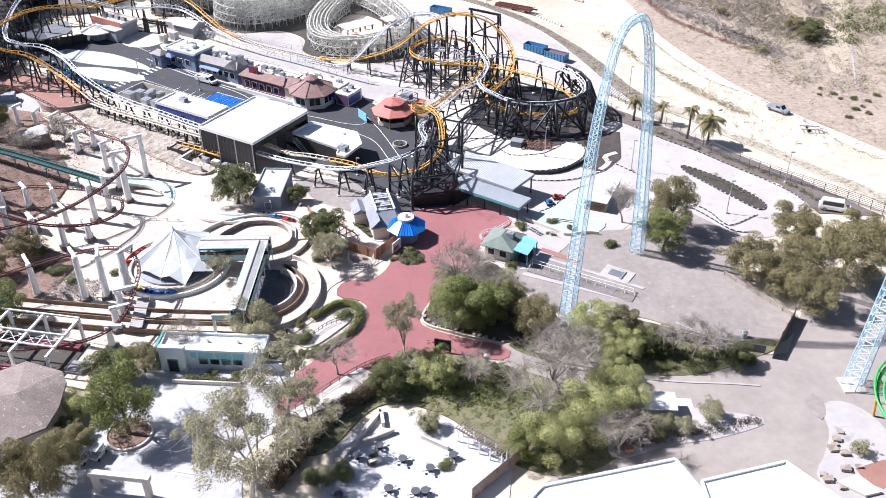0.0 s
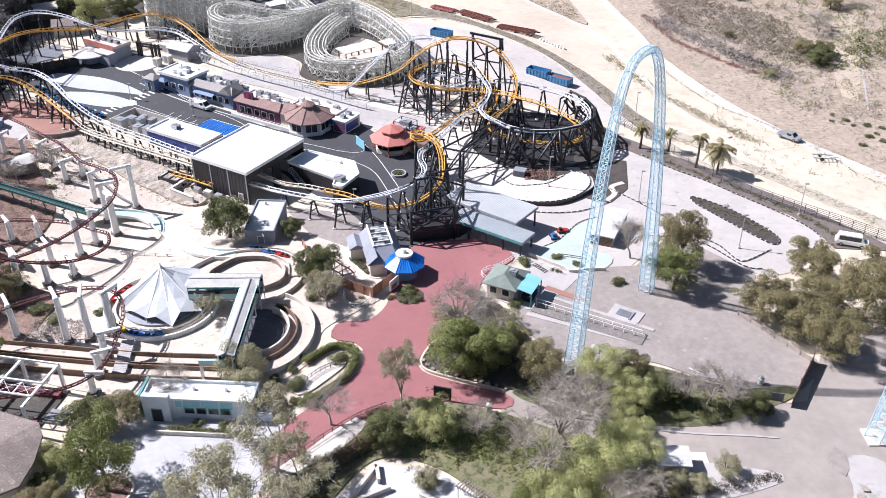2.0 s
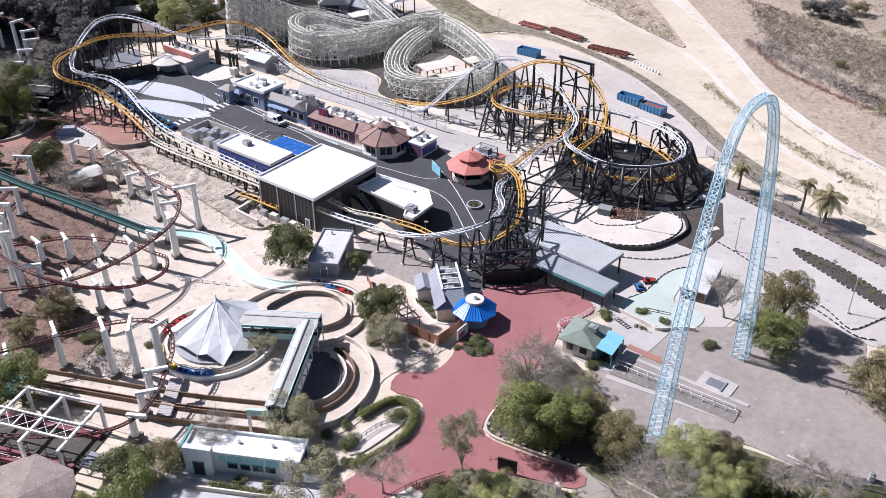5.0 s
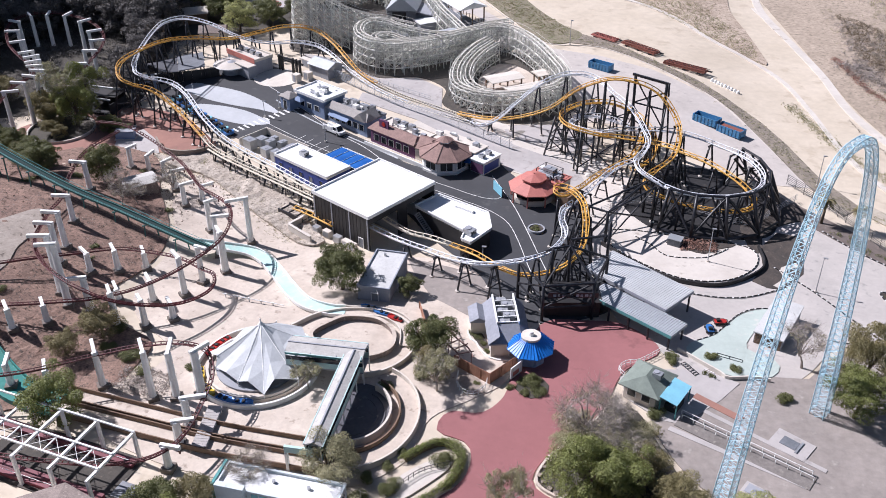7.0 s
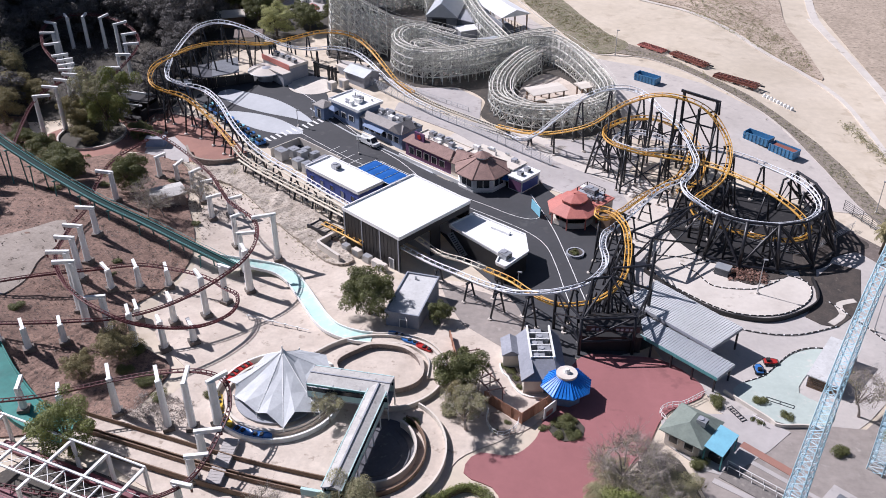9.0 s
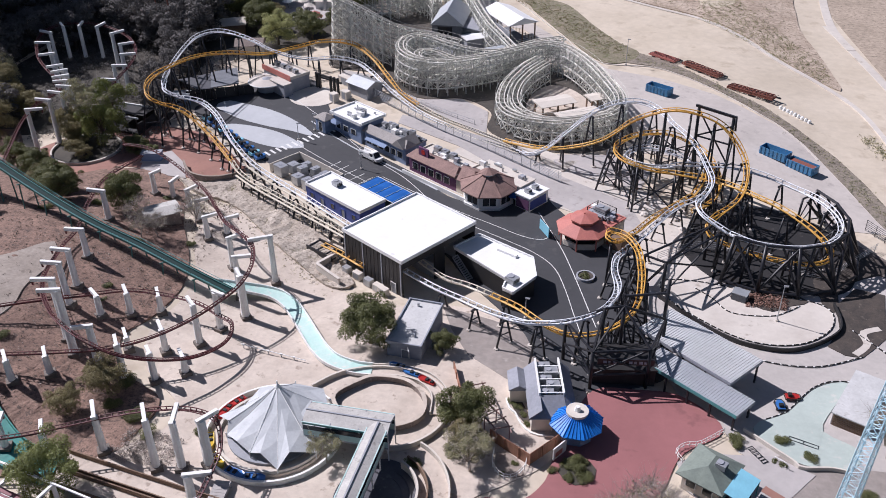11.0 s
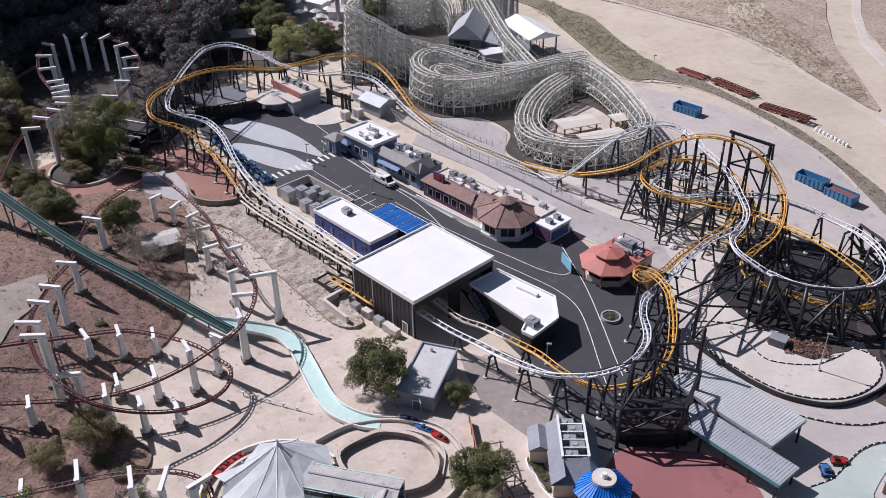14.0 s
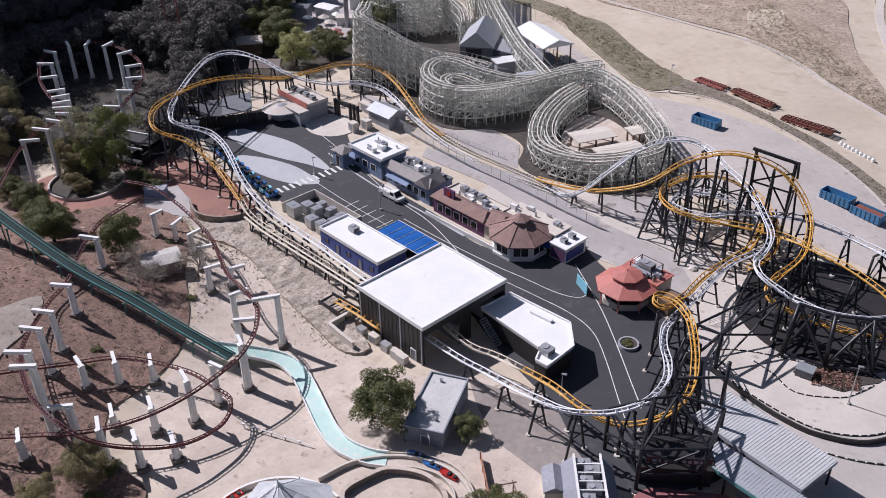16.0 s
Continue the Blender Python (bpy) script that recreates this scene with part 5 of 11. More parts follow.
INSIDE = [(-50, -33, 160, 182)]
pR = curve(W_RISE + W_INTO[1:], 0.8)
sR = np.gradient(pR, axis=0)
sR = np.stack([sR[:, 1], -sR[:, 0], 0 * sR[:, 0]], 1)
bents_along(pR, sR, 7.2, start=12)
bents_along(pW, sW, 7.6, skip=INSIDE, start=8, r=0.17)
bents_along(pB, sB, 5.6, skip=INSIDE)
bents_along(pK, sK, 5.4, skip=INSIDE + [(-60, 17, 185, 245)])
bents_along(pY, sY, 7.4, skip=INSIDE)
bents_along(pG, sG, 8.0, r=0.18)
bents_along(pK, sK, 5.2, start=4, stop=60, r=0.19, splay=0.14)
# the helix rim stands on a close lattice
ring_truss(pH[2:50:6], sH[2:50:6])
lattice(pH[5:46:8], sH[5:46:8], rise=-0.4, r=0.21)
bents_along(pH, sH, 6.0, start=52, stop=len(pH) - 20, r=0.2, splay=0.2)
og = thing("outrigger_frame", "black steel outrigger frame braced against the helix truss", "track support", "coaster supports", at=(3.7, 174.4, ground_z(3.7, 174.4)))
OA, OB, OR, OS = Vector((3.6, 174.4, 3.2)), Vector((0.1, 176.0, 3.2)), Vector((12.2, 185.2, 3.4)), Vector((10.6, 188.0, 3.0))
for q in (OA, OB, OR, OS):
    part("column", Geo().tube([q, (q.x, q.y, ground_z(q.x, q.y) - 0.1)], 0.27, 8), M_STEEL, og, world=True, smooth=True)
for a, b in ((OA, OB), (OA, OR), (OB, OS), (OA, OS)):
    part("girder", Geo().tube([a, b], 0.2, 6), M_STEEL, og, world=True)
for a, b in ((OA, OB), (OR, OA), (OS, OB), (OA, OR)):
    part("brace", Geo().tube([a, (b.x, b.y, ground_z(b.x, b.y) + 0.6)], 0.17, 6), M_STEEL, og, world=True)
lattice(pG[26:-16:9], -sG[26:-16:9], rise=0.0, r=0.2)
lattice(pY[28:52:5], -sY[28:52:5], rise=0.0, r=0.2)
# short storage track into the station's side wall, over a framed pit
coaster_track("storage_track", "short yellow storage track entering the station wall", [(-56.6, 175.0, -1.9), (-54.2, 173.7, -1.8), (-50.6, 171.6, -1.7), (-47.2, 169.4, -1.6)], M_YEL)
pit = thing("pit_frame", "black steel frame of the storage pit", "frame", at=(-56.4, 175.4, ground_z(-56, 175)), rz=-28)
for y in (-1.5, 1.5):
    part("rail", Geo().box(-3.4, 3.4, y - 0.12, y + 0.12, 0.2, 1.3), M_STEEL, pit)
for x in (-3.3, -1.1, 1.1, 3.3):
    part("crossbar", Geo().box(x - 0.1, x + 0.1, -1.38, 1.38, 0.7, 0.95), M_STEEL, pit)
part("floor", Geo().box(-3.3, 3.3, -1.4, 1.4, 0.1, 0.22), M_DARKIN, pit, "dark pit floor")
# braced gantry over the front curve
gn = thing("track_gantry", "heavy black steel gantry braced round the front curve", "track support", at=(-4, 151, ground_z(-4, 151)))
T1, T2, T3, T4 = Vector((-10.3, 153.0, 4.8)), Vector((-5.7, 146.6, 4.8)), Vector((2.1, 148.9, 4.8)), Vector((3.9, 156.6, 4.8))
AP, AQ = Vector((-4.9, 152.4, 8.3)), Vector((-2.2, 153.6, 8.3))
for q in (T1, T2, T3, T4, AP, AQ):
    part("column", Geo().tube([q, (q.x, q.y, ground_z(q.x, q.y) - 0.1)], 0.26, 8), M_STEEL, gn, world=True, smooth=True)
for a, b in ((T1, T2), (T2, T3), (T3, T4), (T1, AP), (T2, AP), (T2, AQ), (T3, AQ), (T4, AQ), (AP, AQ)):
    part("girder", Geo().tube([a, b], 0.2, 6), M_STEEL, gn, world=True)
for a, b in ((T1, T2), (T2, T3), (T3, T4)):
    lo_a, lo_b = Vector((a.x, a.y, 0.6)), Vector((b.x, b.y, 0.6))
    part("girder", Geo().tube([lo_a, lo_b], 0.17, 6), M_STEEL, gn, world=True)
    part("brace", Geo().tube([a, lo_b], 0.15, 6), M_STEEL, gn, world=True)
    part("brace", Geo().tube([b, lo_a], 0.15, 6), M_STEEL, gn, world=True)
tc_ = thing("track_support", "tall single black column beside the front curve", "track support", "coaster supports", at=(3.9, 160.9, ground_z(3.9, 160.9)))
part("column", Geo().tube([(3.9, 160.9, 9.0), (3.9, 160.9, -4.0)], 0.28, 8), M_STEEL, tc_, world=True, smooth=True)
part("arm", Geo().tube([(3.9, 160.9, 6.5), (-2.4, 160.6, 5.2)], 0.2, 6), M_STEEL, tc_, world=True)
# tall portal over the top of the yellow loop
pr = thing("portal_frame", "tall black steel portal frame over the track", "portal frame", "coaster supports", at=(7.2, 212.8, ground_z(7.2, 212.8)))
PA, PB = Vector((7.2, 212.8, 14.9)), Vector((13.6, 210.2, 14.3))
PC, PD = Vector((7.8, 215.6, ground_z(7.8, 215.6))), Vector((14.2, 214.6, ground_z(14.2, 214.6)))
for a, b, r in ((PA, PC, 0.3), (PB, PD, 0.3), (PB + Vector((0.4, -0.3, 0)), PB + Vector((0.6, -0.4, -2.6)), 0.22)):
    part("column", Geo().tube([a, b], r, 8), M_STEEL, pr, world=True, smooth=True)
part("beam", Geo().beam(PA - Vector((0.6, -0.2, 0)), PB + Vector((0.6, -0.3, 0)), 0.45), M_STEEL, pr, world=True)
for a, b in ((PA.lerp(PC, 0.04), PB.lerp(PD, 0.62)), (PB.lerp(PD, 0.12), PA.lerp(PC, 0.36)), (PA.lerp(PC, 0.36), PB.lerp(PD, 0.36)), (PA.lerp(PC, 0.4), PB.lerp(PD, 0.95)), (PB.lerp(PD, 0.62), PA.lerp(PC, 0.95))):
    part("diagonal", Geo().tube([a, b], 0.17, 6), M_STEEL, pr, world=True)

# ---- sky-blue lattice arch ----
def lattice_leg(root, line, width, mat):
    """A square trussed column along a line: four chords and their lacing."""
    p = [Vector(q) for q in line]
    n = len(p)
    rings = []
    for i, q in enumerate(p):
        t = (p[min(i + 1, n - 1)] - p[max(i - 1, 0)]).normalized()
        s = Vector(root["across"])
        w = t.cross(s).normalized()
        k = width(i / (n - 1)) / 2
        rings.append([q + s * k * a + w * k * b for a, b in ((-1, -1), (1, -1), (1, 1), (-1, 1))])
    for c in range(4):
        part("chord", Geo().tube([r[c] for r in rings], 0.072, 6), mat, root, world=True, smooth=True)
    for c in range(4):
        g = Geo()
        for i in range(n - 1):
            a, b = (c, (c + 1) % 4) if i % 2 else ((c + 1) % 4, c)
            g.tube([rings[i][a], rings[i + 1][b]], 0.036, 4)
            g.tube([rings[i][b], rings[i + 1][a]], 0.036, 4)
            g.tube([rings[i + 1][c], rings[i + 1][(c + 1) % 4]], 0.042, 4)
        part("lacing", g, mat, root, world=True, label="criss-cross sky-blue lacing bars")


A0, A1, ATOP = Vector((19.4, 111.8, -2.0)), Vector((34.3, 131.7, -2.0)), 43.8
arch = thing("lattice_arch", "tall sky-blue steel lattice arch on the grey lot", "swing ride arch", at=((A0 + A1) / 2).to_tuple())
axis = (A1 - A0).normalized()
arch["across"] = Vector((axis.y, -axis.x, 0)).normalized().to_tuple()
mid = (A0 + A1) / 2
span = (A1 - A0).length
AL = []
for i in range(81):
    v = -1 + 2 * i / 80
    # a narrow rounded crown on nearly straight legs
    AL.append(mid + axis * span / 2 * v + Vector((0, 0, (ATOP + 2) * (1 - abs(v) ** 3.1))))
AL = curve([q.to_tuple() for q in AL], 1.0)
lattice_leg(arch, AL, lambda u: 0.85 + 1.15 * abs(2 * u - 1) ** 1.2, M_BLUEST)
for q in (A0, A1):
    part("base_plate", Geo().box(q.x - 1.3, q.x + 1.3, q.y - 1.3, q.y + 1.3, q.z - 0.3, q.z + 0.3), M_LOT, arch, "concrete base block", world=True)
for x, y, tall in ((58.8, 96.6, 36),):
    mast = thing("lattice_mast", "sky-blue steel lattice mast leaning over the road", "launch mast", at=(x, y, -1.8))
    mast["across"] = (0.8, 0.6, 0)
    ML = [(x + 0.13 * q, y + 0.10 * q, -1.8 + q) for q in np.arange(0, tall, 1.35)]
    lattice_leg(mast, ML, lambda u: 2.2 - 0.6 * u, M_BLUEST)
    part("base_plate", Geo().box(x - 1.6, x + 1.6, y - 1.6, y + 1.6, -2.1, -1.5), M_CONC, mast, "concrete base block", world=True)
GT = [(66, 93.6, 7.4), (61.5, 92.6, 6.8), (58.6, 90.4, 5.8), (57.4, 87.0, 4.6), (58.2, 83.6, 3.6), (61, 81.4, 2.8), (66, 80.4, 2.2)]
coaster_track("coaster_track", "bright green steel coaster track beside the road", GT, M_CARG, gauge=1.3, rail=0.16, spine=0.5, bank=3)
for x, y, z in ((58.6, 90.4, 5.0), (58.2, 83.6, 2.9)):
    gp_ = thing("track_support", "yellow steel post under the green track", "track support", "coaster supports", at=(x, y, ground_z(x, y)))
    part("column", Geo().tube([(x + 0.8, y, ground_z(x, y) - 0.1), (x, y, z)], 0.2, 8), M_YEL, gp_, world=True)


# ---- white timber coaster ----
wc = thing("timber_coaster", "weathered white timber coaster with dense lattice trestles", "timber coaster", at=(-40, 240, -2))


def trestle(points, gap=2.1, width=2.6, level=2.1, closed=False, lean=0.0):
    p = curve(points, gap, closed)
    t = np.gradient(p, axis=0)
    t[:, 2] = 0
    t /= np.linalg.norm(t, axis=1)[:, None]
    side = np.stack([t[:, 1], -t[:, 0], 0 * t[:, 0]], 1)
    ends = []
    for q, s in zip(p, side):
        q, s = Vector(q), Vector(s)
        gz = ground_z(q.x, q.y)
        g = Geo()
        hgt = q.z - gz
        rows = max(1, int(hgt / level))
        for d in (-0.5, 0.0, 0.5):
            a = q + s * width * d
            b = a + s * d * 0.16 * hgt
            b.z = gz - 0.2
            g.beam(a, b, 0.19)
        for r in range(rows + 1):
            z = q.z - r * level
            k = width * 0.5 + 0.08 * r * level
            g.beam(Vector((q.x, q.y, z)) - s * k, Vector((q.x, q.y, z)) + s * k, 0.13, 0.2)
            if r < rows:
                z2, e = z - level, 1 if r % 2 else -1
                g.beam(Vector((q.x, q.y, z)) - s * k * e, Vector((q.x, q.y, z2)) + s * k * e, 0.1, 0.16)
        part("trestle_bent", g, M_WOOD, wc, world=True, kind="stuff")
        ends.append((q, s, gz))
    for d in (-1, 1):
        for r in range(0, 10):
            g = Geo()
            for (q0, s0, g0), (q1, s1, g1) in zip(ends, ends[1:]):
                k = width * 0.5 + 0.08 * r * level
                a, b = q0 + s0 * d * k - Vector((0, 0, r * level)), q1 + s1 * d * k - Vector((0, 0, r * level))
                if a.z > g0 + 0.3 and b.z > g1 + 0.3:
                    g.beam(a, b, 0.16, 0.26)
                    if b.z - level > g1:
                        g.beam(a, b - Vector((0, 0, level)), 0.11, 0.16)
                        g.beam(a - Vector((0, 0, level)), b, 0.07, 0.09)
            if g.v:
                part("ledger", g, M_WOOD, wc, world=True, kind="stuff")
        fine = curve(p, 1.0, False)
        ft = np.gradient(fine, axis=0)
        ft[:, 2] = 0
        ft /= np.linalg.norm(ft, axis=1)[:, None]
        fs = np.stack([ft[:, 1], -ft[:, 0], 0 * ft[:, 0]], 1)
        part("running_rail", Geo().ring(fine + fs * d * 0.58 + np.array([0, 0, 0.3]), [(-0.11, 0), (0.11, 0), (0.11, 0.2), (-0.11, 0.2)][::-1]), M_WOODL, wc, world=True)
        part("handrail", Geo().tube(fine + fs * d * 1.45 + np.array([0, 0, 1.1]), 0.035, 4), M_WOOD, wc, world=True)


trestle([(-30, 259, 4.6), (-33.1, 253, 4.1), (-35.6, 244.4, 2.9), (-34.9, 235, 2.2), (-31, 229.6, 2.1), (-23.8, 226, 2.8), (-16.9, 226.8, 3.5), (-10.2, 230.3, 4.2), (-8.3, 236.5, 4.8), (-11.6, 245, 5.4), (-17.2, 255.5, 5.9), (-23.1, 263.4, 6.0), (-28.5, 265.6, 6.0), (-32.3, 263.4, 6.1), (-36.5, 259, 6.3), (-40.5, 254, 6.6), (-45, 249.8, 6.8), (-50.7, 246.4, 6.8), (-54.9, 245.7, 6.8), (-58.9, 247, 6.8), (-62.5, 250.3, 6.9), (-64.3, 254.8, 6.9), (-64.2, 259.8, 6.9), (-62, 262.3, 6.8), (-58.2, 261.9, 6.7), (-53.8, 259.6, 6.4), (-48.7, 258, 6.0), (-44, 257.6, 5.7), (-39.8, 259.4, 5.4), (-36.4, 264, 5.1), (-32, 270, 4.8), (-26, 275, 4.5)])
trestle([(-44.4, 254.6, 4.8), (-48, 251.8, 4.8), (-52, 250, 4.7), (-56, 250.2, 4.6), (-59.2, 252.6, 4.6), (-60.5, 256, 4.5), (-58.9, 258.4, 4.4), (-55.6, 258, 4.2), (-51.5, 255.8, 3.9)], width=2.2)
trestle([(-28, 257.6, 4.0), (-31, 251, 3.5), (-32.8, 244, 2.4), (-32, 237, 1.6), (-28.6, 232.6, 1.3), (-23.4, 229.6, 1.6), (-17, 230.4, 2.2), (-12.4, 233.6, 2.6)], width=2.2)
trestle([(-85.5, 273.5, 15.4), (-84.4, 268.6, 15.5), (-83.6, 263.4, 15.3), (-78, 262.3, 13.5), (-72.5, 261.7, 11.2), (-67.5, 263, 8.6), (-63, 265.8, 6.6), (-57.5, 267.6, 5.2), (-52, 267, 4.4)])
trestle([(-92, 322, 10.5), (-84, 314, 10.0), (-76, 308.5, 8.8), (-70.4, 304, 7.4), (-66.5, 299.4, 6.2), (-64.6, 294, 5.2)], width=2.4)
trestle([(-94, 303, 8.4), (-86, 298, 8.8), (-79, 300, 9.0), (-75, 308, 9.6), (-74, 318, 11.0)], width=2.4)
trestle([(-36.5, 260.6, 5.8), (-39.5, 265.4, 6.2), (-46, 275.8, 7.0), (-52.3, 288.4, 8.2), (-60, 304, 10.8), (-68, 322, 15.0), (-76, 340, 20)], width=2.2, gap=2.4)
TIMBER_YARD = [(-84, 257), (-72, 255), (-64.5, 246), (-55, 242), (-46, 244), (-38, 238), (-36.5, 229), (-24, 223), (-12, 225), (-5, 233), (-9, 246), (-20, 262), (-30, 271), (-38, 274), (-50, 286), (-62, 302), (-76, 320), (-94, 324), (-92, 290), (-88, 268)]
# dark sheet puts the trestles' shade into the ground colour
sheet("timber_yard", TIMBER_YARD, M_YARD, 0.09, "soil and gravel under the timber coaster, darkened for its shade", "soil", cell=6)
sheet("loop_court", [(-30, 250), (-30, 240), (-26, 234), (-18, 234), (-13, 238), (-15, 246), (-20, 254), (-26, 257)], M_SLAB, 0.14, "pinkish concrete court inside the timber loop", "court", cell=6)


def shed_roofed(name, label, x, y, w, d, z, rz, walls, roof, rise=2.2, posts=False, category="building", along="x"):
    gz = ground_z(x, y)
    root = thing(name, label, category, at=(x, y, gz), rz=rz)
    if posts:
        for px_ in (-w / 2 + 0.3, 0, w / 2 - 0.3):
            for py_ in (-d / 2 + 0.3, d / 2 - 0.3):
                part("post", Geo().box(px_ - 0.15, px_ + 0.15, py_ - 0.15, py_ + 0.15, -0.3, z - 0.14), walls, root)
    else:
        wall_ring(root, -w / 2, w / 2, -d / 2, d / 2, z - 0.14, walls, z0=-0.4)
    part("roof", Geo().wedge(-w / 2, w / 2, -d / 2, d / 2, z, z + rise, over=0.4, along=along), roof, root)
    return root


lh_ = shed_roofed("lift_house", "dark timber lift house with steep grey gable roof", -58.0, 283.2, 8.2, 13.5, 6.8, 3, M_ROOFD, M_ROOFM, rise=3.8, along="y")
part("gable_wall", Geo().add([(-4.0, -6.72, 6.7), (4.0, -6.72, 6.7), (0, -6.72, 10.4), (-4.0, -6.5, 6.7), (4.0, -6.5, 6.7), (0, -6.5, 10.4)], [(0, 1, 2), (5, 4, 3), (0, 3, 4, 1), (1, 4, 5, 2), (2, 5, 3, 0)]), M_ROOFD, lh_, "dark boarded gable")
part("track_opening", Geo().box(-2.6, 1.4, -6.95, -6.75, 1.2, 6.2), M_DARKIN, lh_, "black track opening")
for u in (-2.2, -0.9, 0.4):
    part("track_rail", Geo().beam((u, -6.6, 4.6), (u - 1.0, -16.5, 2.6), 0.28, 0.3), M_WOODL, lh_, "pale running rail")
part("annexe", Geo().box(4.1, 8.6, -5.6, 3.2, -0.4, 5.4), M_ROOFD, lh_)
part("annexe_roof", Geo().add([(4.1, -6.0, 6.2), (8.9, -6.0, 5.3), (8.9, 3.4, 5.3), (4.1, 3.4, 6.2), (4.1, -6.0, 6.0), (8.9, -6.0, 5.1), (8.9, 3.4, 5.1), (4.1, 3.4, 6.0)], [(0, 1, 2, 3), (7, 6, 5, 4), (0, 4, 5, 1), (1, 5, 6, 2), (2, 6, 7, 3), (3, 7, 4, 0)]), M_GREYW, lh_)
part("white_door", Geo().box(6.4, 8.0, -5.8, -5.6, 0.4, 4.6), M_WHITE, lh_, "tall white door panel")
cs_ = shed_roofed("coaster_station", "open timber coaster station with white gable roof", -42.3, 286.6, 8.2, 15.4, 7.2, 38, M_BROWN, M_ROOFW, rise=1.6, posts=True, along="y")
part("side_wall", Geo().box(-4.1, -3.9, -7.6, 7.6, -0.4, 5.6), M_GREYW, cs_, "long grey boarded side wall")
part("platform", Geo().box(-3.7, 3.9, -7.4, 7.4, -0.3, 1.2), M_ROOFD, cs_)
for i in range(9):
    part("rail_post", Geo().box(3.95, 4.07, -7.4 + 1.8 * i, -7.28 + 1.8 * i, 1.2, 2.4), M_BROWN, cs_)
    part("queue_rail", Geo().tube([(-3.0 + 0.8 * i, -7.6, 2.1), (-3.0 + 0.8 * i, -10.6, 1.9), (-2.6 + 0.8 * i, -11.2, 1.0)], 0.08, 5), M_WOODL, cs_)
shed_roofed("equipment_shed", "long white-roofed equipment shed under the timber coaster", -48.4, 277.4, 10.4, 4.2, 4.4, 38, M_GREYW, M_ROOFW, rise=0.5)
shed_roofed("brake_cabin", "small grey cabin beside the timber track", -41.4, 262.4, 4.6, 2.6, 6.4, 36, M_GREYW, M_ROOFM, rise=0.4)
shed_roofed("loading_deck", "flat grey deck roof inside the timber curve", -55.0, 262.6, 6.8, 3.2, 4.6, -58, M_BROWN, M_GREYW, rise=0.2, posts=True)
for x, y, w, d in ((-23.6, 240.6, 8.4, 4.6), (-17.4, 235.6, 9.6, 4.0), (-14.6, 245.0, 3.4, 3.2)):
    shed_roofed("shade_shelter", "low shelter with flat cream roof inside the coaster loop", x, y, w, d, 3.0, 35, M_BROWN, M_CREAM, rise=0.3, posts=True)


# ---- burgundy hanging coaster on white pillars ----
def pillar(x, y, hgt, turn=None, arm=2.4, thick=0.98):
    gz = ground_z(x, y)
    root = thing("pillar", "white tapered steel pillar with an arm, on concrete footing", "track pillar", "white coaster pillars", at=(x, y, gz), rz=turn or 0.0)
    k = thick / 2
    part("shaft", Geo().cone(8, k * 1.15, k * 0.95, 0.5, hgt, turn=math.pi / 8), M_WHITE, root)
    part("footing", Geo().box(-0.8, 0.8, -0.8, 0.8, -0.5, 0.8), M_FOOT, root, "soil-stained concrete footing")
    if turn is not None:
        part("arm", Geo().beam((-k * 1.1, 0, hgt), (arm, 0, hgt + 0.1), 0.5, 0.55), M_WHITE, root)
        part("hanger", Geo().beam((arm - 0.15, 0, hgt - 0.1), (arm - 0.15, 0, hgt - 0.85), 0.22), M_RED, root, "burgundy track hanger")
    return root


pillar(-97.0, 171.1, 6.4, -177, 3.0)
pillar(-97.3, 187.7, 5.0, 60, 2.0)
pillar(-92.9, 187.0, 3.9, 80, 2.5)
pillar(-87.6, 183.7, 4.3, 62, 2.7)
pillar(-83.3, 179.4, 4.6, 36, 2.4)
pillar(-78.7, 173.6, 5.0, 42, 2.5)
pillar(-76.1, 176.2, 3.9, 39, 2.6)
pillar(-70.5, 166.6, 6.6, 48, 2.6)
pillar(-61.7, 164.6, 9.8, -147, 3.7)
pillar(-62.0, 153.1, 8.6, 131, 1.9, 1.2)
pillar(-65.4, 158.5, 8.5, 20, 2.7)
pillar(-64.0, 148.2, 7.6, -18, 2.0)
pillar(-92.2, 157.0, 5.8, -170, 2.8)
pillar(-88.9, 148.7, 7.4, -173, 2.8)
pillar(-87.2, 144.0, 8.3, -172, 2.8)
pillar(-83.3, 137.2, 11.3, -164, 2.9, 1.1)
pillar(-80.8, 134.8, 12.0, -161, 2.7, 1.1)
pillar(-77.1, 134.8, 6.9, -155, 2.5, 1.1)
pillar(-82.0, 144.0, 4.2, 144, 2.3)
pillar(-78.4, 146.5, 4.5, 132, 2.3)
pillar(-74.7, 149.2, 3.6, 126, 2.2)
pillar(-65.1, 143.4, 7.8, 138, 2.3)
pillar(-69.1, 140.2, 4.6, 131, 2.3)
pillar(-74.5, 138.9, 2.6, 130, 2.3)
pillar(-71.7, 132.9, 6.7, 128, 2.2, 1.05)
pillar(-81.5, 129.8, 3.7, 130, 2.1)
pillar(-85.1, 126.4, 4.2, 134, 2.4)
pillar(-89.3, 125.7, 4.0, 139, 1.9)
pillar(-67.3, 133.7, 5.5, 133, 1.6)
pillar(-63.8, 136.3, 3.4, 134, 1.9)
pillar(-66.9, 119.3, 6.6, 126, 3.0)
pillar(-58.6, 118.2, 8.7, 125, 3.0)
pillar(-55.3, 118.9, 8.4, 106, 3.2)
pillar(-52.1, 120.2, 8.2, 57, 2.5, 1.2)
pillar(-51.2, 113.8, 5.3, 20, 3.0, 1.1)
pillar(-50.9, 110.2, 4.5, 19, 2.5, 1.1)
pillar(-50.5, 105.9, 4.4, -4, 2.3)
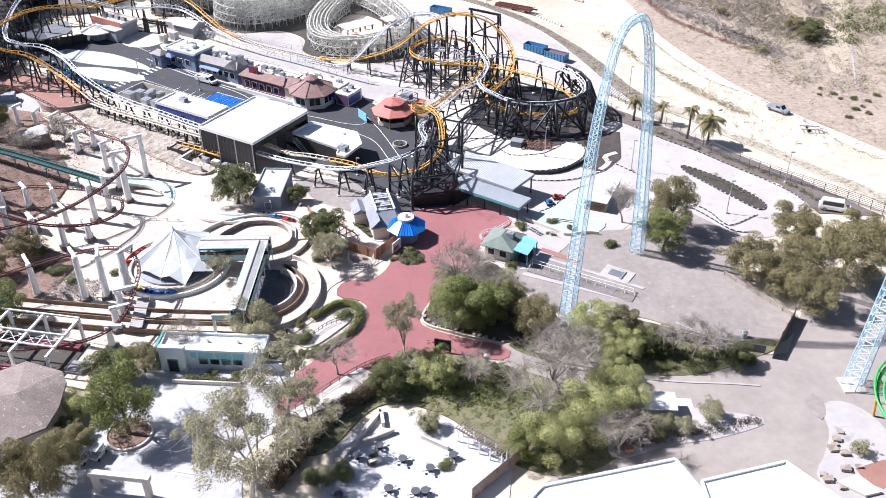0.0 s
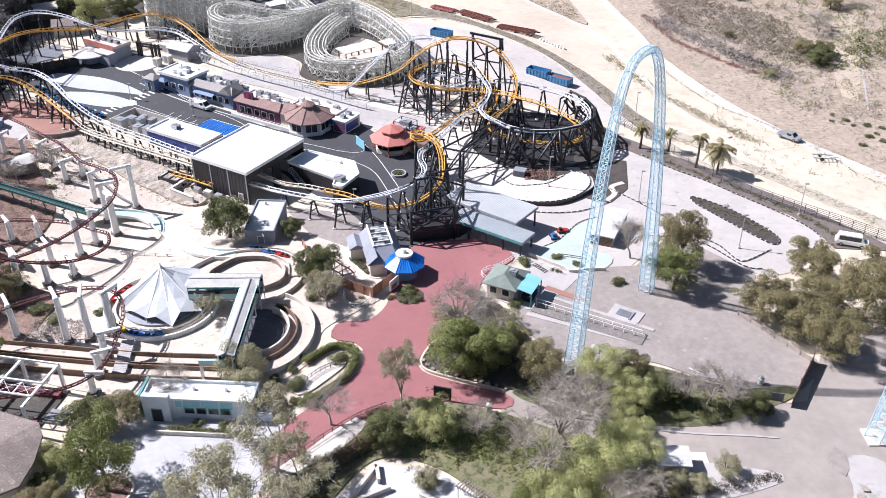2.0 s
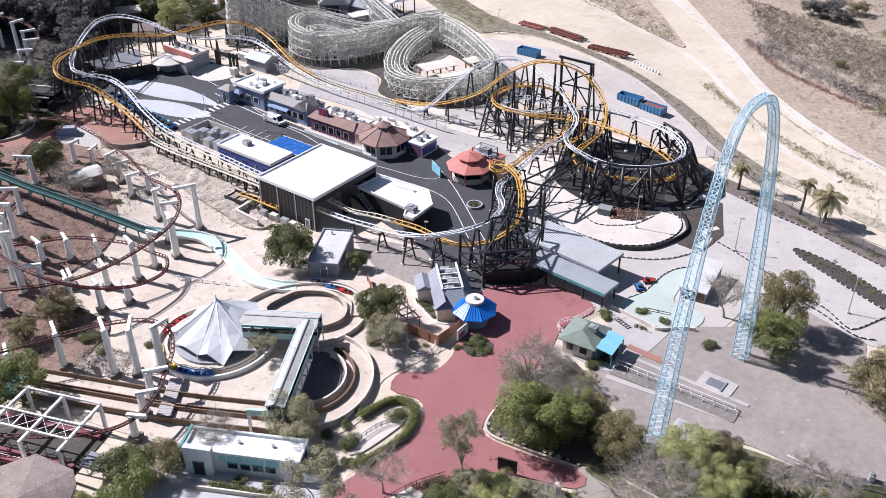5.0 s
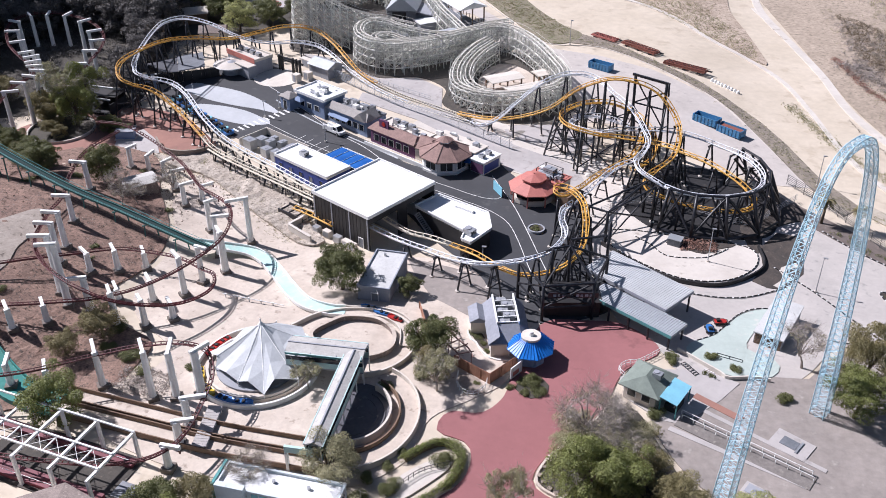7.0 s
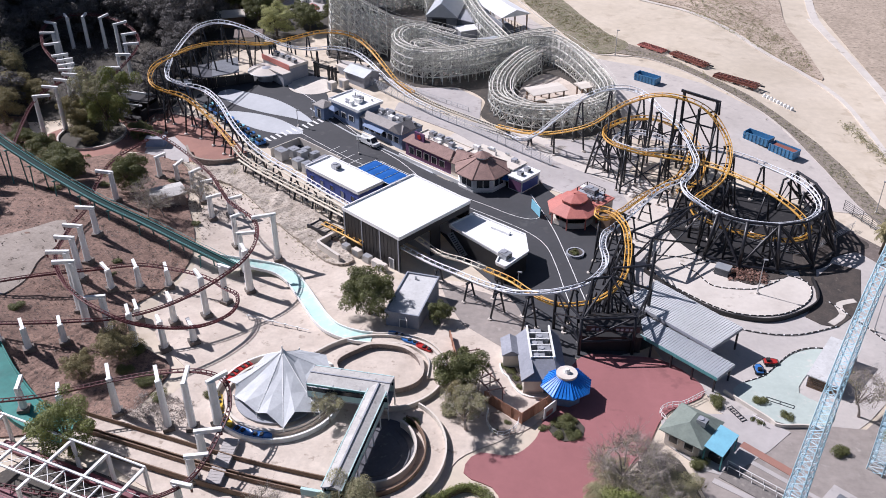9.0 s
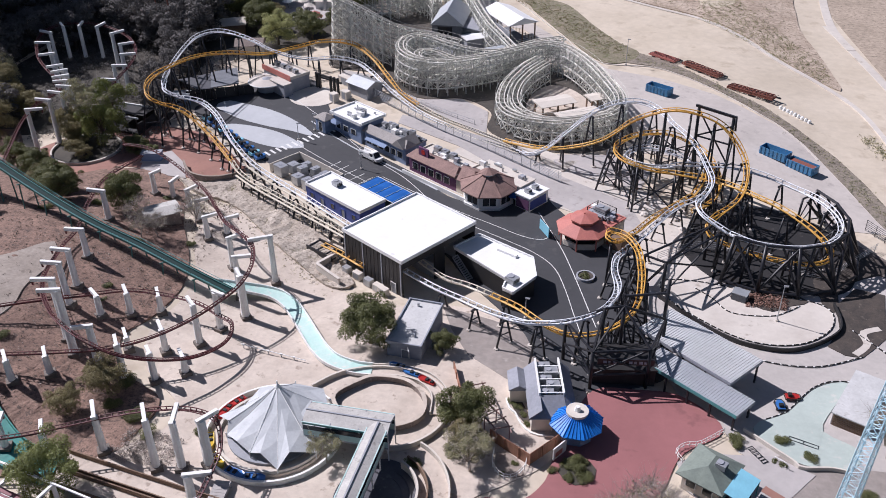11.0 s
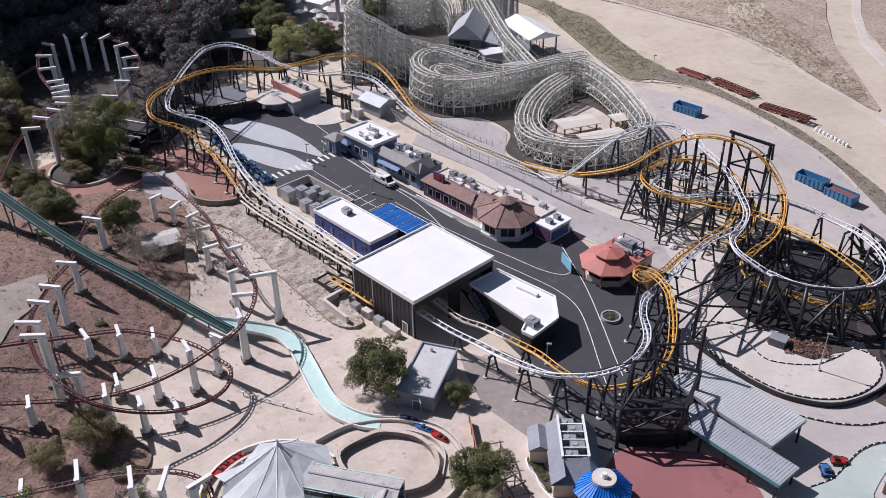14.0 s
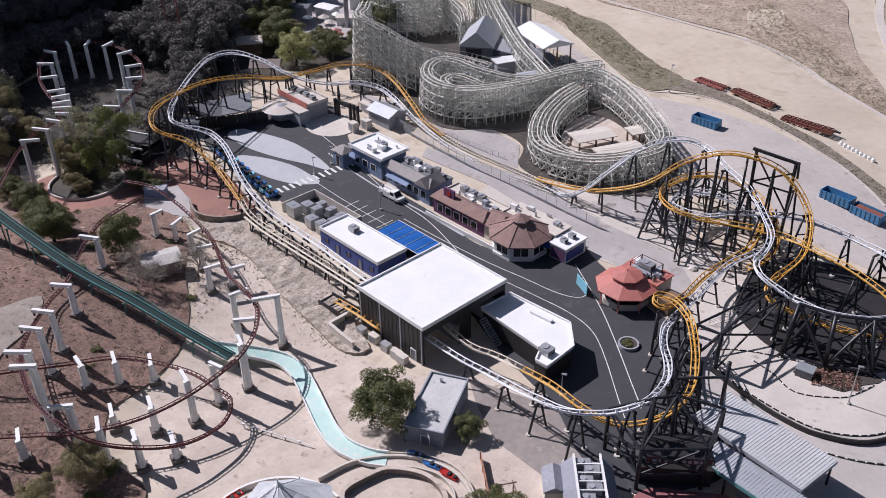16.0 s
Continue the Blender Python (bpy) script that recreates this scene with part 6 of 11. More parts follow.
pillar(-79.3, 116.2, 4.3, 112, 2.4)
pillar(-74.5, 117.8, 3.1, 124, 2.4)
RT = dict(gauge=0.6, rail=0.075, spine=0.26, tie=1.2, bank=6.0, drop=0.3, group="hanging coaster tracks")
RL = "burgundy hanging coaster track with small crossties"
coaster_track("hanging_track", RL, [(-98, 187, 5.6), (-100.5, 178, 5.2), (-99.5, 170, 4.4), (-97.2, 162.7, 3.6), (-96.2, 157, 3.8), (-94.4, 151.3, 4.4), (-92.2, 146, 5.2), (-89, 141.2, 6.0), (-85.2, 137.1, 6.9), (-81, 133.5, 7.5), (-75.8, 130.7, 7.5), (-70.4, 130, 6.2), (-65.8, 132.2, 4.1), (-61.6, 135.8, 2.5), (-59.3, 140.9, 1.6), (-60.4, 145.6, 1.2), (-63.6, 147.6, 0.9), (-67.9, 149.2, 1.4), (-73.6, 149.6, 1.8), (-79.3, 148.4, 2.6), (-85, 144, 3.8), (-92, 138.4, 5.2), (-104, 131, 5.4)], M_RED, **RT)
coaster_track("hanging_track", RL, [(-106, 193, 4.4), (-100, 192.5, 4.3), (-94, 190.6, 2.8), (-87.4, 186.6, 1.6), (-82, 181.6, 2.0), (-77.1, 175.6, 2.6), (-73.1, 170.7, 3.2), (-68.6, 166.8, 4.0), (-64.2, 162.6, 4.7), (-61.6, 157.1, 4.9), (-61.0, 151.2, 4.9), (-62.5, 145.6, 4.8), (-65.3, 140.3, 4.5), (-69.4, 136.3, 3.9), (-74.7, 133.4, 3.4), (-80.1, 131.2, 3.6), (-86, 128.9, 4.0), (-96, 126, 4.4), (-110, 122, 5)], M_RED, **RT)
coaster_track("hanging_track", RL, [(-104, 104, 4), (-90, 109.5, 3.9), (-80, 112.8, 3.9), (-74.5, 115, 4.0), (-69.9, 117.6, 4.2), (-65.1, 119.9, 4.7), (-60.2, 121.3, 5.5), (-55, 122.3, 5.8), (-50.9, 121.5, 5.6), (-48.9, 118.5, 4.4), (-48.6, 114.5, 3.4), (-48.7, 110, 2.7), (-49.6, 106.5, 2.4), (-52.5, 103.6, 2.2), (-58, 102, 2.0), (-66, 101.5, 1.8), (-76, 101.5, 1.8)], M_RED, **RT)

# far loop of the same coaster under the wooded slope
coaster_track("hanging_track", RL, [(-122.4, 212, 5.6), (-122.6, 217, 6.4), (-123.0, 222, 6.9), (-124, 227.5, 7.0), (-126, 233.5, 7.0), (-129.4, 239.4, 7.0), (-134.6, 245.2, 7.0), (-141.5, 250, 7.0), (-149.5, 253.0, 7.0), (-155.5, 252, 7.0), (-158.6, 248, 7.0), (-157.6, 241, 7.0), (-154, 234.4, 7.0), (-148.8, 227.6, 6.6), (-143, 222.2, 6.3), (-137.4, 217.8, 6.0), (-133.4, 213, 6.0), (-133, 208.5, 6.0), (-133.2, 203.6, 6.0), (-131.6, 197.5, 6.0), (-129.2, 191.4, 6.0), (-122, 176, 5.8)], M_RED, **RT)
for x, y, z, a in ((-155.2, 242.2, 7.7, 172), (-151.2, 235.4, 7.7, 198), (-145.8, 229.2, 7.5, 218), (-139.8, 223.4, 7.2, 222), (-137.0, 221.0, 7.1, 224), (-134.9, 218.3, 7.0, 222), (-132.9, 215.6, 6.9, 205), (-130.4, 212.6, 6.9, 190), (-130.2, 208.8, 6.9, 180), (-130.4, 204.6, 6.9, 184), (-132.0, 199.0, 6.9, 20),
                   (-154.4, 246.8, 7.8, 135), (-150.6, 248.2, 7.8, 105), (-145.6, 248.6, 7.8, 82), (-138.8, 244.6, 7.8, 55), (-132.4, 237.8, 7.8, 35), (-128.2, 231.4, 7.8, 22), (-126.2, 224.4, 7.8, 8), (-125.0, 217.4, 7.2, 5)):
    pillar(x, y, z - ground_z(x, y), a, 3.3, 0.95)

# white steel frame over the hanging coaster's boarding track
wf = thing("station_frame", "white steel portal frames over burgundy boarding decks", "coaster station", at=(-67.1, 104.5, ground_z(-67, 104)), rz=-11)
for i in range(5):
    x = -11.6 + 5.8 * i
    for y in (-4.4, 4.4):
        part("post", Geo().box(x - 0.2, x + 0.2, y - 0.2, y + 0.2, -0.3, 5.0), M_WHITE, wf)
    part("beam", Geo().box(x - 0.18, x + 0.18, -4.6, 4.6, 5.0, 5.35), M_WHITE, wf)
for y in (4.4, 0.2, -2.5):
    part("purlin", Geo().box(-12.0, 11.8, y - 0.12, y + 0.12, 5.35, 5.58), M_WHITE, wf)
for i in range(4):
    x = -11.6 + 5.8 * i
    part("rafter", Geo().beam((x + 2.9, 0.2, 5.2), (x + 2.9, -2.5, 5.2), 0.16), M_WHITE, wf)
    for a, b in (((x, 0.2), (x + 2.9, -2.5)), ((x + 5.8, 0.2), (x + 2.9, -2.5)), ((x, -2.5), (x + 2.9, 0.2)), ((x + 5.8, -2.5), (x + 2.9, 0.2))):
        part("cross_brace", Geo().beam((*a, 5.15), (*b, 5.15), 0.06), M_WHITE, wf)
    part("service_pipe", Geo().tube([(x + 0.3, -0.9, 4.7), (x + 5.5, -0.9, 4.7)], 0.07, 5), M_STEEL, wf)
    part("vehicle_truss", Geo().beam((x + 1.0, -1.5, 4.2), (x + 5.0, -1.3, 4.2), 0.24, 0.3), M_RED, wf)
part("station_floor", Geo().box(-13, 12.0, -4.9, 4.9, -0.25, 0.16), M_YARD, wf, "dark station floor")
for y0, y1 in ((2.8, 4.1), (-4.2, -2.3)):
    deck = part("boarding_deck", Geo().box(-12.4, 11.4, y0, y1, -0.2, 0.75), M_BURG, wf, "burgundy boarding deck")
    part("deck_line", Geo().box(-12.2, 11.2, (y0 + y1) / 2 - 0.08, (y0 + y1) / 2 + 0.08, 0.752, 0.8), M_RED, deck)
    part("deck_rail", Geo().tube([(-12.4, y0, 1.75), (11.4, y0, 1.75)], 0.04, 5), M_WHITE, deck)
part("end_ramp", Geo().box(11.8, 14.6, -2.0, 0.6, -0.2, 0.4), M_DOOR, wf, "dark steel ramp")

# ---- flume ride ----
def channel(name, label, points, mat, width=2.6, wall=0.55, mat_wall=None, posts=0.0, category="flume channel"):
    """A boat channel: floor and two side walls, swept along its line."""
    p = curve(points, 1.0)
    root = thing(name, label, category, "flume channels", at=tuple(p[len(p) // 2]))
    w = width / 2
    part("trough", Geo().ring(p, [(-w, -0.15), (w, -0.15), (w, 0.02), (-w, 0.02)][::-1]), mat, root, world=True)
    for s in (-1, 1):
        a, b = sorted((s * w, s * (w + 0.16)))
        part("side_wall", Geo().ring(p, [(a, -0.15), (b, -0.15), (b, wall), (a, wall)][::-1]), mat_wall or mat, root, world=True)
    if posts:
        for q in p[2::max(1, int(posts))]:
            gz = ground_z(q[0], q[1])
            if q[2] - 0.15 - gz > 0.5:
                t = Geo()
                for s in (-1, 1):
                    t.beam((q[0] + s * 0.7, q[1] + s * 0.7, q[2] - 0.15), (q[0] + s * 0.9, q[1] + s * 0.9, gz - 0.2), 0.18)
                t.beam((q[0] - 1.0, q[1] - 1.0, q[2] - 0.25), (q[0] + 1.0, q[1] + 1.0, q[2] - 0.25), 0.2)
                part("trestle", t, M_TEALL if mat is M_TEAL else M_TEALT, root, world=True)
    return root


LIFT = [(-140, 180.5, 14.0), (-117, 172, 7.8), (-98, 165, 4.3), (-85, 161.8, 1.9), (-74, 158.6, 0.1), (-66.5, 156.8, -1.4)]
lf = channel("flume_lift", "long dark teal flume lift descending on trestles", LIFT, M_TEAL, 1.15, 0.3, mat_wall=M_TEALL, posts=7)
for d in (-1.1, 1.1):
    part("catwalk_rail", Geo().tube(curve([(x + 0.3 * d, y + 0.8 * d, z + 0.8) for x, y, z in LIFT], 2.0), 0.05, 4), M_TEALT, lf, world=True)
part("catwalk", Geo().ring(curve([(x + 0.35, y + 0.95, z - 0.1) for x, y, z in LIFT], 2.0), [(-0.2, 0), (0.2, 0), (0.2, 0.1), (-0.2, 0.1)][::-1]), M_TEAL, lf, world=True)
channel("flume_channel", "pale aqua flume chute with worn paint", [(x, y, ground_z(x, y) + k) for x, y, k in ((-69.5, 158.0, 2.4), (-64, 160.4, 1.2), (-60, 160.6, 0.8), (-56.6, 158.6, 0.7), (-53.4, 155, 0.6), (-50, 150.6, 0.5), (-46.8, 146.6, 0.5), (-43.8, 144.0, 0.5), (-40, 142.8, 0.5), (-37.2, 142.9, 0.5))], M_AQUA, 2.4, 0.4, M_WHITE)
channel("flume_channel", "cream concrete flume channel round the pool", [(x, y, ground_z(x, y) + 0.4) for x, y in ((-37.2, 142.9), (-33, 143.6), (-29, 142.8), (-26.2, 140.0), (-25.4, 136))], M_SLAB, 2.2, 0.4, M_CREAM)
channel("flume_channel", "teal double flume drop on the slope", [(-102, 130.5, 6.5), (-92, 124.8, 2.8), (-85, 119.6, 0.6), (-78, 115.6, -0.8), (-71, 114.4, -1.2)], M_TEALB, 4.4, 0.7, posts=6)
for off in (0.2, -2.7):
    channel("flume_channel", "brown timber-sided flume channel", [(-71, 116.4 + off, -1.3), (-60, 114.9 + off, -1.35), (-47, 113.2 + off, -1.4), (-38, 112.6 + off, -1.4), (-30.5, 112.3 + off, -1.4)], M_SLAB, 2.2, 0.75, M_BROWN)

# oval pool
POOL = [(-40.6, 136.0), (-38.4, 139.4), (-36, 141.2), (-31.4, 141.2), (-28.2, 138.6), (-27.6, 134.6), (-30.4, 132), (-34.6, 131.6), (-38.6, 133)]
sheet("pool_floor", POOL, M_SLAB, 0.17, "drained cream concrete pool floor", "pool floor")
rim = curve(POOL, 0.8, True)
pool = thing("pool_wall", "curved brown pool wall around the drained basin", "pool wall", at=(-34, 136, ground_z(-34, 136)))
path = [(x, y, ground_z(x, y)) for x, y in rim]
part("coping", Geo().ring(path, [(-0.2, 0), (0.2, 0), (0.2, 1.1), (-0.2, 1.1)][::-1]), M_ROOFT, pool, world=True)
part("coping_top", Geo().ring([(x, y, z + 1.1) for x, y, z in path], [(-0.3, 0), (0.3, 0), (0.3, 0.1), (-0.3, 0.1)][::-1]), M_SLAB, pool, world=True)
outer = curve([(-44.5, 137.5), (-41, 141.6), (-35, 144), (-28.6, 143), (-24.6, 138.6), (-24.8, 133), (-28.8, 128.6), (-34.6, 128.2)], 0.8)
part("outer_wall", Geo().ring([(x, y, ground_z(x, y)) for x, y in outer], [(-0.15, 0), (0.15, 0), (0.15, 0.9), (-0.15, 0.9)][::-1]), M_CREAM, pool, world=True)

# dark spiral basin with stepped terraces
bz = ground_z(-27.5, 119.5)
bs = thing("spiral_basin", "dark drained spiral basin with cream curved terraces", "basin", at=(-27.5, 119.5, bz))


def arc(cx, cy, r, a0, a1, z, sq=1.15):
    return [(cx + r * math.cos(t), cy + r * sq * math.sin(t), z) for t in np.radians(np.arange(a0, a1 + 1, 6))]


BX, BY = -29.6, 119.8
# floor and inner rings take the basin's shade as colour
part("basin_floor", Geo().prism([(x, y) for x, y, _ in arc(BX, BY, 5.2, 0, 354, 0, 1.3)], bz - 0.4, bz + 0.24), M_BASIN, bs, "basin floor with shade in its dark tone", world=True)
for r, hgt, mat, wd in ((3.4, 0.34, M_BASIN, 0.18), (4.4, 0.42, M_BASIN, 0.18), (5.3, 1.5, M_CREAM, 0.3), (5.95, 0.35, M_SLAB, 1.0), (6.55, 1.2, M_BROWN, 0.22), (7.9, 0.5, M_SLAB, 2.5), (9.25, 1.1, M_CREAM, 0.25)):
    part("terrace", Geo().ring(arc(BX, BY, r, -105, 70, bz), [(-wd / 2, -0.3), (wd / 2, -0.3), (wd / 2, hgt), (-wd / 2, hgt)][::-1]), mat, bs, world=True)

# round boarding station with the pointed tent
tz = ground_z(-46.5, 127)
tn = thing("tent_station", "round boarding platform under a pointed grey canvas tent", "boarding station", at=(-46.2, 127.6, tz))
part("platform", Geo().cone(32, 6.2, 6.2, -0.2, 0.9), M_GREYW, tn)
part("turntable", Geo().cone(32, 7.9, 7.9, -0.2, 0.55), M_SLAB, tn)
part("channel_rim", Geo().ring([(7.5 * math.cos(t), 7.5 * math.sin(t), 0) for t in np.linspace(0, 2 * math.pi, 49)], [(-0.2, -0.3), (0.2, -0.3), (0.2, 1.0), (-0.2, 1.0)][::-1]), M_CREAM, tn)
part("outer_rim", Geo().ring([(9.2 * math.cos(t), 9.2 * math.sin(t), 0) for t in np.linspace(0, 2 * math.pi, 49)], [(-0.15, -0.3), (0.15, -0.3), (0.15, 0.9), (-0.15, 0.9)][::-1]), M_WHITE, tn)
cv = Geo()
# ridges run from an off-centre apex to low corners, with a raised hem between them
APEX = (-0.6, 3.9, 5.3)
TIPS = [(-5.6, -2.6, 1.4), (-3.2, -4.4, 2.3), (-1.0, -5.4, 1.7), (0.6, -5.6, 2.2), (3.4, -6.9, 1.2), (4.4, -4.9, 2.6), (7.2, -3.2, 1.5), (5.6, 0.6, 2.9), (6.2, 4.6, 2.5), (4.3, 8.0, 2.2), (0.4, 7.3, 3.0), (-4.6, 6.4, 2.0), (-4.8, 2.0, 2.7), (-8.0, 0.2, 1.6), (-5.8, -1.2, 2.4)]
for k, q in enumerate(TIPS):
    for u in (1.0, 0.66, 0.33):
        sag = 0.55 * math.sin(math.pi * u) * (1.0 if k % 2 else 0.35)
        cv.v.append((APEX[0] + (q[0] - APEX[0]) * u, APEX[1] + (q[1] - APEX[1]) * u, APEX[2] + (q[2] - APEX[2]) * u - sag))
cv.v.append(APEX)
NT = len(TIPS)
for k in range(NT):
    a, b = 3 * k, 3 * ((k + 1) % NT)
    cv.f += [(a, b, b + 1, a + 1), (a + 1, b + 1, b + 2, a + 2), (a + 2, b + 2, 3 * NT)]
cvo = part("canvas", cv, M_TENT, tn, "grey tensioned canvas")
solidify = cvo.modifiers.new("cloth", "SOLIDIFY")
solidify.thickness = 0.06
part("mast", Geo().tube([(APEX[0], APEX[1], 0.9), (APEX[0], APEX[1], 6.2)], 0.1, 6), M_WHITE, tn)
part("apex_cap", Geo().cone(10, 0.55, 0.1, 5.0, 5.6, APEX[0], APEX[1]), M_WHITE, tn)
for k in range(0, NT, 2):
    q = TIPS[k]
    part("tent_pole", Geo().tube([(q[0], q[1], 0.3), (q[0] * 1.02, q[1] * 1.02, q[2] + 0.3)], 0.08, 6), M_WHITE, tn)
    part("seam", Geo().tube([cv.v[3 * k], cv.v[3 * k + 1], cv.v[3 * k + 2], APEX], 0.06, 4), M_WHITE, tn)


def flume_boat(x, y, z, turn, mat, label):
    root = thing("flume_boat", label, "flume boat", "flume boats", at=(x, y, z), rz=turn)
    g = Geo()
    n = 12
    outl = [(-1.25, -0.46), (0.9, -0.5), (1.42, -0.26), (1.5, 0.0), (1.42, 0.26), (0.9, 0.5), (-1.25, 0.46)]
    g.prism(outl, 0.05, 0.5)
    part("hull", g, mat, root)
    part("seat", Geo().box(-1.0, -0.6, -0.32, 0.32, 0.5, 0.72).box(-0.1, 0.3, -0.32, 0.32, 0.5, 0.72), M_RUBBER, root)
    part("gunwale", Geo().tube([(u * 1.0, v * 1.0, 0.56) for u, v in outl], 0.08, 5, True), mat, root)


for t, mt, lb in ((150, M_CARR, "glossy red flume boat at the round platform"), (165, M_CARR, "glossy red flume boat at the round platform"), (205, M_CARY, "yellow flume boat at the round platform"), (232, M_CARY, "yellow flume boat at the round platform"), (256, M_CARB, "blue flume boat at the round platform"), (275, M_CARB, "blue flume boat at the round platform")):
    flume_boat(-46.2 + 8.4 * math.cos(radians(t)), 127.6 + 8.4 * math.sin(radians(t)), tz + 0.35, t + 90, mt, lb)
flume_boat(-33.6, 144.6, ground_z(-33, 144) + 0.15, 170, M_CARB, "blue flume boat parked by the shed")
flume_boat(-31.2, 143.6, ground_z(-31, 143) + 0.15, 165, M_CARB, "blue flume boat parked by the shed")
flume_boat(-28.6, 142.4, ground_z(-29, 142) + 0.15, 160, M_CARR, "red flume boat parked by the shed")

bm_ = thing("barrier_boom", "long white jointed boom lying over the concrete yard", "boom", at=(-53.2, 143.8, ground_z(-53, 144)), rz=-7.6)
part("tube", Geo().tube([(-5.7, 0, 0.75), (5.7, 0, 0.75)], 0.07, 6), M_WHITE, bm_)
for x in (-5.2, -3.0, -0.8, 1.4, 3.6):
    part("collar", Geo().box(x - 0.16, x + 0.16, -0.13, 0.13, 0.62, 0.88), M_WHITE, bm_)
    part("prop", Geo().box(x - 0.05, x + 0.05, -0.05, 0.05, -0.1, 0.62), M_GREYW, bm_)

# covered walkway bridge with a long pale roof
wz = ground_z(-32, 122)
wk = thing("covered_walkway", "long raised walkway with pale metal roof and teal trim", "covered walkway", at=(-33.0, 122.0, wz), rz=0)


def long_roof(p, q, w, z, leg):
    p, q = Vector((p[0] + 33.0, p[1] - 122.0, z)), Vector((q[0] + 33.0, q[1] - 122.0, z))
    t = (q - p).normalized()
    s = Vector((t.y, -t.x, 0))
    g = Geo()
    dz = Vector((0, 0, 0.45))
    for sd in (-1, 1):
        a, b, c, d = p + s * sd * w / 2, q + s * sd * w / 2, q + dz, p + dz
        lo = Vector((0, 0, -0.12))
        g.add([a, b, c, d, a + lo, b + lo, c + lo, d + lo], [(0, 1, 2, 3), (7, 6, 5, 4), (0, 4, 5, 1), (1, 5, 6, 2), (2, 6, 7, 3), (3, 7, 4, 0)])
    part("roof", g, M_ROOFWK, wk)
    part("ridge_cap", Geo().beam(p + dz * 1.1, q + dz * 1.1, 0.22, 0.1), M_GREYW, wk)
    n = max(2, int((q - p).length / 3))
    for i in range(n + 1):
        m = p.lerp(q, i / n)
        part("roof_rib", Geo().beam(m - s * w / 2 + Vector((0, 0, 0.04)), m + s * w / 2 + Vector((0, 0, 0.04)), 0.1, 0.1), M_GREYW, wk)
        for sd in (-1, 1):
            f = m + s * sd * (w / 2 - 0.25)
            part("post", Geo().beam((f.x, f.y, -0.3), (f.x, f.y, z), 0.16), M_WHITE, wk)
    for sd in (-1, 1):
        part("deck_wall", Geo().beam(p + s * sd * (w / 2 - 0.2) - Vector((0, 0, 2.0)), q + s * sd * (w / 2 - 0.2) - Vector((0, 0, 2.0)), 0.1, 1.0), M_PALET, wk)
    for sd in (-1, 1):
        e = s * sd * (w / 2 - 0.16)
        part("window_band", Geo().beam(p + e - Vector((0, 0, 1.1)), q + e - Vector((0, 0, 1.1)), 0.06, 0.7), M_GLASS, wk)
        part("trim_board", Geo().beam(p + e - Vector((0, 0, 0.32)), q + e - Vector((0, 0, 0.32)), 0.14, 0.34), M_TEALT, wk)
        part("gutter", Geo().beam(p + s * sd * (w / 2 + 0.05), q + s * sd * (w / 2 + 0.05), 0.14, 0.12), M_PALET, wk)
    part("deck", Geo().beam(p - Vector((0, 0, 2.6)), q - Vector((0, 0, 2.6)), w - 0.3, 0.25, (0, 0, 1)), M_GREYW, wk)


long_roof((-31.2, 127.6), (-31.5, 108.6), 2.5, 5.1, 3)
long_roof((-41.2, 127.9), (-29.7, 128.0), 3.8, 5.0, 3)
part("gate_lintel", Geo().box(-2.4, 1.4, -13.6, -13.2, 3.4, 4.4), M_PALET, wk, "pale aqua gateway sign beam")
for x in (-2.2, 1.2):
    part("gate_post", Geo().box(x - 0.2, x + 0.2, -13.6, -13.2, -0.4, 3.4), M_WHITE, wk)

# pale teal building by the courtyard
pt_ = thing("restroom_building", "low bluish-white stucco building with flat white roof", "building", at=(-34.0, 102.9, ground_z(-33, 103)), rz=-4)
wall_ring(pt_, -7.8, 7.8, -2.0, 2.0, 3.4, M_STUCW, z0=-0.4)
part("roof", Geo().box(-7.6, 7.6, -1.8, 1.8, 3.1, 3.3), M_ROOFW, pt_)
for q in ((-7.9, 7.9, -2.1, -1.8), (-7.9, 7.9, 1.8, 2.1), (-7.9, -7.6, -1.8, 1.8), (7.6, 7.9, -1.8, 1.8)):
    part("parapet", Geo().box(*q, 3.4, 3.75), M_STUCW, pt_)
for i in range(4):
    opening(pt_, "window", -1.2 + 1.7 * i, -2.0, 1.1, 1.2, 0.9, "s", M_GLASS, M_TEALT)
part("entry_tower", Geo().box(-7.4, -3.6, -2.8, -2.0, -0.3, 4.6), M_STUCW, pt_)
opening(pt_, "doorway", -5.5, -2.8, 0.0, 1.4, 2.3, "s", M_DARKIN, M_TEALT)
part("side_wall", Geo().box(7.8, 10.4, -2.0, -1.7, -0.3, 1.6), M_STUCW, pt_, "low white garden wall")
for x0, x1 in ((-3.0, -2.1), (-1.9, 0.5), (0.7, 3.1), (3.3, 5.0)):
    part("wall_panel", Geo().box(x0, x1, -2.07, -2.0, 2.25, 3.3), M_AQUAP, pt_, "faded turquoise wall panel")
part("end_recess", Geo().box(7.8, 7.86, -1.3, 1.2, 0.2, 2.9), M_DARKIN, pt_, "dark recessed end opening")
part("teal_end", Geo().box(-8.3, -7.92, -2.1, 2.1, -0.3, 3.9), M_TEALT, pt_, "teal painted end wall")
part("planter_wall", Geo().box(-5.0, 5.0, -5.4, -5.15, -0.3, 0.75), M_CREAM, pt_)
for x in (-4.5, -1.0, 3.6):
    part("roof_vent", Geo().cone(10, 0.22, 0.22, 3.3, 3.75, x, 0.4), M_HVAC, pt_)


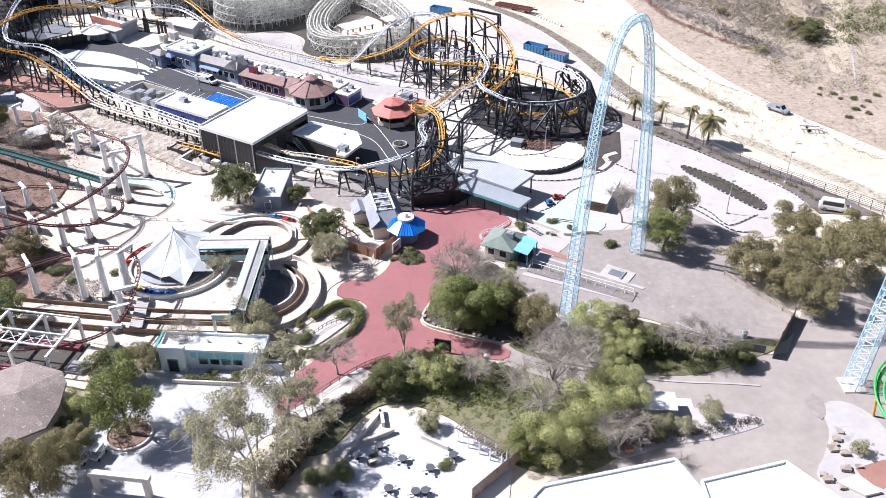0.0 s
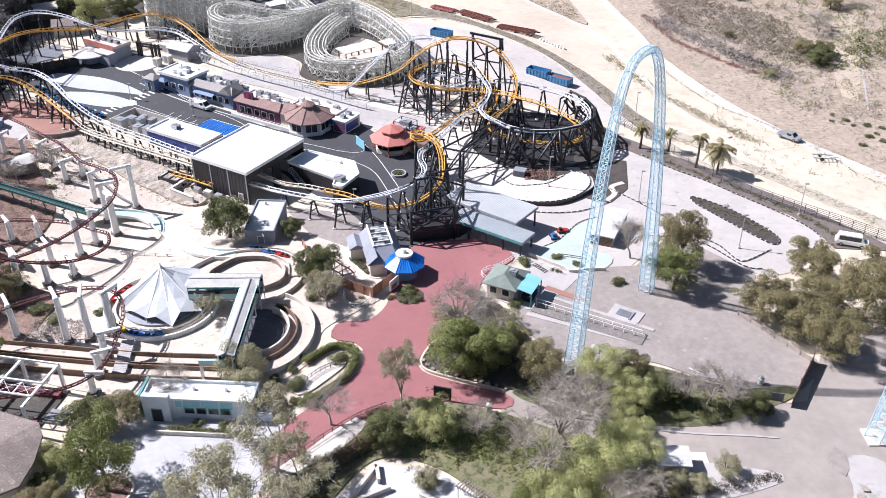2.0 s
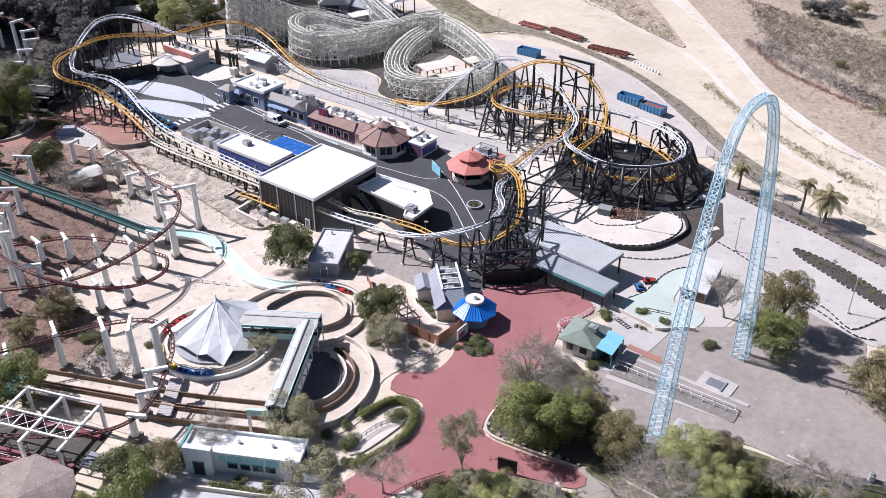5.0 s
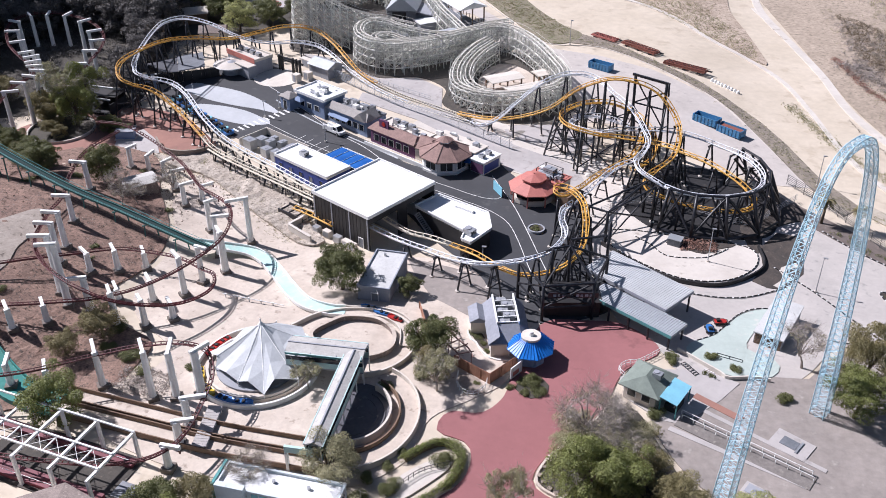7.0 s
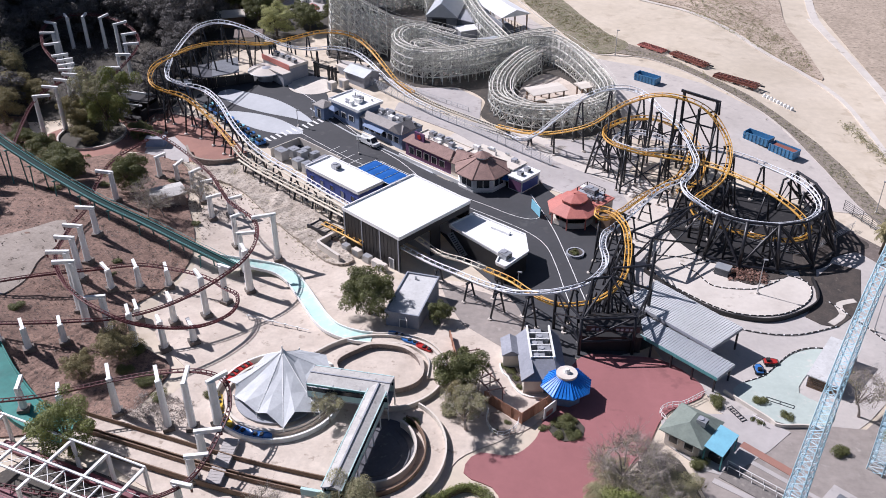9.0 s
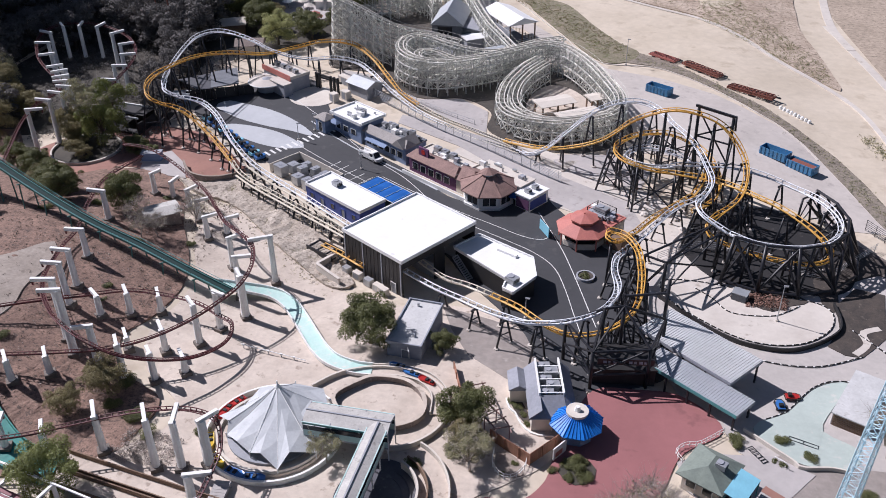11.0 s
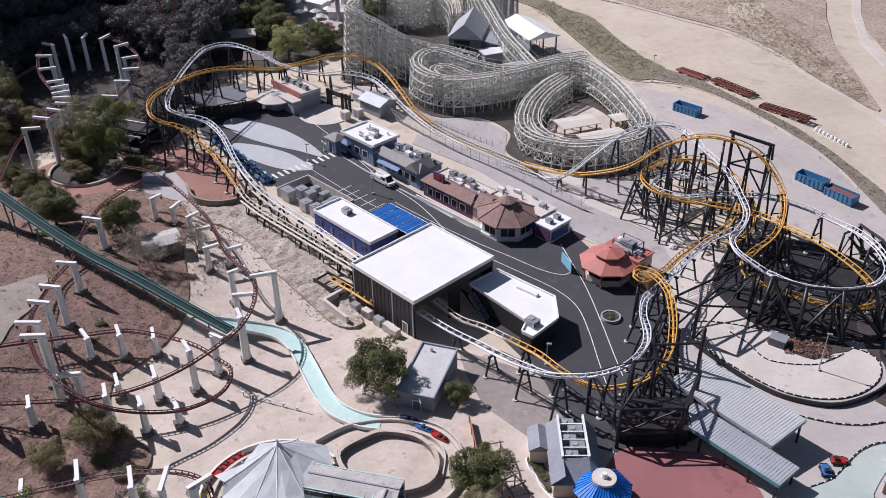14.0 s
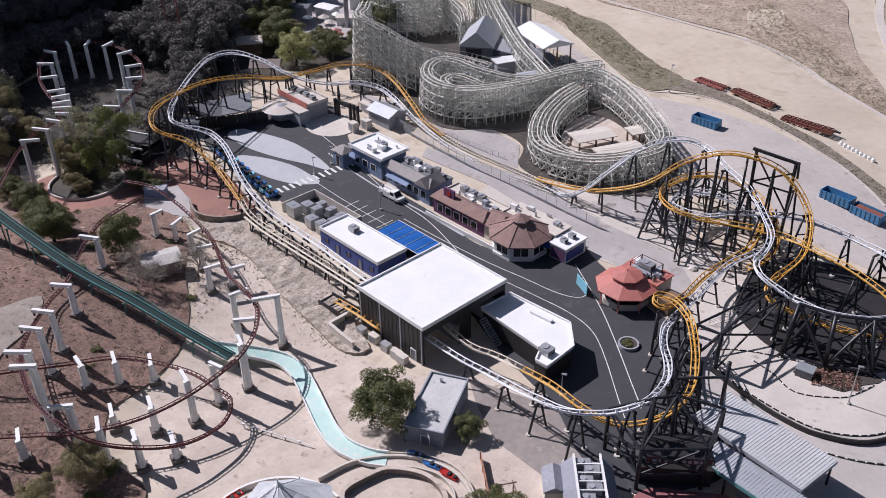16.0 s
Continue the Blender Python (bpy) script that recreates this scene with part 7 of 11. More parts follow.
# ---- plaza buildings ----
kz = ground_z(-3.4, 138.4)
ks = thing("ticket_kiosk", "octagonal kiosk with bright blue ribbed metal roof", "kiosk", at=(-6.6, 136.6, kz + 0.15))
part("body", Geo().cone(8, 2.3, 2.3, 0, 2.7, turn=math.pi / 8), M_SLATE, ks)
for i in range(8):
    t0, t1 = math.pi / 8 + i * math.pi / 4, math.pi / 8 + (i + 1) * math.pi / 4
    pt = lambda r, t, z: Vector((r * math.cos(t), r * math.sin(t), z))
    a, b, c, d = pt(3.7, t0, 2.5), pt(3.7, t1, 2.5), pt(1.3, t1, 4.2), pt(1.3, t0, 4.2)
    low = Vector((0, 0, -0.12))
    part("roof_panel", Geo().add([a, b, c, d, a + low, b + low, c + low, d + low], [(0, 1, 2, 3), (7, 6, 5, 4), (0, 4, 5, 1), (1, 5, 6, 2), (2, 6, 7, 3), (3, 7, 4, 0)]), M_KIOSKB, ks)
    for u in (0.0, 0.2, 0.4, 0.6, 0.8):
        part("roof_rib", Geo().beam(a.lerp(b, u) + Vector((0, 0, 0.04)), d.lerp(c, u) + Vector((0, 0, 0.04)), 0.07, 0.1), M_KIOSKB, ks)
    part("window", Geo().beam(pt(2.2, t0, 1.6).lerp(pt(2.2, t1, 1.6), 0.15) * 1.03, pt(2.2, t0, 1.6).lerp(pt(2.2, t1, 1.6), 0.85) * 1.03, 0.06, 1.1), M_GLASS, ks)
part("crown", Geo().cone(16, 1.5, 1.5, 4.1, 4.45), M_CREAM, ks, "pale round roof crown")
part("finial", Geo().cone(8, 0.45, 0.3, 4.45, 5.1), M_WHITE, ks)

gh = thing("plaza_house", "grey gabled building with an open rooftop equipment well", "building", at=(-10.9, 141.6, ground_z(-11, 142)), rz=14)
wall_ring(gh, -2.9, 2.9, -5.0, 4.8, 2.8, M_CREAM, z0=-0.4)
for s in (-1, 1):
    x0, x1 = (s * 3.3, s * 1.6)
    part("roof_slope", Geo().add([(x0, -5.4, 2.7), (x0, 5.0, 2.7), (x1, 5.0, 4.2), (x1, -5.4, 4.2), (x0, -5.4, 2.55), (x0, 5.0, 2.55), (x1, 5.0, 4.05), (x1, -5.4, 4.05)], [(0, 1, 2, 3), (7, 6, 5, 4), (0, 4, 5, 1), (1, 5, 6, 2), (2, 6, 7, 3), (3, 7, 4, 0)][:: 1]), M_ROOFV, gh)
part("well_floor", Geo().box(-1.6, 1.6, -2.4, 5.0, 2.9, 3.1), M_GREYW, gh)
part("front_hip", Geo().add([(-3.3, -5.4, 2.7), (3.3, -5.4, 2.7), (1.6, -2.4, 4.2), (-1.6, -2.4, 4.2), (-3.3, -5.4, 2.5), (3.3, -5.4, 2.5), (1.6, -2.4, 4.0), (-1.6, -2.4, 4.0)], [(0, 1, 2, 3), (7, 6, 5, 4), (0, 4, 5, 1), (1, 5, 6, 2), (2, 6, 7, 3), (3, 7, 4, 0)]), M_ROOFV, gh)
for s in (-1.65, 1.65):
    part("well_wall", Geo().box(s - 0.12, s + 0.12, -2.4, 5.0, 4.0, 4.6), M_WHITE, gh)
for i in range(5):
    roof_unit(gh, -0.5 + 0.9 * (i % 2), -1.4 + 1.4 * i, 3.1, 1.8, 1.1, 1.0 + 0.2 * (i % 2))
for i in range(5):
    part("well_beam", Geo().box(-1.6, 1.6, -2.2 + 1.4 * i, -2.05 + 1.4 * i, 4.3, 4.42), M_WHITE, gh)
part("side_wing", Geo().box(-5.4, -2.9, 0.6, 4.4, -0.4, 2.5), M_CREAM, gh)
part("wing_roof", Geo().wedge(-5.6, -2.8, 0.4, 4.6, 2.6, 3.4, along="y"), M_ROOFV, gh)
opening(gh, "door", 0.5, -5.0, 0.1, 1.1, 2.1, "s", M_DOOR)

gk = thing("ride_kiosk", "small kiosk with green-grey hip roof and blue awning", "kiosk", at=(10.6, 131.6, ground_z(10, 131) + 0.12), rz=-26)
wall_ring(gk, -2.4, 2.4, -2.6, 2.6, 2.7, M_CREAM)
part("roof", Geo().wedge(-2.4, 2.4, -2.6, 2.6, 2.75, 4.2, hip=2.2, over=0.7, along="y"), M_ROOFGN, gk)
roof_unit(gk, 1.2, 0.2, 3.5, 1.3, 1.1, 0.9)
for i in range(2):
    opening(gk, "window", -1.2 + 2.2 * i, -2.6, 0.9, 1.2, 1.2, "s", M_GLASS)
    opening(gk, "window", -2.4, -1.2 + 2.2 * i, 0.9, 1.2, 1.2, "w", M_GLASS)
part("awning", Geo().add([(3.0, -2.8, 3.1), (5.6, -2.8, 2.7), (5.6, 2.2, 2.7), (3.0, 2.2, 3.1), (3.0, -2.8, 3.0), (5.6, -2.8, 2.6), (5.6, 2.2, 2.6), (3.0, 2.2, 3.0)], [(0, 1, 2, 3), (7, 6, 5, 4), (0, 4, 5, 1), (1, 5, 6, 2), (2, 6, 7, 3), (3, 7, 4, 0)]), M_AWN, gk, "sky-blue sheet awning")
for x in (3.1, 5.5):
    for y in (-2.6, 2.0):
        part("post", Geo().box(x - 0.08, x + 0.08, y - 0.08, y + 0.08, 0, 2.6), M_TEALT, gk)
part("counter", Geo().box(3.4, 5.2, -1.6, 1.2, 0, 1.1), M_DARKIN, gk)

# go-kart shelters
for nm, lb, x, y, w, d, z, rz, rf in (("kart_shelter", "open shelter with ribbed grey metal roof", 9.1, 156.0, 16.4, 7.6, 4.3, -37, M_ROOFL), ("queue_shelter", "long low queue shelter with grey metal roof", 8.9, 148.2, 15.6, 4.4, 3.1, -35, M_ROOFM)):
    gz = ground_z(x, y)
    ro = thing(nm, lb, "shelter", at=(x, y, gz + 0.1), rz=rz)
    part("roof", Geo().box(-w / 2, w / 2, -d / 2, d / 2, z, z + 0.18), rf, ro)
    for i in range(int(w / 0.42)):
        xx = -w / 2 + 0.21 + 0.42 * i
        part("roof_rib", Geo().box(xx - 0.07, xx + 0.07, -d / 2, d / 2, z + 0.18, z + 0.25), rf, ro)
    part("fascia", Geo().box(-w / 2, w / 2, -d / 2 - 0.06, -d / 2, z - 0.35, z + 0.2), M_TEALT if nm[0] == "q" else M_GREYW, ro)
    part("fascia", Geo().box(w / 2, w / 2 + 0.06, -d / 2, d / 2, z - 0.35, z + 0.2), M_GREYW, ro)
    for i in range(5):
        for yy in (-d / 2 + 0.3, d / 2 - 0.3):
            xx = -w / 2 + 0.4 + i * (w - 0.8) / 4
            part("post", Geo().box(xx - 0.12, xx + 0.12, yy - 0.12, yy + 0.12, -0.2, z), M_STEEL, ro)
# black dressed shed below the front curve
bz_ = thing("black_booth", "dark black-clad booth under the coaster curve", "booth", at=(-1.6, 151.4, ground_z(-1, 151)), rz=10)
wall_ring(bz_, -4.5, 4.5, -2.6, 2.6, 3.4, M_BLACKW, z0=-0.4)
part("roof", Geo().wedge(-4.5, 4.5, -2.6, 2.6, 3.4, 4.8, hip=1.5, over=0.5), M_BLACKW, bz_)
part("sign_beam", Geo().box(-4.0, 4.0, -3.2, -2.9, 4.4, 5.4), M_STEEL, bz_)
for i, w in enumerate((0.5, 0.3, 0.5, 0.6, 0.2, 0.5, 0.4, 0.5, 0.3)):
    part("sign_mark", Geo().box(-3.2 + 0.72 * i, -3.2 + 0.72 * i + w, -3.24, -3.2, 4.65, 5.1), M_GREYW, bz_)

# go-kart track
sheet("kart_track", [(3.6, 179.4), (9.0, 180.6), (18, 179.6), (29.6, 178), (30.4, 172), (25, 166.2), (17.4, 165.2), (9.4, 170), (4.4, 175)], M_CONC, 0.17, "pale concrete kart track loop", "kart track")
# sheet stands for dark paving plus the shadows of track and truss
sheet("dark_yard", [(6.8, 190), (7.5, 198), (10.5, 206), (16, 209), (25, 208.6), (32, 204), (37, 195), (35.5, 185.6), (32, 181.6), (25.5, 180.6), (18.6, 181), (12.5, 182)], M_HELIXSH, 0.15, "dark asphalt yard under the helix, truss shade in its colour", "yard")
sheet("kart_floor", [(17.5, 144.8), (19.3, 146.2), (21.4, 147.7), (23.7, 151.3), (25.8, 154.5), (28.4, 156.7), (31.3, 157.4), (29.3, 153.4), (26.4, 147.4), (26.0, 144.6), (30.1, 142.0), (28.5, 138.3), (22.4, 137.8), (18.4, 140.6), (16.6, 142.7)], M_KARTG, 0.21, "pale green painted kart apron", "kart apron")
sk = thing("kart_shed", "narrow grey kart shed with slatted end", "shed", at=(31.0, 150.8, ground_z(30, 151)), rz=-24)
wall_ring(sk, -2.1, 2.1, -5.2, 5.2, 2.5, M_GREYW, z0=-0.2)
part("roof", Geo().box(-2.3, 2.3, -5.5, 5.5, 2.5, 2.68), M_ROOFP, sk, "weathered pale boarded roof")
for i in range(7):
    part("slat", Geo().box(-2.0, 2.0, -5.32, -5.2, 0.2 + 0.32 * i, 0.4 + 0.32 * i), M_BROWN, sk)
sheet("mulch_strip", [(50.3, 167.0), (52.8, 165.6), (56.8, 160.9), (60.0, 154.7), (62.0, 149.0), (61.2, 146.2), (59.5, 146.6), (56.1, 152.7), (52.8, 159.3), (50.5, 164.1)], M_MULCH, 0.15, "dark mulch island between kart lanes", "planting bed")
sheet("mulch_verge", [(38, 199), (44, 193), (50.6, 186.1), (59.2, 178.2), (66, 169.6), (72.6, 161.2), (77.1, 152.2), (80.3, 146.7), (82.4, 143.3), (71, 144.5), (70.2, 149.8), (68, 157.8), (61.6, 166.9), (55.2, 174.3), (49.3, 179.7), (42, 188), (36, 194)], M_BEDV, 0.15, "dark mulch verge along the fence", "planting bed", smooth_line=False)
sheet("mulch_bank", [(29, 186), (34, 193), (39, 196), (43, 192), (37, 187.5), (33, 183.5), (32, 178), (29, 173), (27, 172), (29.6, 178)], M_MULCH, 0.16, "dark mulch bank beside the kart track", "planting bed")


def tyre_kerb(line, closed=False):
    """A kart barrier: a low black kerb with pale blocks in turn."""
    p = curve(line, 0.3, closed)
    x, y = p[len(p) // 2]
    root = thing("kart_barrier", "black and white block barrier along the kart track", "kart barrier", "kart barriers", at=(x, y, ground_z(x, y)))
    dark, pale = Geo(), Geo()
    for i, (a, b) in enumerate(zip(p, p[1:])):
        za, zb = ground_z(*a) + 0.16, ground_z(*b) + 0.16
        (pale if i % 4 == 0 else dark).beam((a[0], a[1], za + 0.08), (b[0], b[1], zb + 0.08), 0.12, 0.16)
    part("dark_kerb", dark, M_RUBBER, root, world=True, kind="stuff")
    part("pale_kerb", pale, M_WHITE, root, world=True, kind="stuff")


tyre_kerb([(3.6, 179.4), (9.0, 180.6), (18, 179.6), (29.6, 178), (30.4, 172), (25, 166.2), (17.4, 165.2), (9.4, 170), (4.4, 175)], True)
tyre_kerb([(9.0, 178.6), (12, 176), (15, 172.6), (21, 173.0), (24, 175), (26, 177)])
# brown timber barrier given black so its shadow is in the colour
kw = thing("kart_wall", "low timber wall round the kart track, black for its shadow", "wall", at=(20, 165, ground_z(20, 165)))
kwp = curve([(3.0, 174.6), (7.6, 170.2), (12.6, 166.0), (17.6, 163.6), (24.4, 164.2), (31.4, 171), (31.4, 178.4)], 0.8)
part("wall", Geo().ring([(x, y, ground_z(x, y)) for x, y in kwp], [(-0.12, 0), (0.12, 0), (0.12, 0.9), (-0.12, 0.9)][::-1]), M_BLACKW, kw, world=True)
tyre_kerb([(5, 166.6), (12, 162.4), (20, 160), (27, 160.6), (34, 165)])
tyre_kerb([(50.3, 167.0), (52.8, 165.6), (56.8, 160.9), (60.0, 154.7), (62.0, 149.0), (61.2, 146.2), (59.5, 146.6), (56.1, 152.7), (52.8, 159.3), (50.5, 164.1)], True)
tyre_kerb([(44, 186.4), (49.3, 179.7), (57, 172), (66.9, 157.8), (69.8, 148.6), (66.6, 144), (62, 138.6)])
tyre_kerb([(38, 149.6), (46.6, 147.4), (52.6, 138.8), (56, 137.6)])
tyre_kerb([(33.5, 172), (39, 165), (44, 156), (47.1, 150.0), (50.3, 145.5), (52.0, 140.9), (53.8, 140.3), (59.2, 144.0)])
tyre_kerb([(18.2, 145.4), (21.2, 147.8), (23.5, 151.4), (25.6, 154.7), (28.3, 157.0), (31.6, 157.8)])


kb_ = thing("pump_box", "grey metal box beside the kart track", "equipment box", at=(16.4, 177.0, ground_z(16, 177)), rz=-20)
part("body", Geo().box(-1.2, 1.2, -0.9, 0.9, 0, 1.5), M_ROOFD, kb_)
part("lid", Geo().box(-1.3, 1.3, -1.0, 1.0, 1.5, 1.62), M_ROOFG, kb_)
sheet("kart_bed", [(29.2, 166.7), (31.6, 172.0), (31.8, 178.4), (35.5, 184.4), (40.1, 183.4), (38.3, 170.8), (34.0, 164.8), (31.5, 164.9)], M_MULCH, 0.19, "dark mulch bed beside the kart loop", "planting bed", smooth_line=False)
solid("bed_walk", ribbon(Geo(), [(33.0, 165.4), (35.2, 168.6), (35.0, 171.6), (37.8, 173.4)], 1.1, 0.25, 0.2), M_CONC, "pale path curving through the mulch", "path", kind="structure")
sheet("kart_planting", [(14.8, 177.2), (19.3, 181.4), (24.5, 180.4), (27.6, 178.4), (24, 176.4), (21.6, 174.4), (18.4, 175.4)], M_MULCH, 0.27, "dark planted soil inside the kart loop", "planting bed")


def kart(x, y, turn, mat, label):
    root = thing("go_kart", label, "go-kart", "go-karts", at=(x, y, ground_z(x, y) + 0.2), rz=turn)
    part("body", Geo().prism([(-0.9, -0.5), (0.5, -0.55), (1.0, -0.3), (1.0, 0.3), (0.5, 0.55), (-0.9, 0.5)], 0.15, 0.45), mat, root)
    part("seat", Geo().box(-0.6, -0.1, -0.3, 0.3, 0.45, 0.85), M_RUBBER, root)
    part("bumper", Geo().tube([(-1.05, -0.65, 0.3), (0.6, -0.7, 0.3), (1.2, -0.4, 0.3), (1.2, 0.4, 0.3), (0.6, 0.7, 0.3), (-1.05, 0.65, 0.3)], 0.09, 5, True), M_RUBBER, root)
    for wx in (-0.65, 0.65):
        for wy in (-0.62, 0.62):
            w = Geo().cone(10, 0.2, 0.2, -0.1, 0.1)
            w.v = [(wx + a, wy + c, 0.2 + b) for a, b, c in w.v]
            part("wheel", w, M_RUBBER, root)


kart(22.4, 151.4, 10, M_CARR, "red go-kart parked on the apron")
kart(20.6, 148.9, 100, M_CARB, "blue go-kart parked on the apron")

# dark open loading shelter in the bend of the far curve
ls_ = thing("loading_shelter", "dark open steel shelter with white beams under the far curve", "shelter", at=(-119.2, 216.4, ground_z(-119.2, 216.4)), rz=-6)
part("deck", Geo().box(-4.6, 4.6, -3.6, 3.6, -0.5, 0.35), M_BLACKW, ls_)
part("back_wall", Geo().box(-4.5, 4.5, 3.3, 3.5, 0.35, 3.4), M_BLACKW, ls_)
part("end_wall", Geo().box(4.3, 4.5, -3.3, 3.3, 0.35, 2.6), M_DARKIN, ls_)
for x in (-4.3, -1.4, 1.4, 4.3):
    for y in (-3.3, 3.2):
        part("post", Geo().box(x - 0.13, x + 0.13, y - 0.13, y + 0.13, 0.35, 3.6), M_STEEL, ls_)
part("roof", Geo().box(-4.7, 4.7, -1.2, 3.7, 3.6, 3.78), M_BLACKW, ls_, "flat black roof")
for y in (-3.3, 3.3):
    part("roof_beam", Geo().box(-4.9, 4.9, y - 0.16, y + 0.16, 3.8, 4.12), M_WHITE, ls_, "white painted beam")
for x in (-3.0, 0.0, 3.0):
    part("joist", Geo().box(x - 0.1, x + 0.1, -3.1, -1.2, 3.62, 3.8), M_STEEL, ls_)
part("queue_rail", Geo().tube([(-4.4, -3.9, 0.2), (-4.4, -3.9, 1.3), (3.0, -3.9, 1.3), (3.0, -3.9, 0.2)], 0.06, 5), M_WHITE, ls_)


# ---- plants ----
def leaf_cloud(rng, blobs, count, size, flat=0.75):
    """Many small separate leaves or sprays round a few soft masses."""
    b = np.array(blobs, float)
    w = b[:, 3] ** 2
    pick = rng.choice(len(b), count, p=w / w.sum())
    d = rng.normal(size=(count, 3))
    d /= np.linalg.norm(d, axis=1)[:, None]
    d[:, 2] = np.where(d[:, 2] < -0.5, -d[:, 2], d[:, 2])
    r = b[pick, 3] * rng.uniform(0.55, 1.08, count) ** 0.7
    c = b[pick, :3] + d * r[:, None] * np.array([1, 1, flat])
    face = d + 0.6 * rng.normal(size=(count, 3)) + np.array([0, 0, 0.25])
    u = np.cross(face, rng.normal(size=(count, 3)))
    u /= np.linalg.norm(u, axis=1)[:, None]
    v = np.cross(face, u)
    v /= np.linalg.norm(v, axis=1)[:, None]
    s = size * rng.uniform(0.6, 1.35, count)[:, None]
    g = Geo()
    q = np.stack([c - u * s, c + u * s * 0.7 + v * s * 0.75, c + u * s * 0.7 - v * s * 0.75], 1).reshape(-1, 3)
    g.v = [tuple(p) for p in q]
    g.f = [(3 * i, 3 * i + 1, 3 * i + 2) for i in range(count)]
    return g


def limbs(rng, hgt, spread, count, r0, forks=3, fine=0, twig=0.03):
    """A tapered trunk with limbs that fork towards the crown; returns wood and the limb ends."""
    wood, small, tips = Geo(), Geo(), []
    lean = rng.uniform(-0.12, 0.12, 2)
    top = Vector((lean[0] * hgt, lean[1] * hgt, hgt * 0.45))
    wood.tube([(0, 0, -0.3), (lean[0] * hgt * 0.3, lean[1] * hgt * 0.3, hgt * 0.2), top], [r0 * 1.25, r0 * 0.9, r0 * 0.7], 7)
    for i in range(count):
        a = 2 * math.pi * (i + rng.uniform(-0.3, 0.3)) / count
        e = Vector((math.cos(a) * spread * rng.uniform(0.5, 0.85), math.sin(a) * spread * rng.uniform(0.5, 0.85), hgt * rng.uniform(0.65, 0.95)))
        m = top.lerp(e, 0.5) + Vector((0, 0, 0.12 * hgt))
        wood.tube([top - Vector((0, 0, 0.1 * hgt)), m, e], [r0 * 0.5, r0 * 0.32, r0 * 0.16], 5)
        tips.append(e)
        for k in range(forks):
            f = e + Vector((rng.normal(), rng.normal(), abs(rng.normal()) * 0.8)) * spread * 0.22
            wood.tube([m.lerp(e, 0.6), f], [r0 * 0.18, r0 * 0.07], 4)
            tips.append(f)
            for _ in range(fine):
                h2 = f + Vector((rng.normal(), rng.normal(), rng.normal() * 0.7 + 0.4)) * spread * 0.22
                small.tube([f.lerp(e, rng.uniform(0, 0.7)), h2], [twig, twig * 0.4], 3)
                h3 = h2 + Vector((rng.normal(), rng.normal(), rng.normal() * 0.7 + 0.3)) * spread * 0.13
                small.tube([h2.lerp(f, rng.uniform(0.1, 0.6)), h3], [twig * 0.7, twig * 0.3], 3)
    return wood, small, tips


KINDS = {
    # kind: leaf material, bark, leaves, leaf size, height, label
    "leaf": (M_LEAFG, M_BARK, 21000, 0.078, 6.8, "leafy bright green broad tree"),
    "dark": (M_LEAFD, M_BARK, 20000, 0.095, 6.2, "dense dark green bushy tree"),
    "olive": (M_LEAFO, M_BARK, 21000, 0.076, 6.2, "dry olive-green bushy tree"),
    "spring": (M_LEAFY, M_BARK, 26000, 0.066, 6.2, "airy yellow-green spring tree"),
    "sage": (M_LEAFT, M_BARK, 18000, 0.072, 5.4, "dry sage-coloured feathery tree"),
    "syc": (M_LEAFS, M_PALEB, 11000, 0.07, 7.4, "sparse sycamore with pale branches"),
    "bare": (M_LEAFT, M_TWIG, 900, 0.08, 7.0, "leafless grey-brown twiggy tree"),
    "bush": (M_LEAFD, M_BARK, 8000, 0.09, 3.6, "low rounded dark green shrub"),
    "forest": (M_FOREST, M_BARK, 6500, 0.15, 6.8, "dark grey-brown tree with shade put into its leaves"),
}
MADE = {}


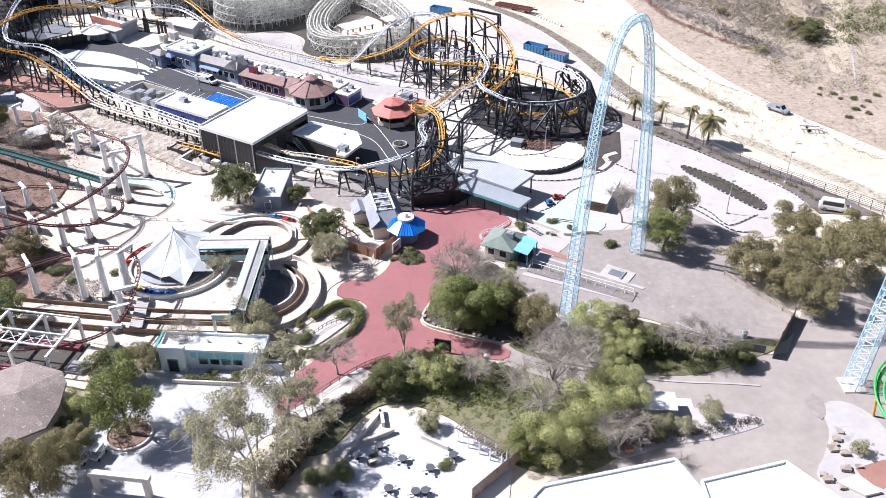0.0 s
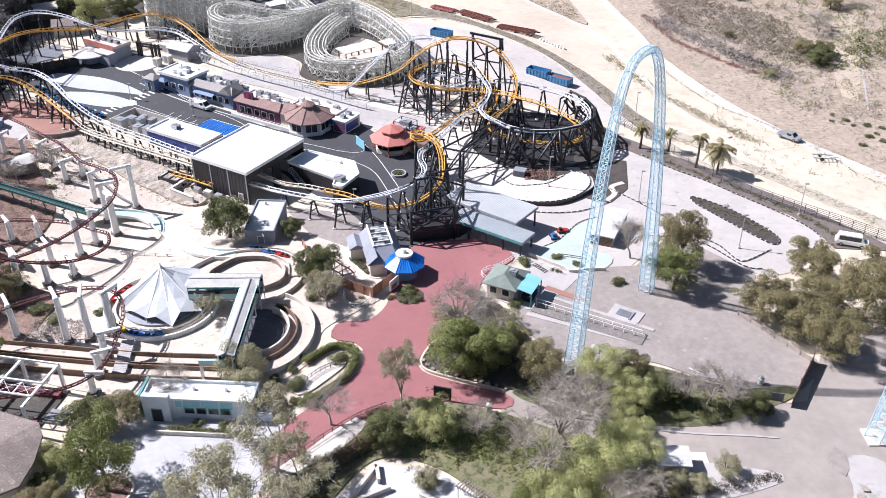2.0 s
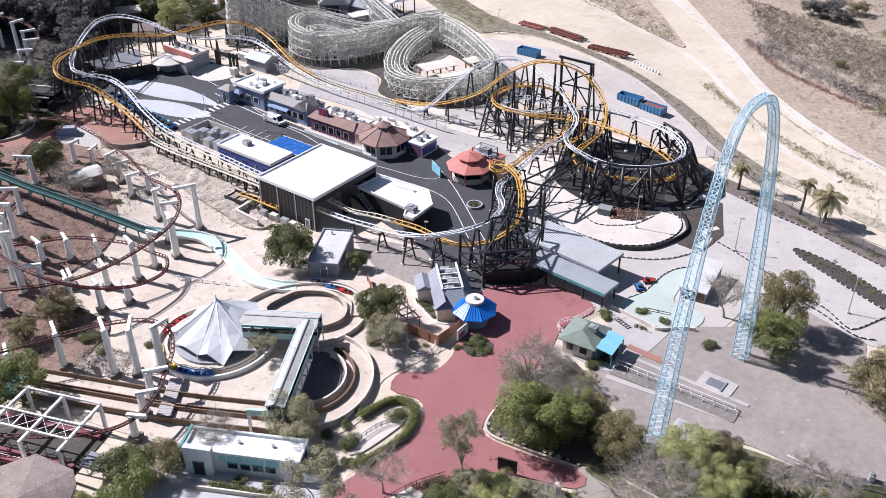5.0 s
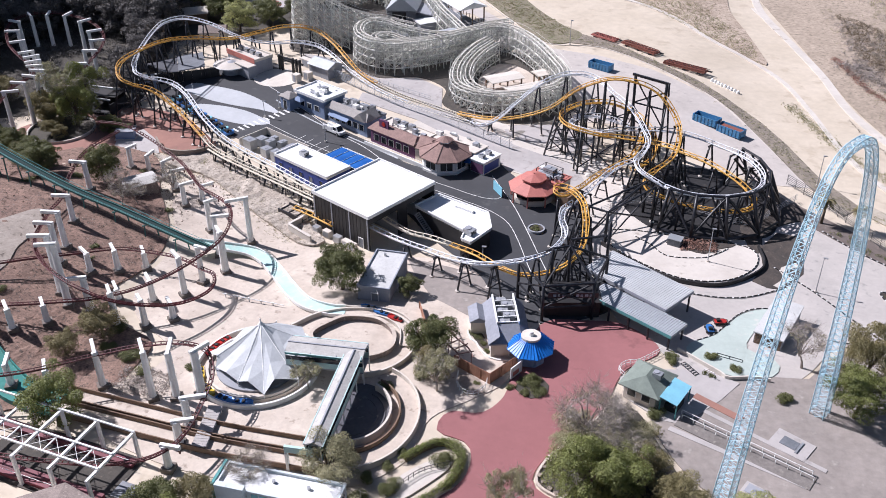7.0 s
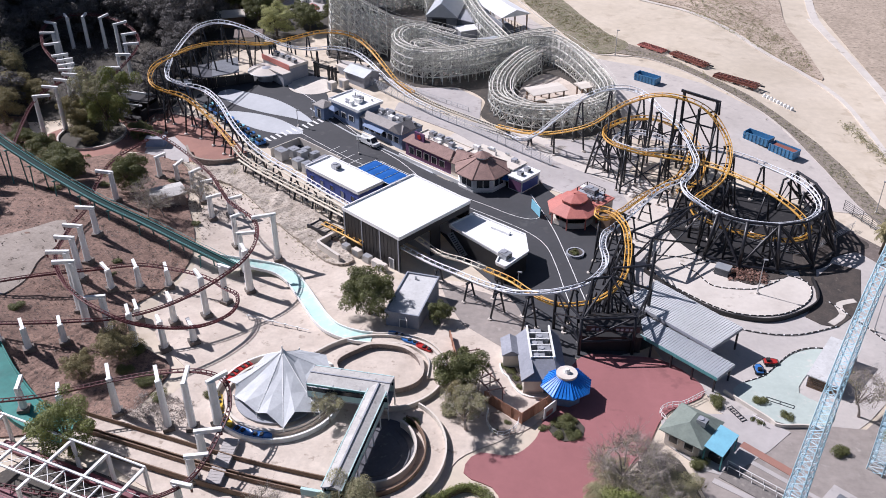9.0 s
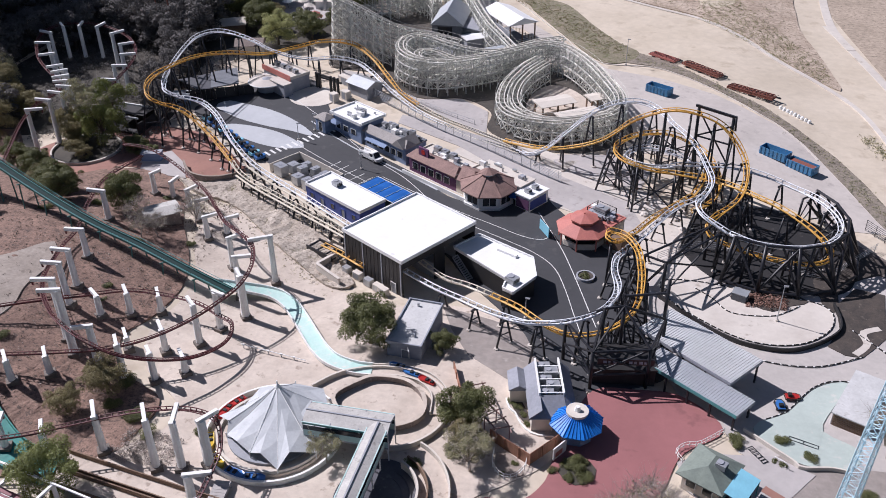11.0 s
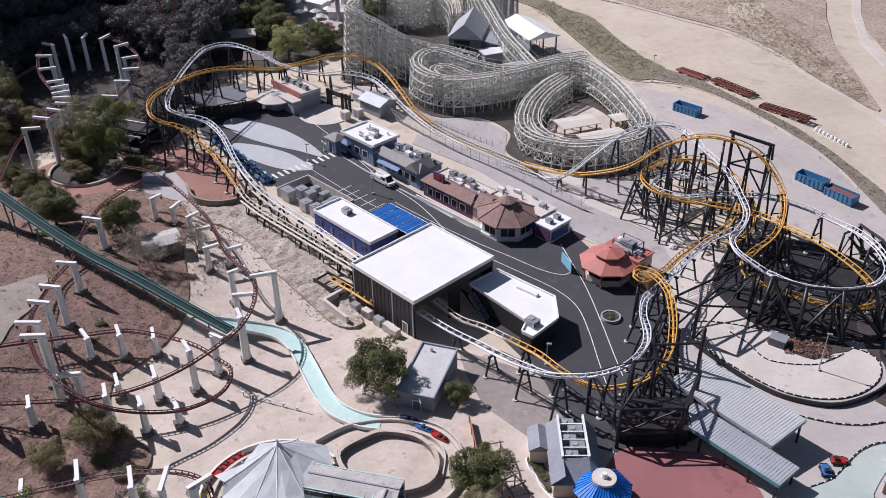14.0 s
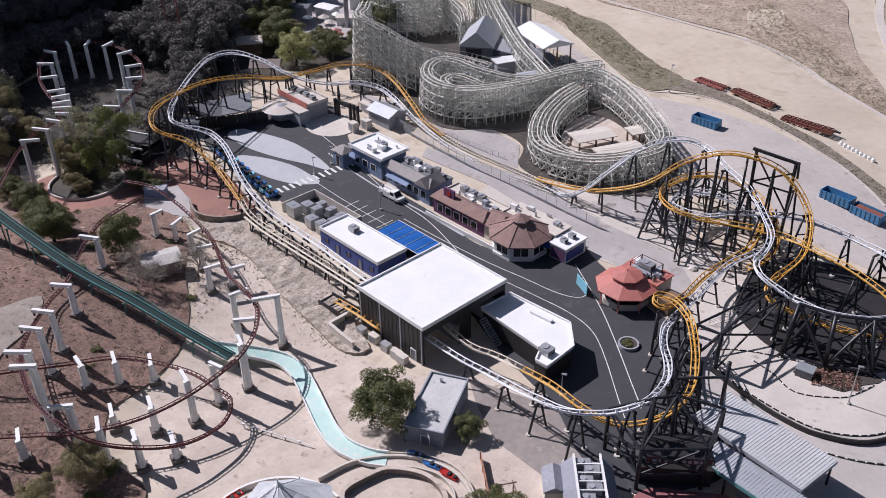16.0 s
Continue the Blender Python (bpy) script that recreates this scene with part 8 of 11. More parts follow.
def tree(kind, x, y, r, turn=None, dz=0.0, squash=1.0):
    """A tree with a crown about r metres in radius; alike ones share their meshes."""
    var = (len(MADE) * 7 + int(abs(x) * 3 + abs(y))) % 2
    key = (kind, var)
    turn = (x * 37 + y * 17) % 360 if turn is None else turn
    z = ground_z(x, y) + dz
    if key in MADE:
        ob, r0, q0 = MADE[key]
        k = r / r0
        return copy_thing(ob, pose(x, y, z, 0, 0, turn) @ Matrix.Diagonal((k, k, k * squash / q0, 1)))
    leafm, bark, count, size, hgt, label = KINDS[kind]
    rng = np.random.default_rng(sum(map(ord, kind)) + var)
    R0, size = 4.0, size * 1.15
    root = thing("shrub" if kind == "bush" else "tree", label, "shrub" if kind == "bush" else "tree", at=(x, y, z), rz=turn)
    if kind == "bush":
        wood, small, tips = limbs(rng, 2.4, 3.0, 5, 0.14, 2)
        blobs = [(rng.uniform(-2, 2), rng.uniform(-2, 2), rng.uniform(1.0, 1.9), rng.uniform(1.3, 2.0)) for _ in range(9)]
    elif kind in ("bare", "syc"):
        wood, small, tips = limbs(rng, hgt, R0, 8 if kind == "bare" else 7, 0.22, 5, 17 if kind == "bare" else 6, 0.02 if kind == "bare" else 0.028)
        blobs = [(t.x, t.y, t.z, rng.uniform(0.5, 1.05)) for t in tips]
    else:
        wood, small, tips = limbs(rng, hgt, R0, 7, 0.26, 2)
        blobs = [(t.x * 0.95, t.y * 0.95, t.z * 0.92 + rng.uniform(-0.5, 0.3), rng.uniform(0.75, 1.35)) for t in tips]
        blobs += [(rng.uniform(-1.5, 1.5), rng.uniform(-1.5, 1.5), hgt * rng.uniform(0.6, 0.95), 1.5) for _ in range(4)]
        for i in range(12):
            a, q = 2 * math.pi * (i + rng.uniform(-0.3, 0.3)) / 12, rng.uniform(0.45, 0.78)
            blobs.append((R0 * q * math.cos(a), R0 * q * math.sin(a), hgt * rng.uniform(0.24, 0.55), rng.uniform(0.8, 1.3)))
    crown = leaf_cloud(rng, blobs, count, size)
    k = r / R0
    for gg in (wood, small, crown):
        gg.v = [(p[0] * k, p[1] * k, p[2] * k * squash) for p in gg.v]
    part("trunk", wood, bark, root, smooth=True)
    if small.v:
        part("twig_mass", small, bark if kind == "bare" else M_PALEB, root, kind="stuff")
    part("crown", crown, leafm, root)
    MADE[key] = (root, r, squash)
    return root


# round the courtyard and plaza
tree("leaf", -42.7, 87.7, 4.7, squash=1.3)
tree("olive", -49.4, 79.4, 3.7, squash=1.2)
tree("olive", -50.2, 74.8, 4.2, squash=1.6)
tree("spring", -50.0, 91.0, 2.6)
tree("dark", -50.4, 87.4, 1.9)
tree("olive", -48.4, 84.0, 2.6)
tree("dark", -48.0, 98.0, 3.4)
tree("olive", -44.0, 100.5, 3.0)
tree("syc", -24.2, 76.4, 6.4)
tree("syc", -21.8, 91.0, 5.2)
tree("syc", -28.0, 82.0, 4.6)
tree("syc", -18.0, 84.5, 4.6)
tree("sage", -29.1, 108.5, 3.9)
tree("bare", -39.0, 104.8, 2.8)
tree("syc", -5.8, 101.8, 2.8, squash=2.2)
tree("bare", -15.5, 99.5, 3.0)
tree("dark", -7.6, 96.0, 3.0)
tree("syc", -4.6, 99.4, 2.2)
tree("spring", -1.0, 97.4, 3.2)
tree("sage", -2.0, 88.6, 1.8)
tree("bare", 4.8, 97.0, 2.7)
tree("leaf", 2.6, 110.0, 5.0)
tree("leaf", 6.2, 111.6, 4.0)
tree("bare", 2.4, 119.5, 4.4)
tree("sage", 0.8, 117.5, 3.2)
tree("olive", 9.6, 114.5, 3.6)
tree("bare", 6.6, 116.5, 3.4)
tree("olive", 14.1, 109.0, 3.9)
tree("bare", 18.6, 100.6, 3.8)
tree("spring", 22.6, 106.6, 3.9)
tree("spring", 26.6, 102.4, 3.2)
tree("bare", 16.5, 95.0, 5.0)
tree("olive", 27.8, 108.4, 2.9)
tree("spring", 23.4, 96.4, 3.2)
tree("spring", 20.5, 87.5, 5.0)
tree("spring", 14.6, 84.0, 4.2)
tree("spring", 25.0, 92.0, 3.6)
tree("bare", 13.0, 90.0, 4.8)
tree("leaf", 11.0, 83.5, 3.0)
tree("dark", 30.6, 104.6, 2.7)
tree("bare", 34.3, 103.6, 3.0)
tree("bare", 37.5, 103.2, 3.0)
tree("bare", 40.7, 102.6, 2.6)
tree("dark", 33.0, 103.6, 1.8)
tree("dark", 43.0, 101.5, 2.4)
tree("bare", 23.0, 83.5, 3.6)
tree("sage", 29.6, 88.0, 1.7)
tree("sage", 32.6, 87.6, 1.6)
tree("sage", 36.8, 90.2, 1.9)
tree("olive", 26.2, 87.4, 2.0)
tree("dark", 23.6, 87.8, 1.9)
tree("olive", 28.6, 86.2, 1.5)
for k, x, y, r in (("sage", 1.5, 122.5, 2.0), ("bare", 4.6, 124.2, 2.6), ("bare", 0.4, 120.8, 1.9), ("sage", 7.1, 119.8, 2.2), ("bare", 9.5, 115.2, 2.6), ("sage", 9.8, 121.2, 2.3), ("bare", 7.0, 124.6, 2.0)):
    tree(k, x, y, r)
# by the arch and along the lot
tree("leaf", 38.8, 131.6, 4.3)
tree("olive", 41.3, 138.6, 4.4, squash=1.5)
tree("bare", 33.4, 141.5, 3.5)
tree("olive", 51.4, 123.0, 4.7)
tree("olive", 55.6, 119.0, 4.7)
tree("olive", 58.6, 114.0, 4.4)
tree("olive", 62.4, 133.8, 4.6)
tree("olive", 67.0, 123.0, 6.0)
tree("olive", 73.5, 131.0, 4.6)
tree("olive", 60.0, 124.0, 4.4)
# flume ride
tree("dark", -39.8, 150.2, 4.9)
tree("dark", -28.4, 150.6, 2.2)
tree("dark", -22.0, 134.6, 3.9)
tree("olive", -20.0, 130.0, 3.0)
tree("syc", -19.0, 127.0, 3.2)
tree("syc", -37.4, 124.2, 2.3)
tree("leaf", -69.1, 111.0, 4.4)
tree("olive", -72.7, 129.8, 3.3)
tree("olive", -75.6, 124.5, 2.6)
# upper left
tree("syc", -121.6, 206.6, 4.9, squash=1.45)
tree("olive", -130.0, 208.5, 3.6, squash=1.3)
tree("leaf", -120.4, 210.4, 4.6, squash=1.7)
tree("dark", -126.4, 190.6, 3.6)
tree("olive", -121.5, 185.0, 2.8)
tree("dark", -97.4, 177.2, 3.9, squash=1.25)
tree("olive", -104.6, 186.2, 2.8)
tree("dark", -109.5, 204.0, 2.2)
tree("dark", -106.6, 203.6, 1.8)
tree("leaf", -119.4, 205.0, 4.4, squash=1.6)
tree("olive", -126.0, 205.0, 3.2, squash=1.3)
tree("olive", -124.0, 201.0, 2.6)
tree("olive", -126.5, 206.0, 3.0)
tree("olive", -121.0, 199.5, 2.0)
tree("leaf", -131.5, 218.6, 3.6)
tree("olive", -128.6, 213.4, 3.2)
tree("dark", -133.1, 193.1, 3.4)
tree("dark", -114.6, 184.0, 3.0)
tree("dark", -111.5, 204.6, 2.6)
tree("olive", -145.3, 216.3, 4.0)
tree("olive", -151.1, 213.5, 5.6)
tree("olive", -146.0, 204.5, 4.8, squash=1.2)
tree("olive", -157.0, 221.5, 5.0, squash=1.3)
tree("sage", -161.0, 227.0, 5.0, squash=1.3)
tree("dark", -112.2, 178.2, 4.6)
tree("dark", -118.5, 184.0, 3.8)
tree("spring", -104.1, 269.6, 5.2)
tree("dark", -113.3, 279.5, 5.5)
tree("dark", -96.6, 275.7, 4.5)
tree("dark", -90.0, 300.7, 5.3)
tree("bare", -83.0, 177.0, 3.0)
for x, y, r in ((-5.9, 130.6, 1.9), (-4.6, 129.0, 1.3), (14.4, 140.6, 1.2), (-16.0, 113.6, 1.8), (-21.1, 107.6, 2.0), (-19.0, 104.0, 1.8), (-65.8, 126.0, 2.1), (-70.3, 127.4, 1.7), (-62.6, 123.6, 1.6), (-55.8, 125.6, 1.3), (-70.7, 132.4, 1.8), (12.0, 127.2, 1.6), (20.4, 141.4, 1.3), (23.6, 139.0, 1.2), (29.6, 133.6, 1.6), (-26.5, 126.5, 1.5), (-21.6, 129.6, 1.4), (-9.4, 177.6, 1.3), (-6.2, 103.6, 1.4), (-3.6, 103.4, 1.3), (-1.0, 103.2, 1.3), (6.6, 100.4, 1.6), (9.6, 99.4, 1.5), (-34.0, 99.6, 1.2), (-30.5, 99.0, 1.2), (-13.0, 80.5, 2.2), (-16.0, 79.0, 2.4), (-9.2, 82.6, 1.3), (-2.4, 88.6, 1.8), (0.4, 81.6, 1.4), (45.5, 101.8, 1.5), (33.0, 100.6, 1.6), (37.0, 100.2, 1.5), (22.0, 102.8, 1.6)):
    tree("bush", x, y, r, squash=0.9)
rng = np.random.default_rng(4)
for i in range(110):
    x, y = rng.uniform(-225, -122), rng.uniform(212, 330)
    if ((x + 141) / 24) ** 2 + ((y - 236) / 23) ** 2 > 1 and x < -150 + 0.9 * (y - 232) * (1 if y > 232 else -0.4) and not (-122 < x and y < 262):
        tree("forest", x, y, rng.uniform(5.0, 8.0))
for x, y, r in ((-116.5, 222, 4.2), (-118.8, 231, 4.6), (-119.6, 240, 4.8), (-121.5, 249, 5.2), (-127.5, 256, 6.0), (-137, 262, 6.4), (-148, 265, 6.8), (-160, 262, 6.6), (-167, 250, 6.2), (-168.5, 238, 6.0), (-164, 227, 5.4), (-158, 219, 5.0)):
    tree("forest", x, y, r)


def shrubbery(name, label, category, count, place, size, mat, seed, clump=14, leaf=0.11, kind="stuff"):
    """Many low plants scattered by a rule, too many to count."""
    r = np.random.default_rng(seed)
    g = Geo()
    for _ in range(count):
        x, y = place(r)
        s = size * r.uniform(0.4, 1.5)
        z = ground_z(x, y)
        q = leaf_cloud(r, [(x, y, z + 0.35 * s + 0.1, s), (x + r.normal() * s * 0.6, y + r.normal() * s * 0.6, z + 0.3 * s + 0.1, s * 0.7)], clump, leaf * (0.6 + s))
        g.add(q.v, q.f)
    return solid(name, g, mat, label, category, kind=kind)


def along(line, width):
    p = curve(line, 1.0)

    def pick(r):
        q = p[r.integers(len(p))]
        return q[0] + r.normal() * width, q[1] + r.normal() * width
    return pick


VERGE = [(-70, 346), (-46, 330), (-33, 311), (-18.6, 290), (-8.4, 280), (3.8, 274.5), (11.3, 266.8), (18.8, 258.6), (25.8, 251), (31.3, 242.8), (36.4, 233.4), (40.5, 223), (45, 208.5), (50.5, 196), (58.8, 190.4), (63.7, 183.2), (72.8, 172.4), (80.4, 160.4), (85.6, 150.6), (93.5, 137.5)]
sheet("weedy_verge", [(-78, 356), (-47.6, 336.1), (-38.2, 327.2), (-29.6, 320.8), (-20.4, 303.9), (-12.4, 291.1), (-6.4, 284), (-9.6, 276.3), (-16.8, 276.5), (-29, 295.9), (-38.7, 312.8), (-45.6, 324.2), (-72, 346)], M_VERGE, 0.2, "weedy green-brown verge between the yard and the dirt lot", "verge")
sheet("gritty_verge", [(-6.5, 284), (2.2, 278.6), (9.4, 270.6), (17.1, 262.4), (24.3, 255.7), (30.8, 246.6), (38.3, 234.2), (42.5, 224), (47, 209), (53, 197), (49, 193), (43, 208), (38.5, 222), (34.5, 232.6), (31.8, 239), (27.3, 246.7), (20.5, 254.8), (13.2, 262.9), (5.4, 270.4), (-2.9, 275.1), (-9.5, 276.2)], M_STRIP, 0.19, "dark gritty verge strip below the dirt lot", "verge", smooth_line=False)
solid("yard_kerb", ribbon(Geo(), [(-46.4, 323.6), (-29.4, 295.2), (-17.2, 275.6), (-2.9, 274.4), (5.2, 269.7), (13, 262.2), (20.2, 254.2), (27, 246.2), (31.4, 238.6), (34.2, 232)], 0.3, 0.2, 0.3), M_CONC, "low pale kerb along the yard's verge", "kerb", kind="structure")
BAND_TOP = [(53.5, 199.8), (59.6, 192.7), (64.1, 184.7), (73.4, 174.1), (81.2, 162.5), (86.6, 152.8), (95, 139)]
BAND_LOW = [(52.5, 195.1), (58.5, 188.2), (63.2, 181.6), (72.3, 170.6), (79.5, 158.3), (84.6, 148.4), (92, 136)]
sheet("weedy_verge", BAND_TOP + BAND_LOW[::-1], M_DRYB, 0.21, "weedy brown verge along the kart fence", "verge", smooth_line=False)
shrubbery("weeds", "green grass tufts on the broad verge", "weeds", 800, lambda r: (lambda u, v: (-46 + 34 * u + 5 * (v - 0.5), 330 - 47 * u + 9 * (v - 0.5)))(r.random(), r.random()), 0.35, M_LEAFO, 61, 14, 0.09)
shrubbery("weeds", "low dry weeds along the verge", "weeds", 1300, along(VERGE[1:], 0.9), 0.26, M_LEAFT, 5, 14, 0.09)
SPINE = [(46.1, 246.9), (50.6, 233.7), (55.5, 219.7), (62.7, 206.9), (69.4, 195.2), (72, 192.7)]
shrubbery("weeds", "dry weeds between the dirt tracks", "weeds", 1100, along(SPINE, 0.9), 0.26, M_LEAFT, 6, 14, 0.09)
shrubbery("weeds", "dark dead weeds along a worn rut", "weeds", 420, along([(58.8, 240), (62.6, 225.4), (68.3, 212.1), (76.6, 201.6), (84.9, 185.9), (88.9, 175.9), (93.9, 170)], 0.22), 0.16, M_BARK, 62, 10, 0.07)
for x, y, r in ((93.7, 207.0, 1.0), (95.9, 204.0, 1.2), (99.6, 201.0, 1.3), (97.7, 195.0, 1.3), (94.7, 190.3, 1.2), (96.4, 201.0, 0.9), (100.2, 192.6, 1.1), (106.1, 202.9, 1.2), (100.1, 196.3, 0.9), (102.6, 199.4, 1.0), (92.4, 203.6, 0.8)):
    tree("bush", x, y, r, squash=0.7)
shrubbery("hill_brush", "scattered grey-brown brush on the hillside", "brush", 1300, lambda r: (lambda u, v: (66 + u * 130, 180 + v * 150 - u * 60))(r.random() ** 1.2, r.random()), 0.55, M_LEAFT, 7, 11)
shrubbery("hill_brush", "grey dead brush over the hillside", "brush", 1000, lambda r: (lambda u, v: (66 + u * 130, 180 + v * 170 - u * 60))(r.random() ** 1.1, r.random()), 0.5, M_TWIG, 17, 9)
shrubbery("hill_brush", "dark green brush clumps on the hillside", "brush", 150, lambda r: (r.normal(122, 15), r.normal(266, 20)), 1.5, M_LEAFT, 8, 60)
shrubbery("hill_brush", "dense grey-green chaparral high on the hillside", "brush", 2600, lambda r: (lambda u, v: (82 + u * 150, 210 + v * 170 - u * 40))(r.random(), r.random()), 1.1, M_LEAFT, 27, 20)
shrubbery("hill_brush", "dense grey dead chaparral high on the hillside", "brush", 2200, lambda r: (lambda u, v: (80 + u * 150, 205 + v * 170 - u * 40))(r.random(), r.random()), 1.0, M_TWIG, 28, 18)
shrubbery("hill_brush", "dark bushes in the hillside gully", "brush", 40, lambda r: (lambda u: (104 + 46 * u + r.normal() * 3, 236 + 40 * u + r.normal() * 5))(r.random()), 2.0, M_LEAFD, 29, 90)
shrubbery("gully_brush", "red-stemmed brush along the hillside gully", "brush", 700, along([(63, 282), (65.6, 268), (67.8, 258.6), (74.2, 247.5), (80.5, 237.7), (84, 234)], 0.6), 0.42, M_STEMR, 41, 16, 0.09)
shrubbery("gully_brush", "grey-purple dead brush beside the gully", "brush", 560, along([(66, 279), (69.6, 268.4), (74.5, 260), (82, 246.5), (86, 240), (91, 229)], 2.2), 0.85, M_TWIG, 42, 26)
shrubbery("gully_brush", "dark dead thicket at the gully's foot", "brush", 120, along([(81, 247), (85.7, 240.5), (88.5, 235)], 1.3), 0.7, M_BARK, 43, 34)
for x, y, r, k in ((101.9, 239.9, 3.4, "dark"), (104.4, 245, 3.2, "dark"), (106.6, 248.6, 2.8, "olive"), (101, 248.6, 3.2, "olive"), (91.5, 304, 4.4, "forest"), (87, 307, 3.6, "forest"), (95, 300, 3.0, "forest"), (112, 267, 3.6, "bare"), (109.6, 263, 3.0, "bare"), (86.3, 231.5, 2.0, "sage"), (83.6, 262.3, 1.8, "olive"), (127, 292, 4.6, "bare"), (123, 288, 3.6, "olive"), (101.5, 309, 3.4, "olive")):
    tree(k, x, y, r, squash=0.75)
shrubbery("gully_brush", "matted olive and grey brush above the gully", "brush", 1300, lambda r: (lambda u, v: (70 + 34 * u, 297 - 44 * u + 46 * (v - 0.45)))(r.random(), r.random()), 0.75, M_BRUSHB, 44, 22)
shrubbery("gully_brush", "matted dead brush above the gully", "brush", 900, lambda r: (lambda u, v: (68 + 34 * u, 296 - 44 * u + 44 * (v - 0.45)))(r.random(), r.random()), 0.7, M_TWIG, 45, 22)
shrubbery("hill_brush", "dry brush beside the far dirt track", "brush", 500, lambda r: (lambda u, v: (-38 + 72 * u, 352 - 62 * u + 4 + 40 * v))(r.random(), r.random()), 0.5, M_LEAFT, 9, 10)
shrubbery("bank_weeds", "dead weeds on the red earth bank", "weeds", 2600, lambda r: (r.uniform(-125, -76), r.uniform(118, 186)), 0.22, M_TWIG, 10, 12, 0.07)
shrubbery("bank_weeds", "dark dead scrub on the red earth bank", "weeds", 1300, lambda r: (r.uniform(-125, -77), r.uniform(118, 190)), 0.34, M_BARK, 18, 16, 0.09)
shrubbery("embankment_weeds", "pale dry grass on the embankment", "weeds", 2600, along([(-92, 193.6), (-84, 193.4), (-76, 189), (-66, 180.4), (-54, 169)], 2.2), 0.26, M_LEAFT, 11, 14, 0.07)
shrubbery("ground_cover", "bright green ground cover under the trees", "ground cover", 1000, lambda r: (lambda u: (-6 + 28 * u + r.normal() * 1.0, 99.5 - 9 * u + r.normal() * 2.8))(r.random()), 0.5, M_LEAFG, 12, 16)
shrubbery("ground_cover", "green ivy along the lot fence", "ground cover", 260, lambda r: (lambda u: (24 + 22 * u, 102.6 + 0.8 * u + r.normal() * 1.3))(r.random()), 0.45, M_LEAFG, 13, 16)
def hedge(label, line, width, height, mat, seed, leaf=0.1, density=260, uneven=0.12):
    """A continuous hedge: dark woody inside and a dense coat of leaves."""
    r = np.random.default_rng(seed)
    p = curve([(x, y, ground_z(x, y)) for x, y in line], 0.5)
    root = thing("hedge", label, "hedge", at=tuple(p[len(p) // 2]))
    w = width / 2
    part("stem_mass", Geo().ring(p, [(-w * 0.5, 0), (w * 0.5, 0), (w * 0.4, height * 0.62), (-w * 0.4, height * 0.62)][::-1]), M_BARK, root, world=True)
    blobs = []
    for q in p:
        for d in (-0.55, 0.0, 0.55):
            blobs.append((q[0] + d * w + r.normal() * 0.05, q[1] + d * w * 0.6 + r.normal() * 0.05, q[2] + height * 0.48 * (1 + r.normal() * uneven), w * 0.72 * (1 + r.normal() * uneven)))
    part("foliage", leaf_cloud(r, blobs, int(len(p) * density * 0.5), leaf, flat=max(0.7, height * 0.62 / w)), mat, root, world=True)


hedge("tall unclipped hedge of dark reddish leaves by the ramp", [(-8.2, 99.6), (-9.8, 96.4), (-12.7, 93.4), (-15.3, 91.1), (-17.3, 87.6), (-18.9, 83.6), (-21.5, 78)], 2.7, 2.2, M_LEAFR, 31, 0.11, 620, 0.22)
hedge("low reddish hedge at the head of the ramp", [(-10.2, 100.8), (-8.0, 101.6), (-5.6, 101.2), (-2.8, 102.4)], 1.8, 1.5, M_LEAFR, 32, 0.1, 420, 0.25)
hedge("clipped green hedge curving round the ramp", [(-19.8, 103.6), (-18.4, 104.9), (-16.6, 106.6), (-14.4, 109.4), (-13.4, 112.6), (-13.9, 115.4), (-15.6, 116.6), (-17.4, 116.2), (-19.4, 114.4), (-20.6, 112.8)], 1.5, 1.3, M_LEAFG, 33, 0.085, 520, 0.05)
hedge("clipped box hedge beside the gate pier", [(7.2, 99.3), (8.2, 98.9), (9.4, 98.3)], 1.2, 1.0, M_LEAFD, 36, 0.085, 420, 0.05)
hedge("clipped dark hedge along the building's terrace", [(-37.6, 98.7), (-33.6, 98.2), (-29.6, 97.6)], 1.1, 1.0, M_LEAFD, 34, 0.085, 420, 0.05)
for x, y, rr in ((-22.7, 111.0, 1.1), (-20.9, 104.0, 1.2), (-21.4, 114.2, 1.0), (-25.2, 105.2, 1.7), (-27.0, 104.0, 1.3), (-23.2, 102.8, 1.6), (-6.2, 103.4, 0.9), (-4.6, 103.8, 0.9), (-2.8, 103.6, 0.9), (-24.8, 108.4, 1.4)):
    tree("bush", x, y, rr, squash=1.1)
shrubbery("dry_brush", "dark brown brush row on the roadside island", "brush", 130, along([(23.5, 85.4), (30, 86.6), (37, 88.2), (43, 89.8)], 0.6), 0.5, M_BARK, 66, 30, 0.08)
shrubbery("forest_undergrowth", "undergrowth on the wooded slope, shade in its leaf colour", "undergrowth", 1100, lambda r: (r.uniform(-200, -124), r.uniform(222, 320)), 1.1, M_FOREST, 16, 26)

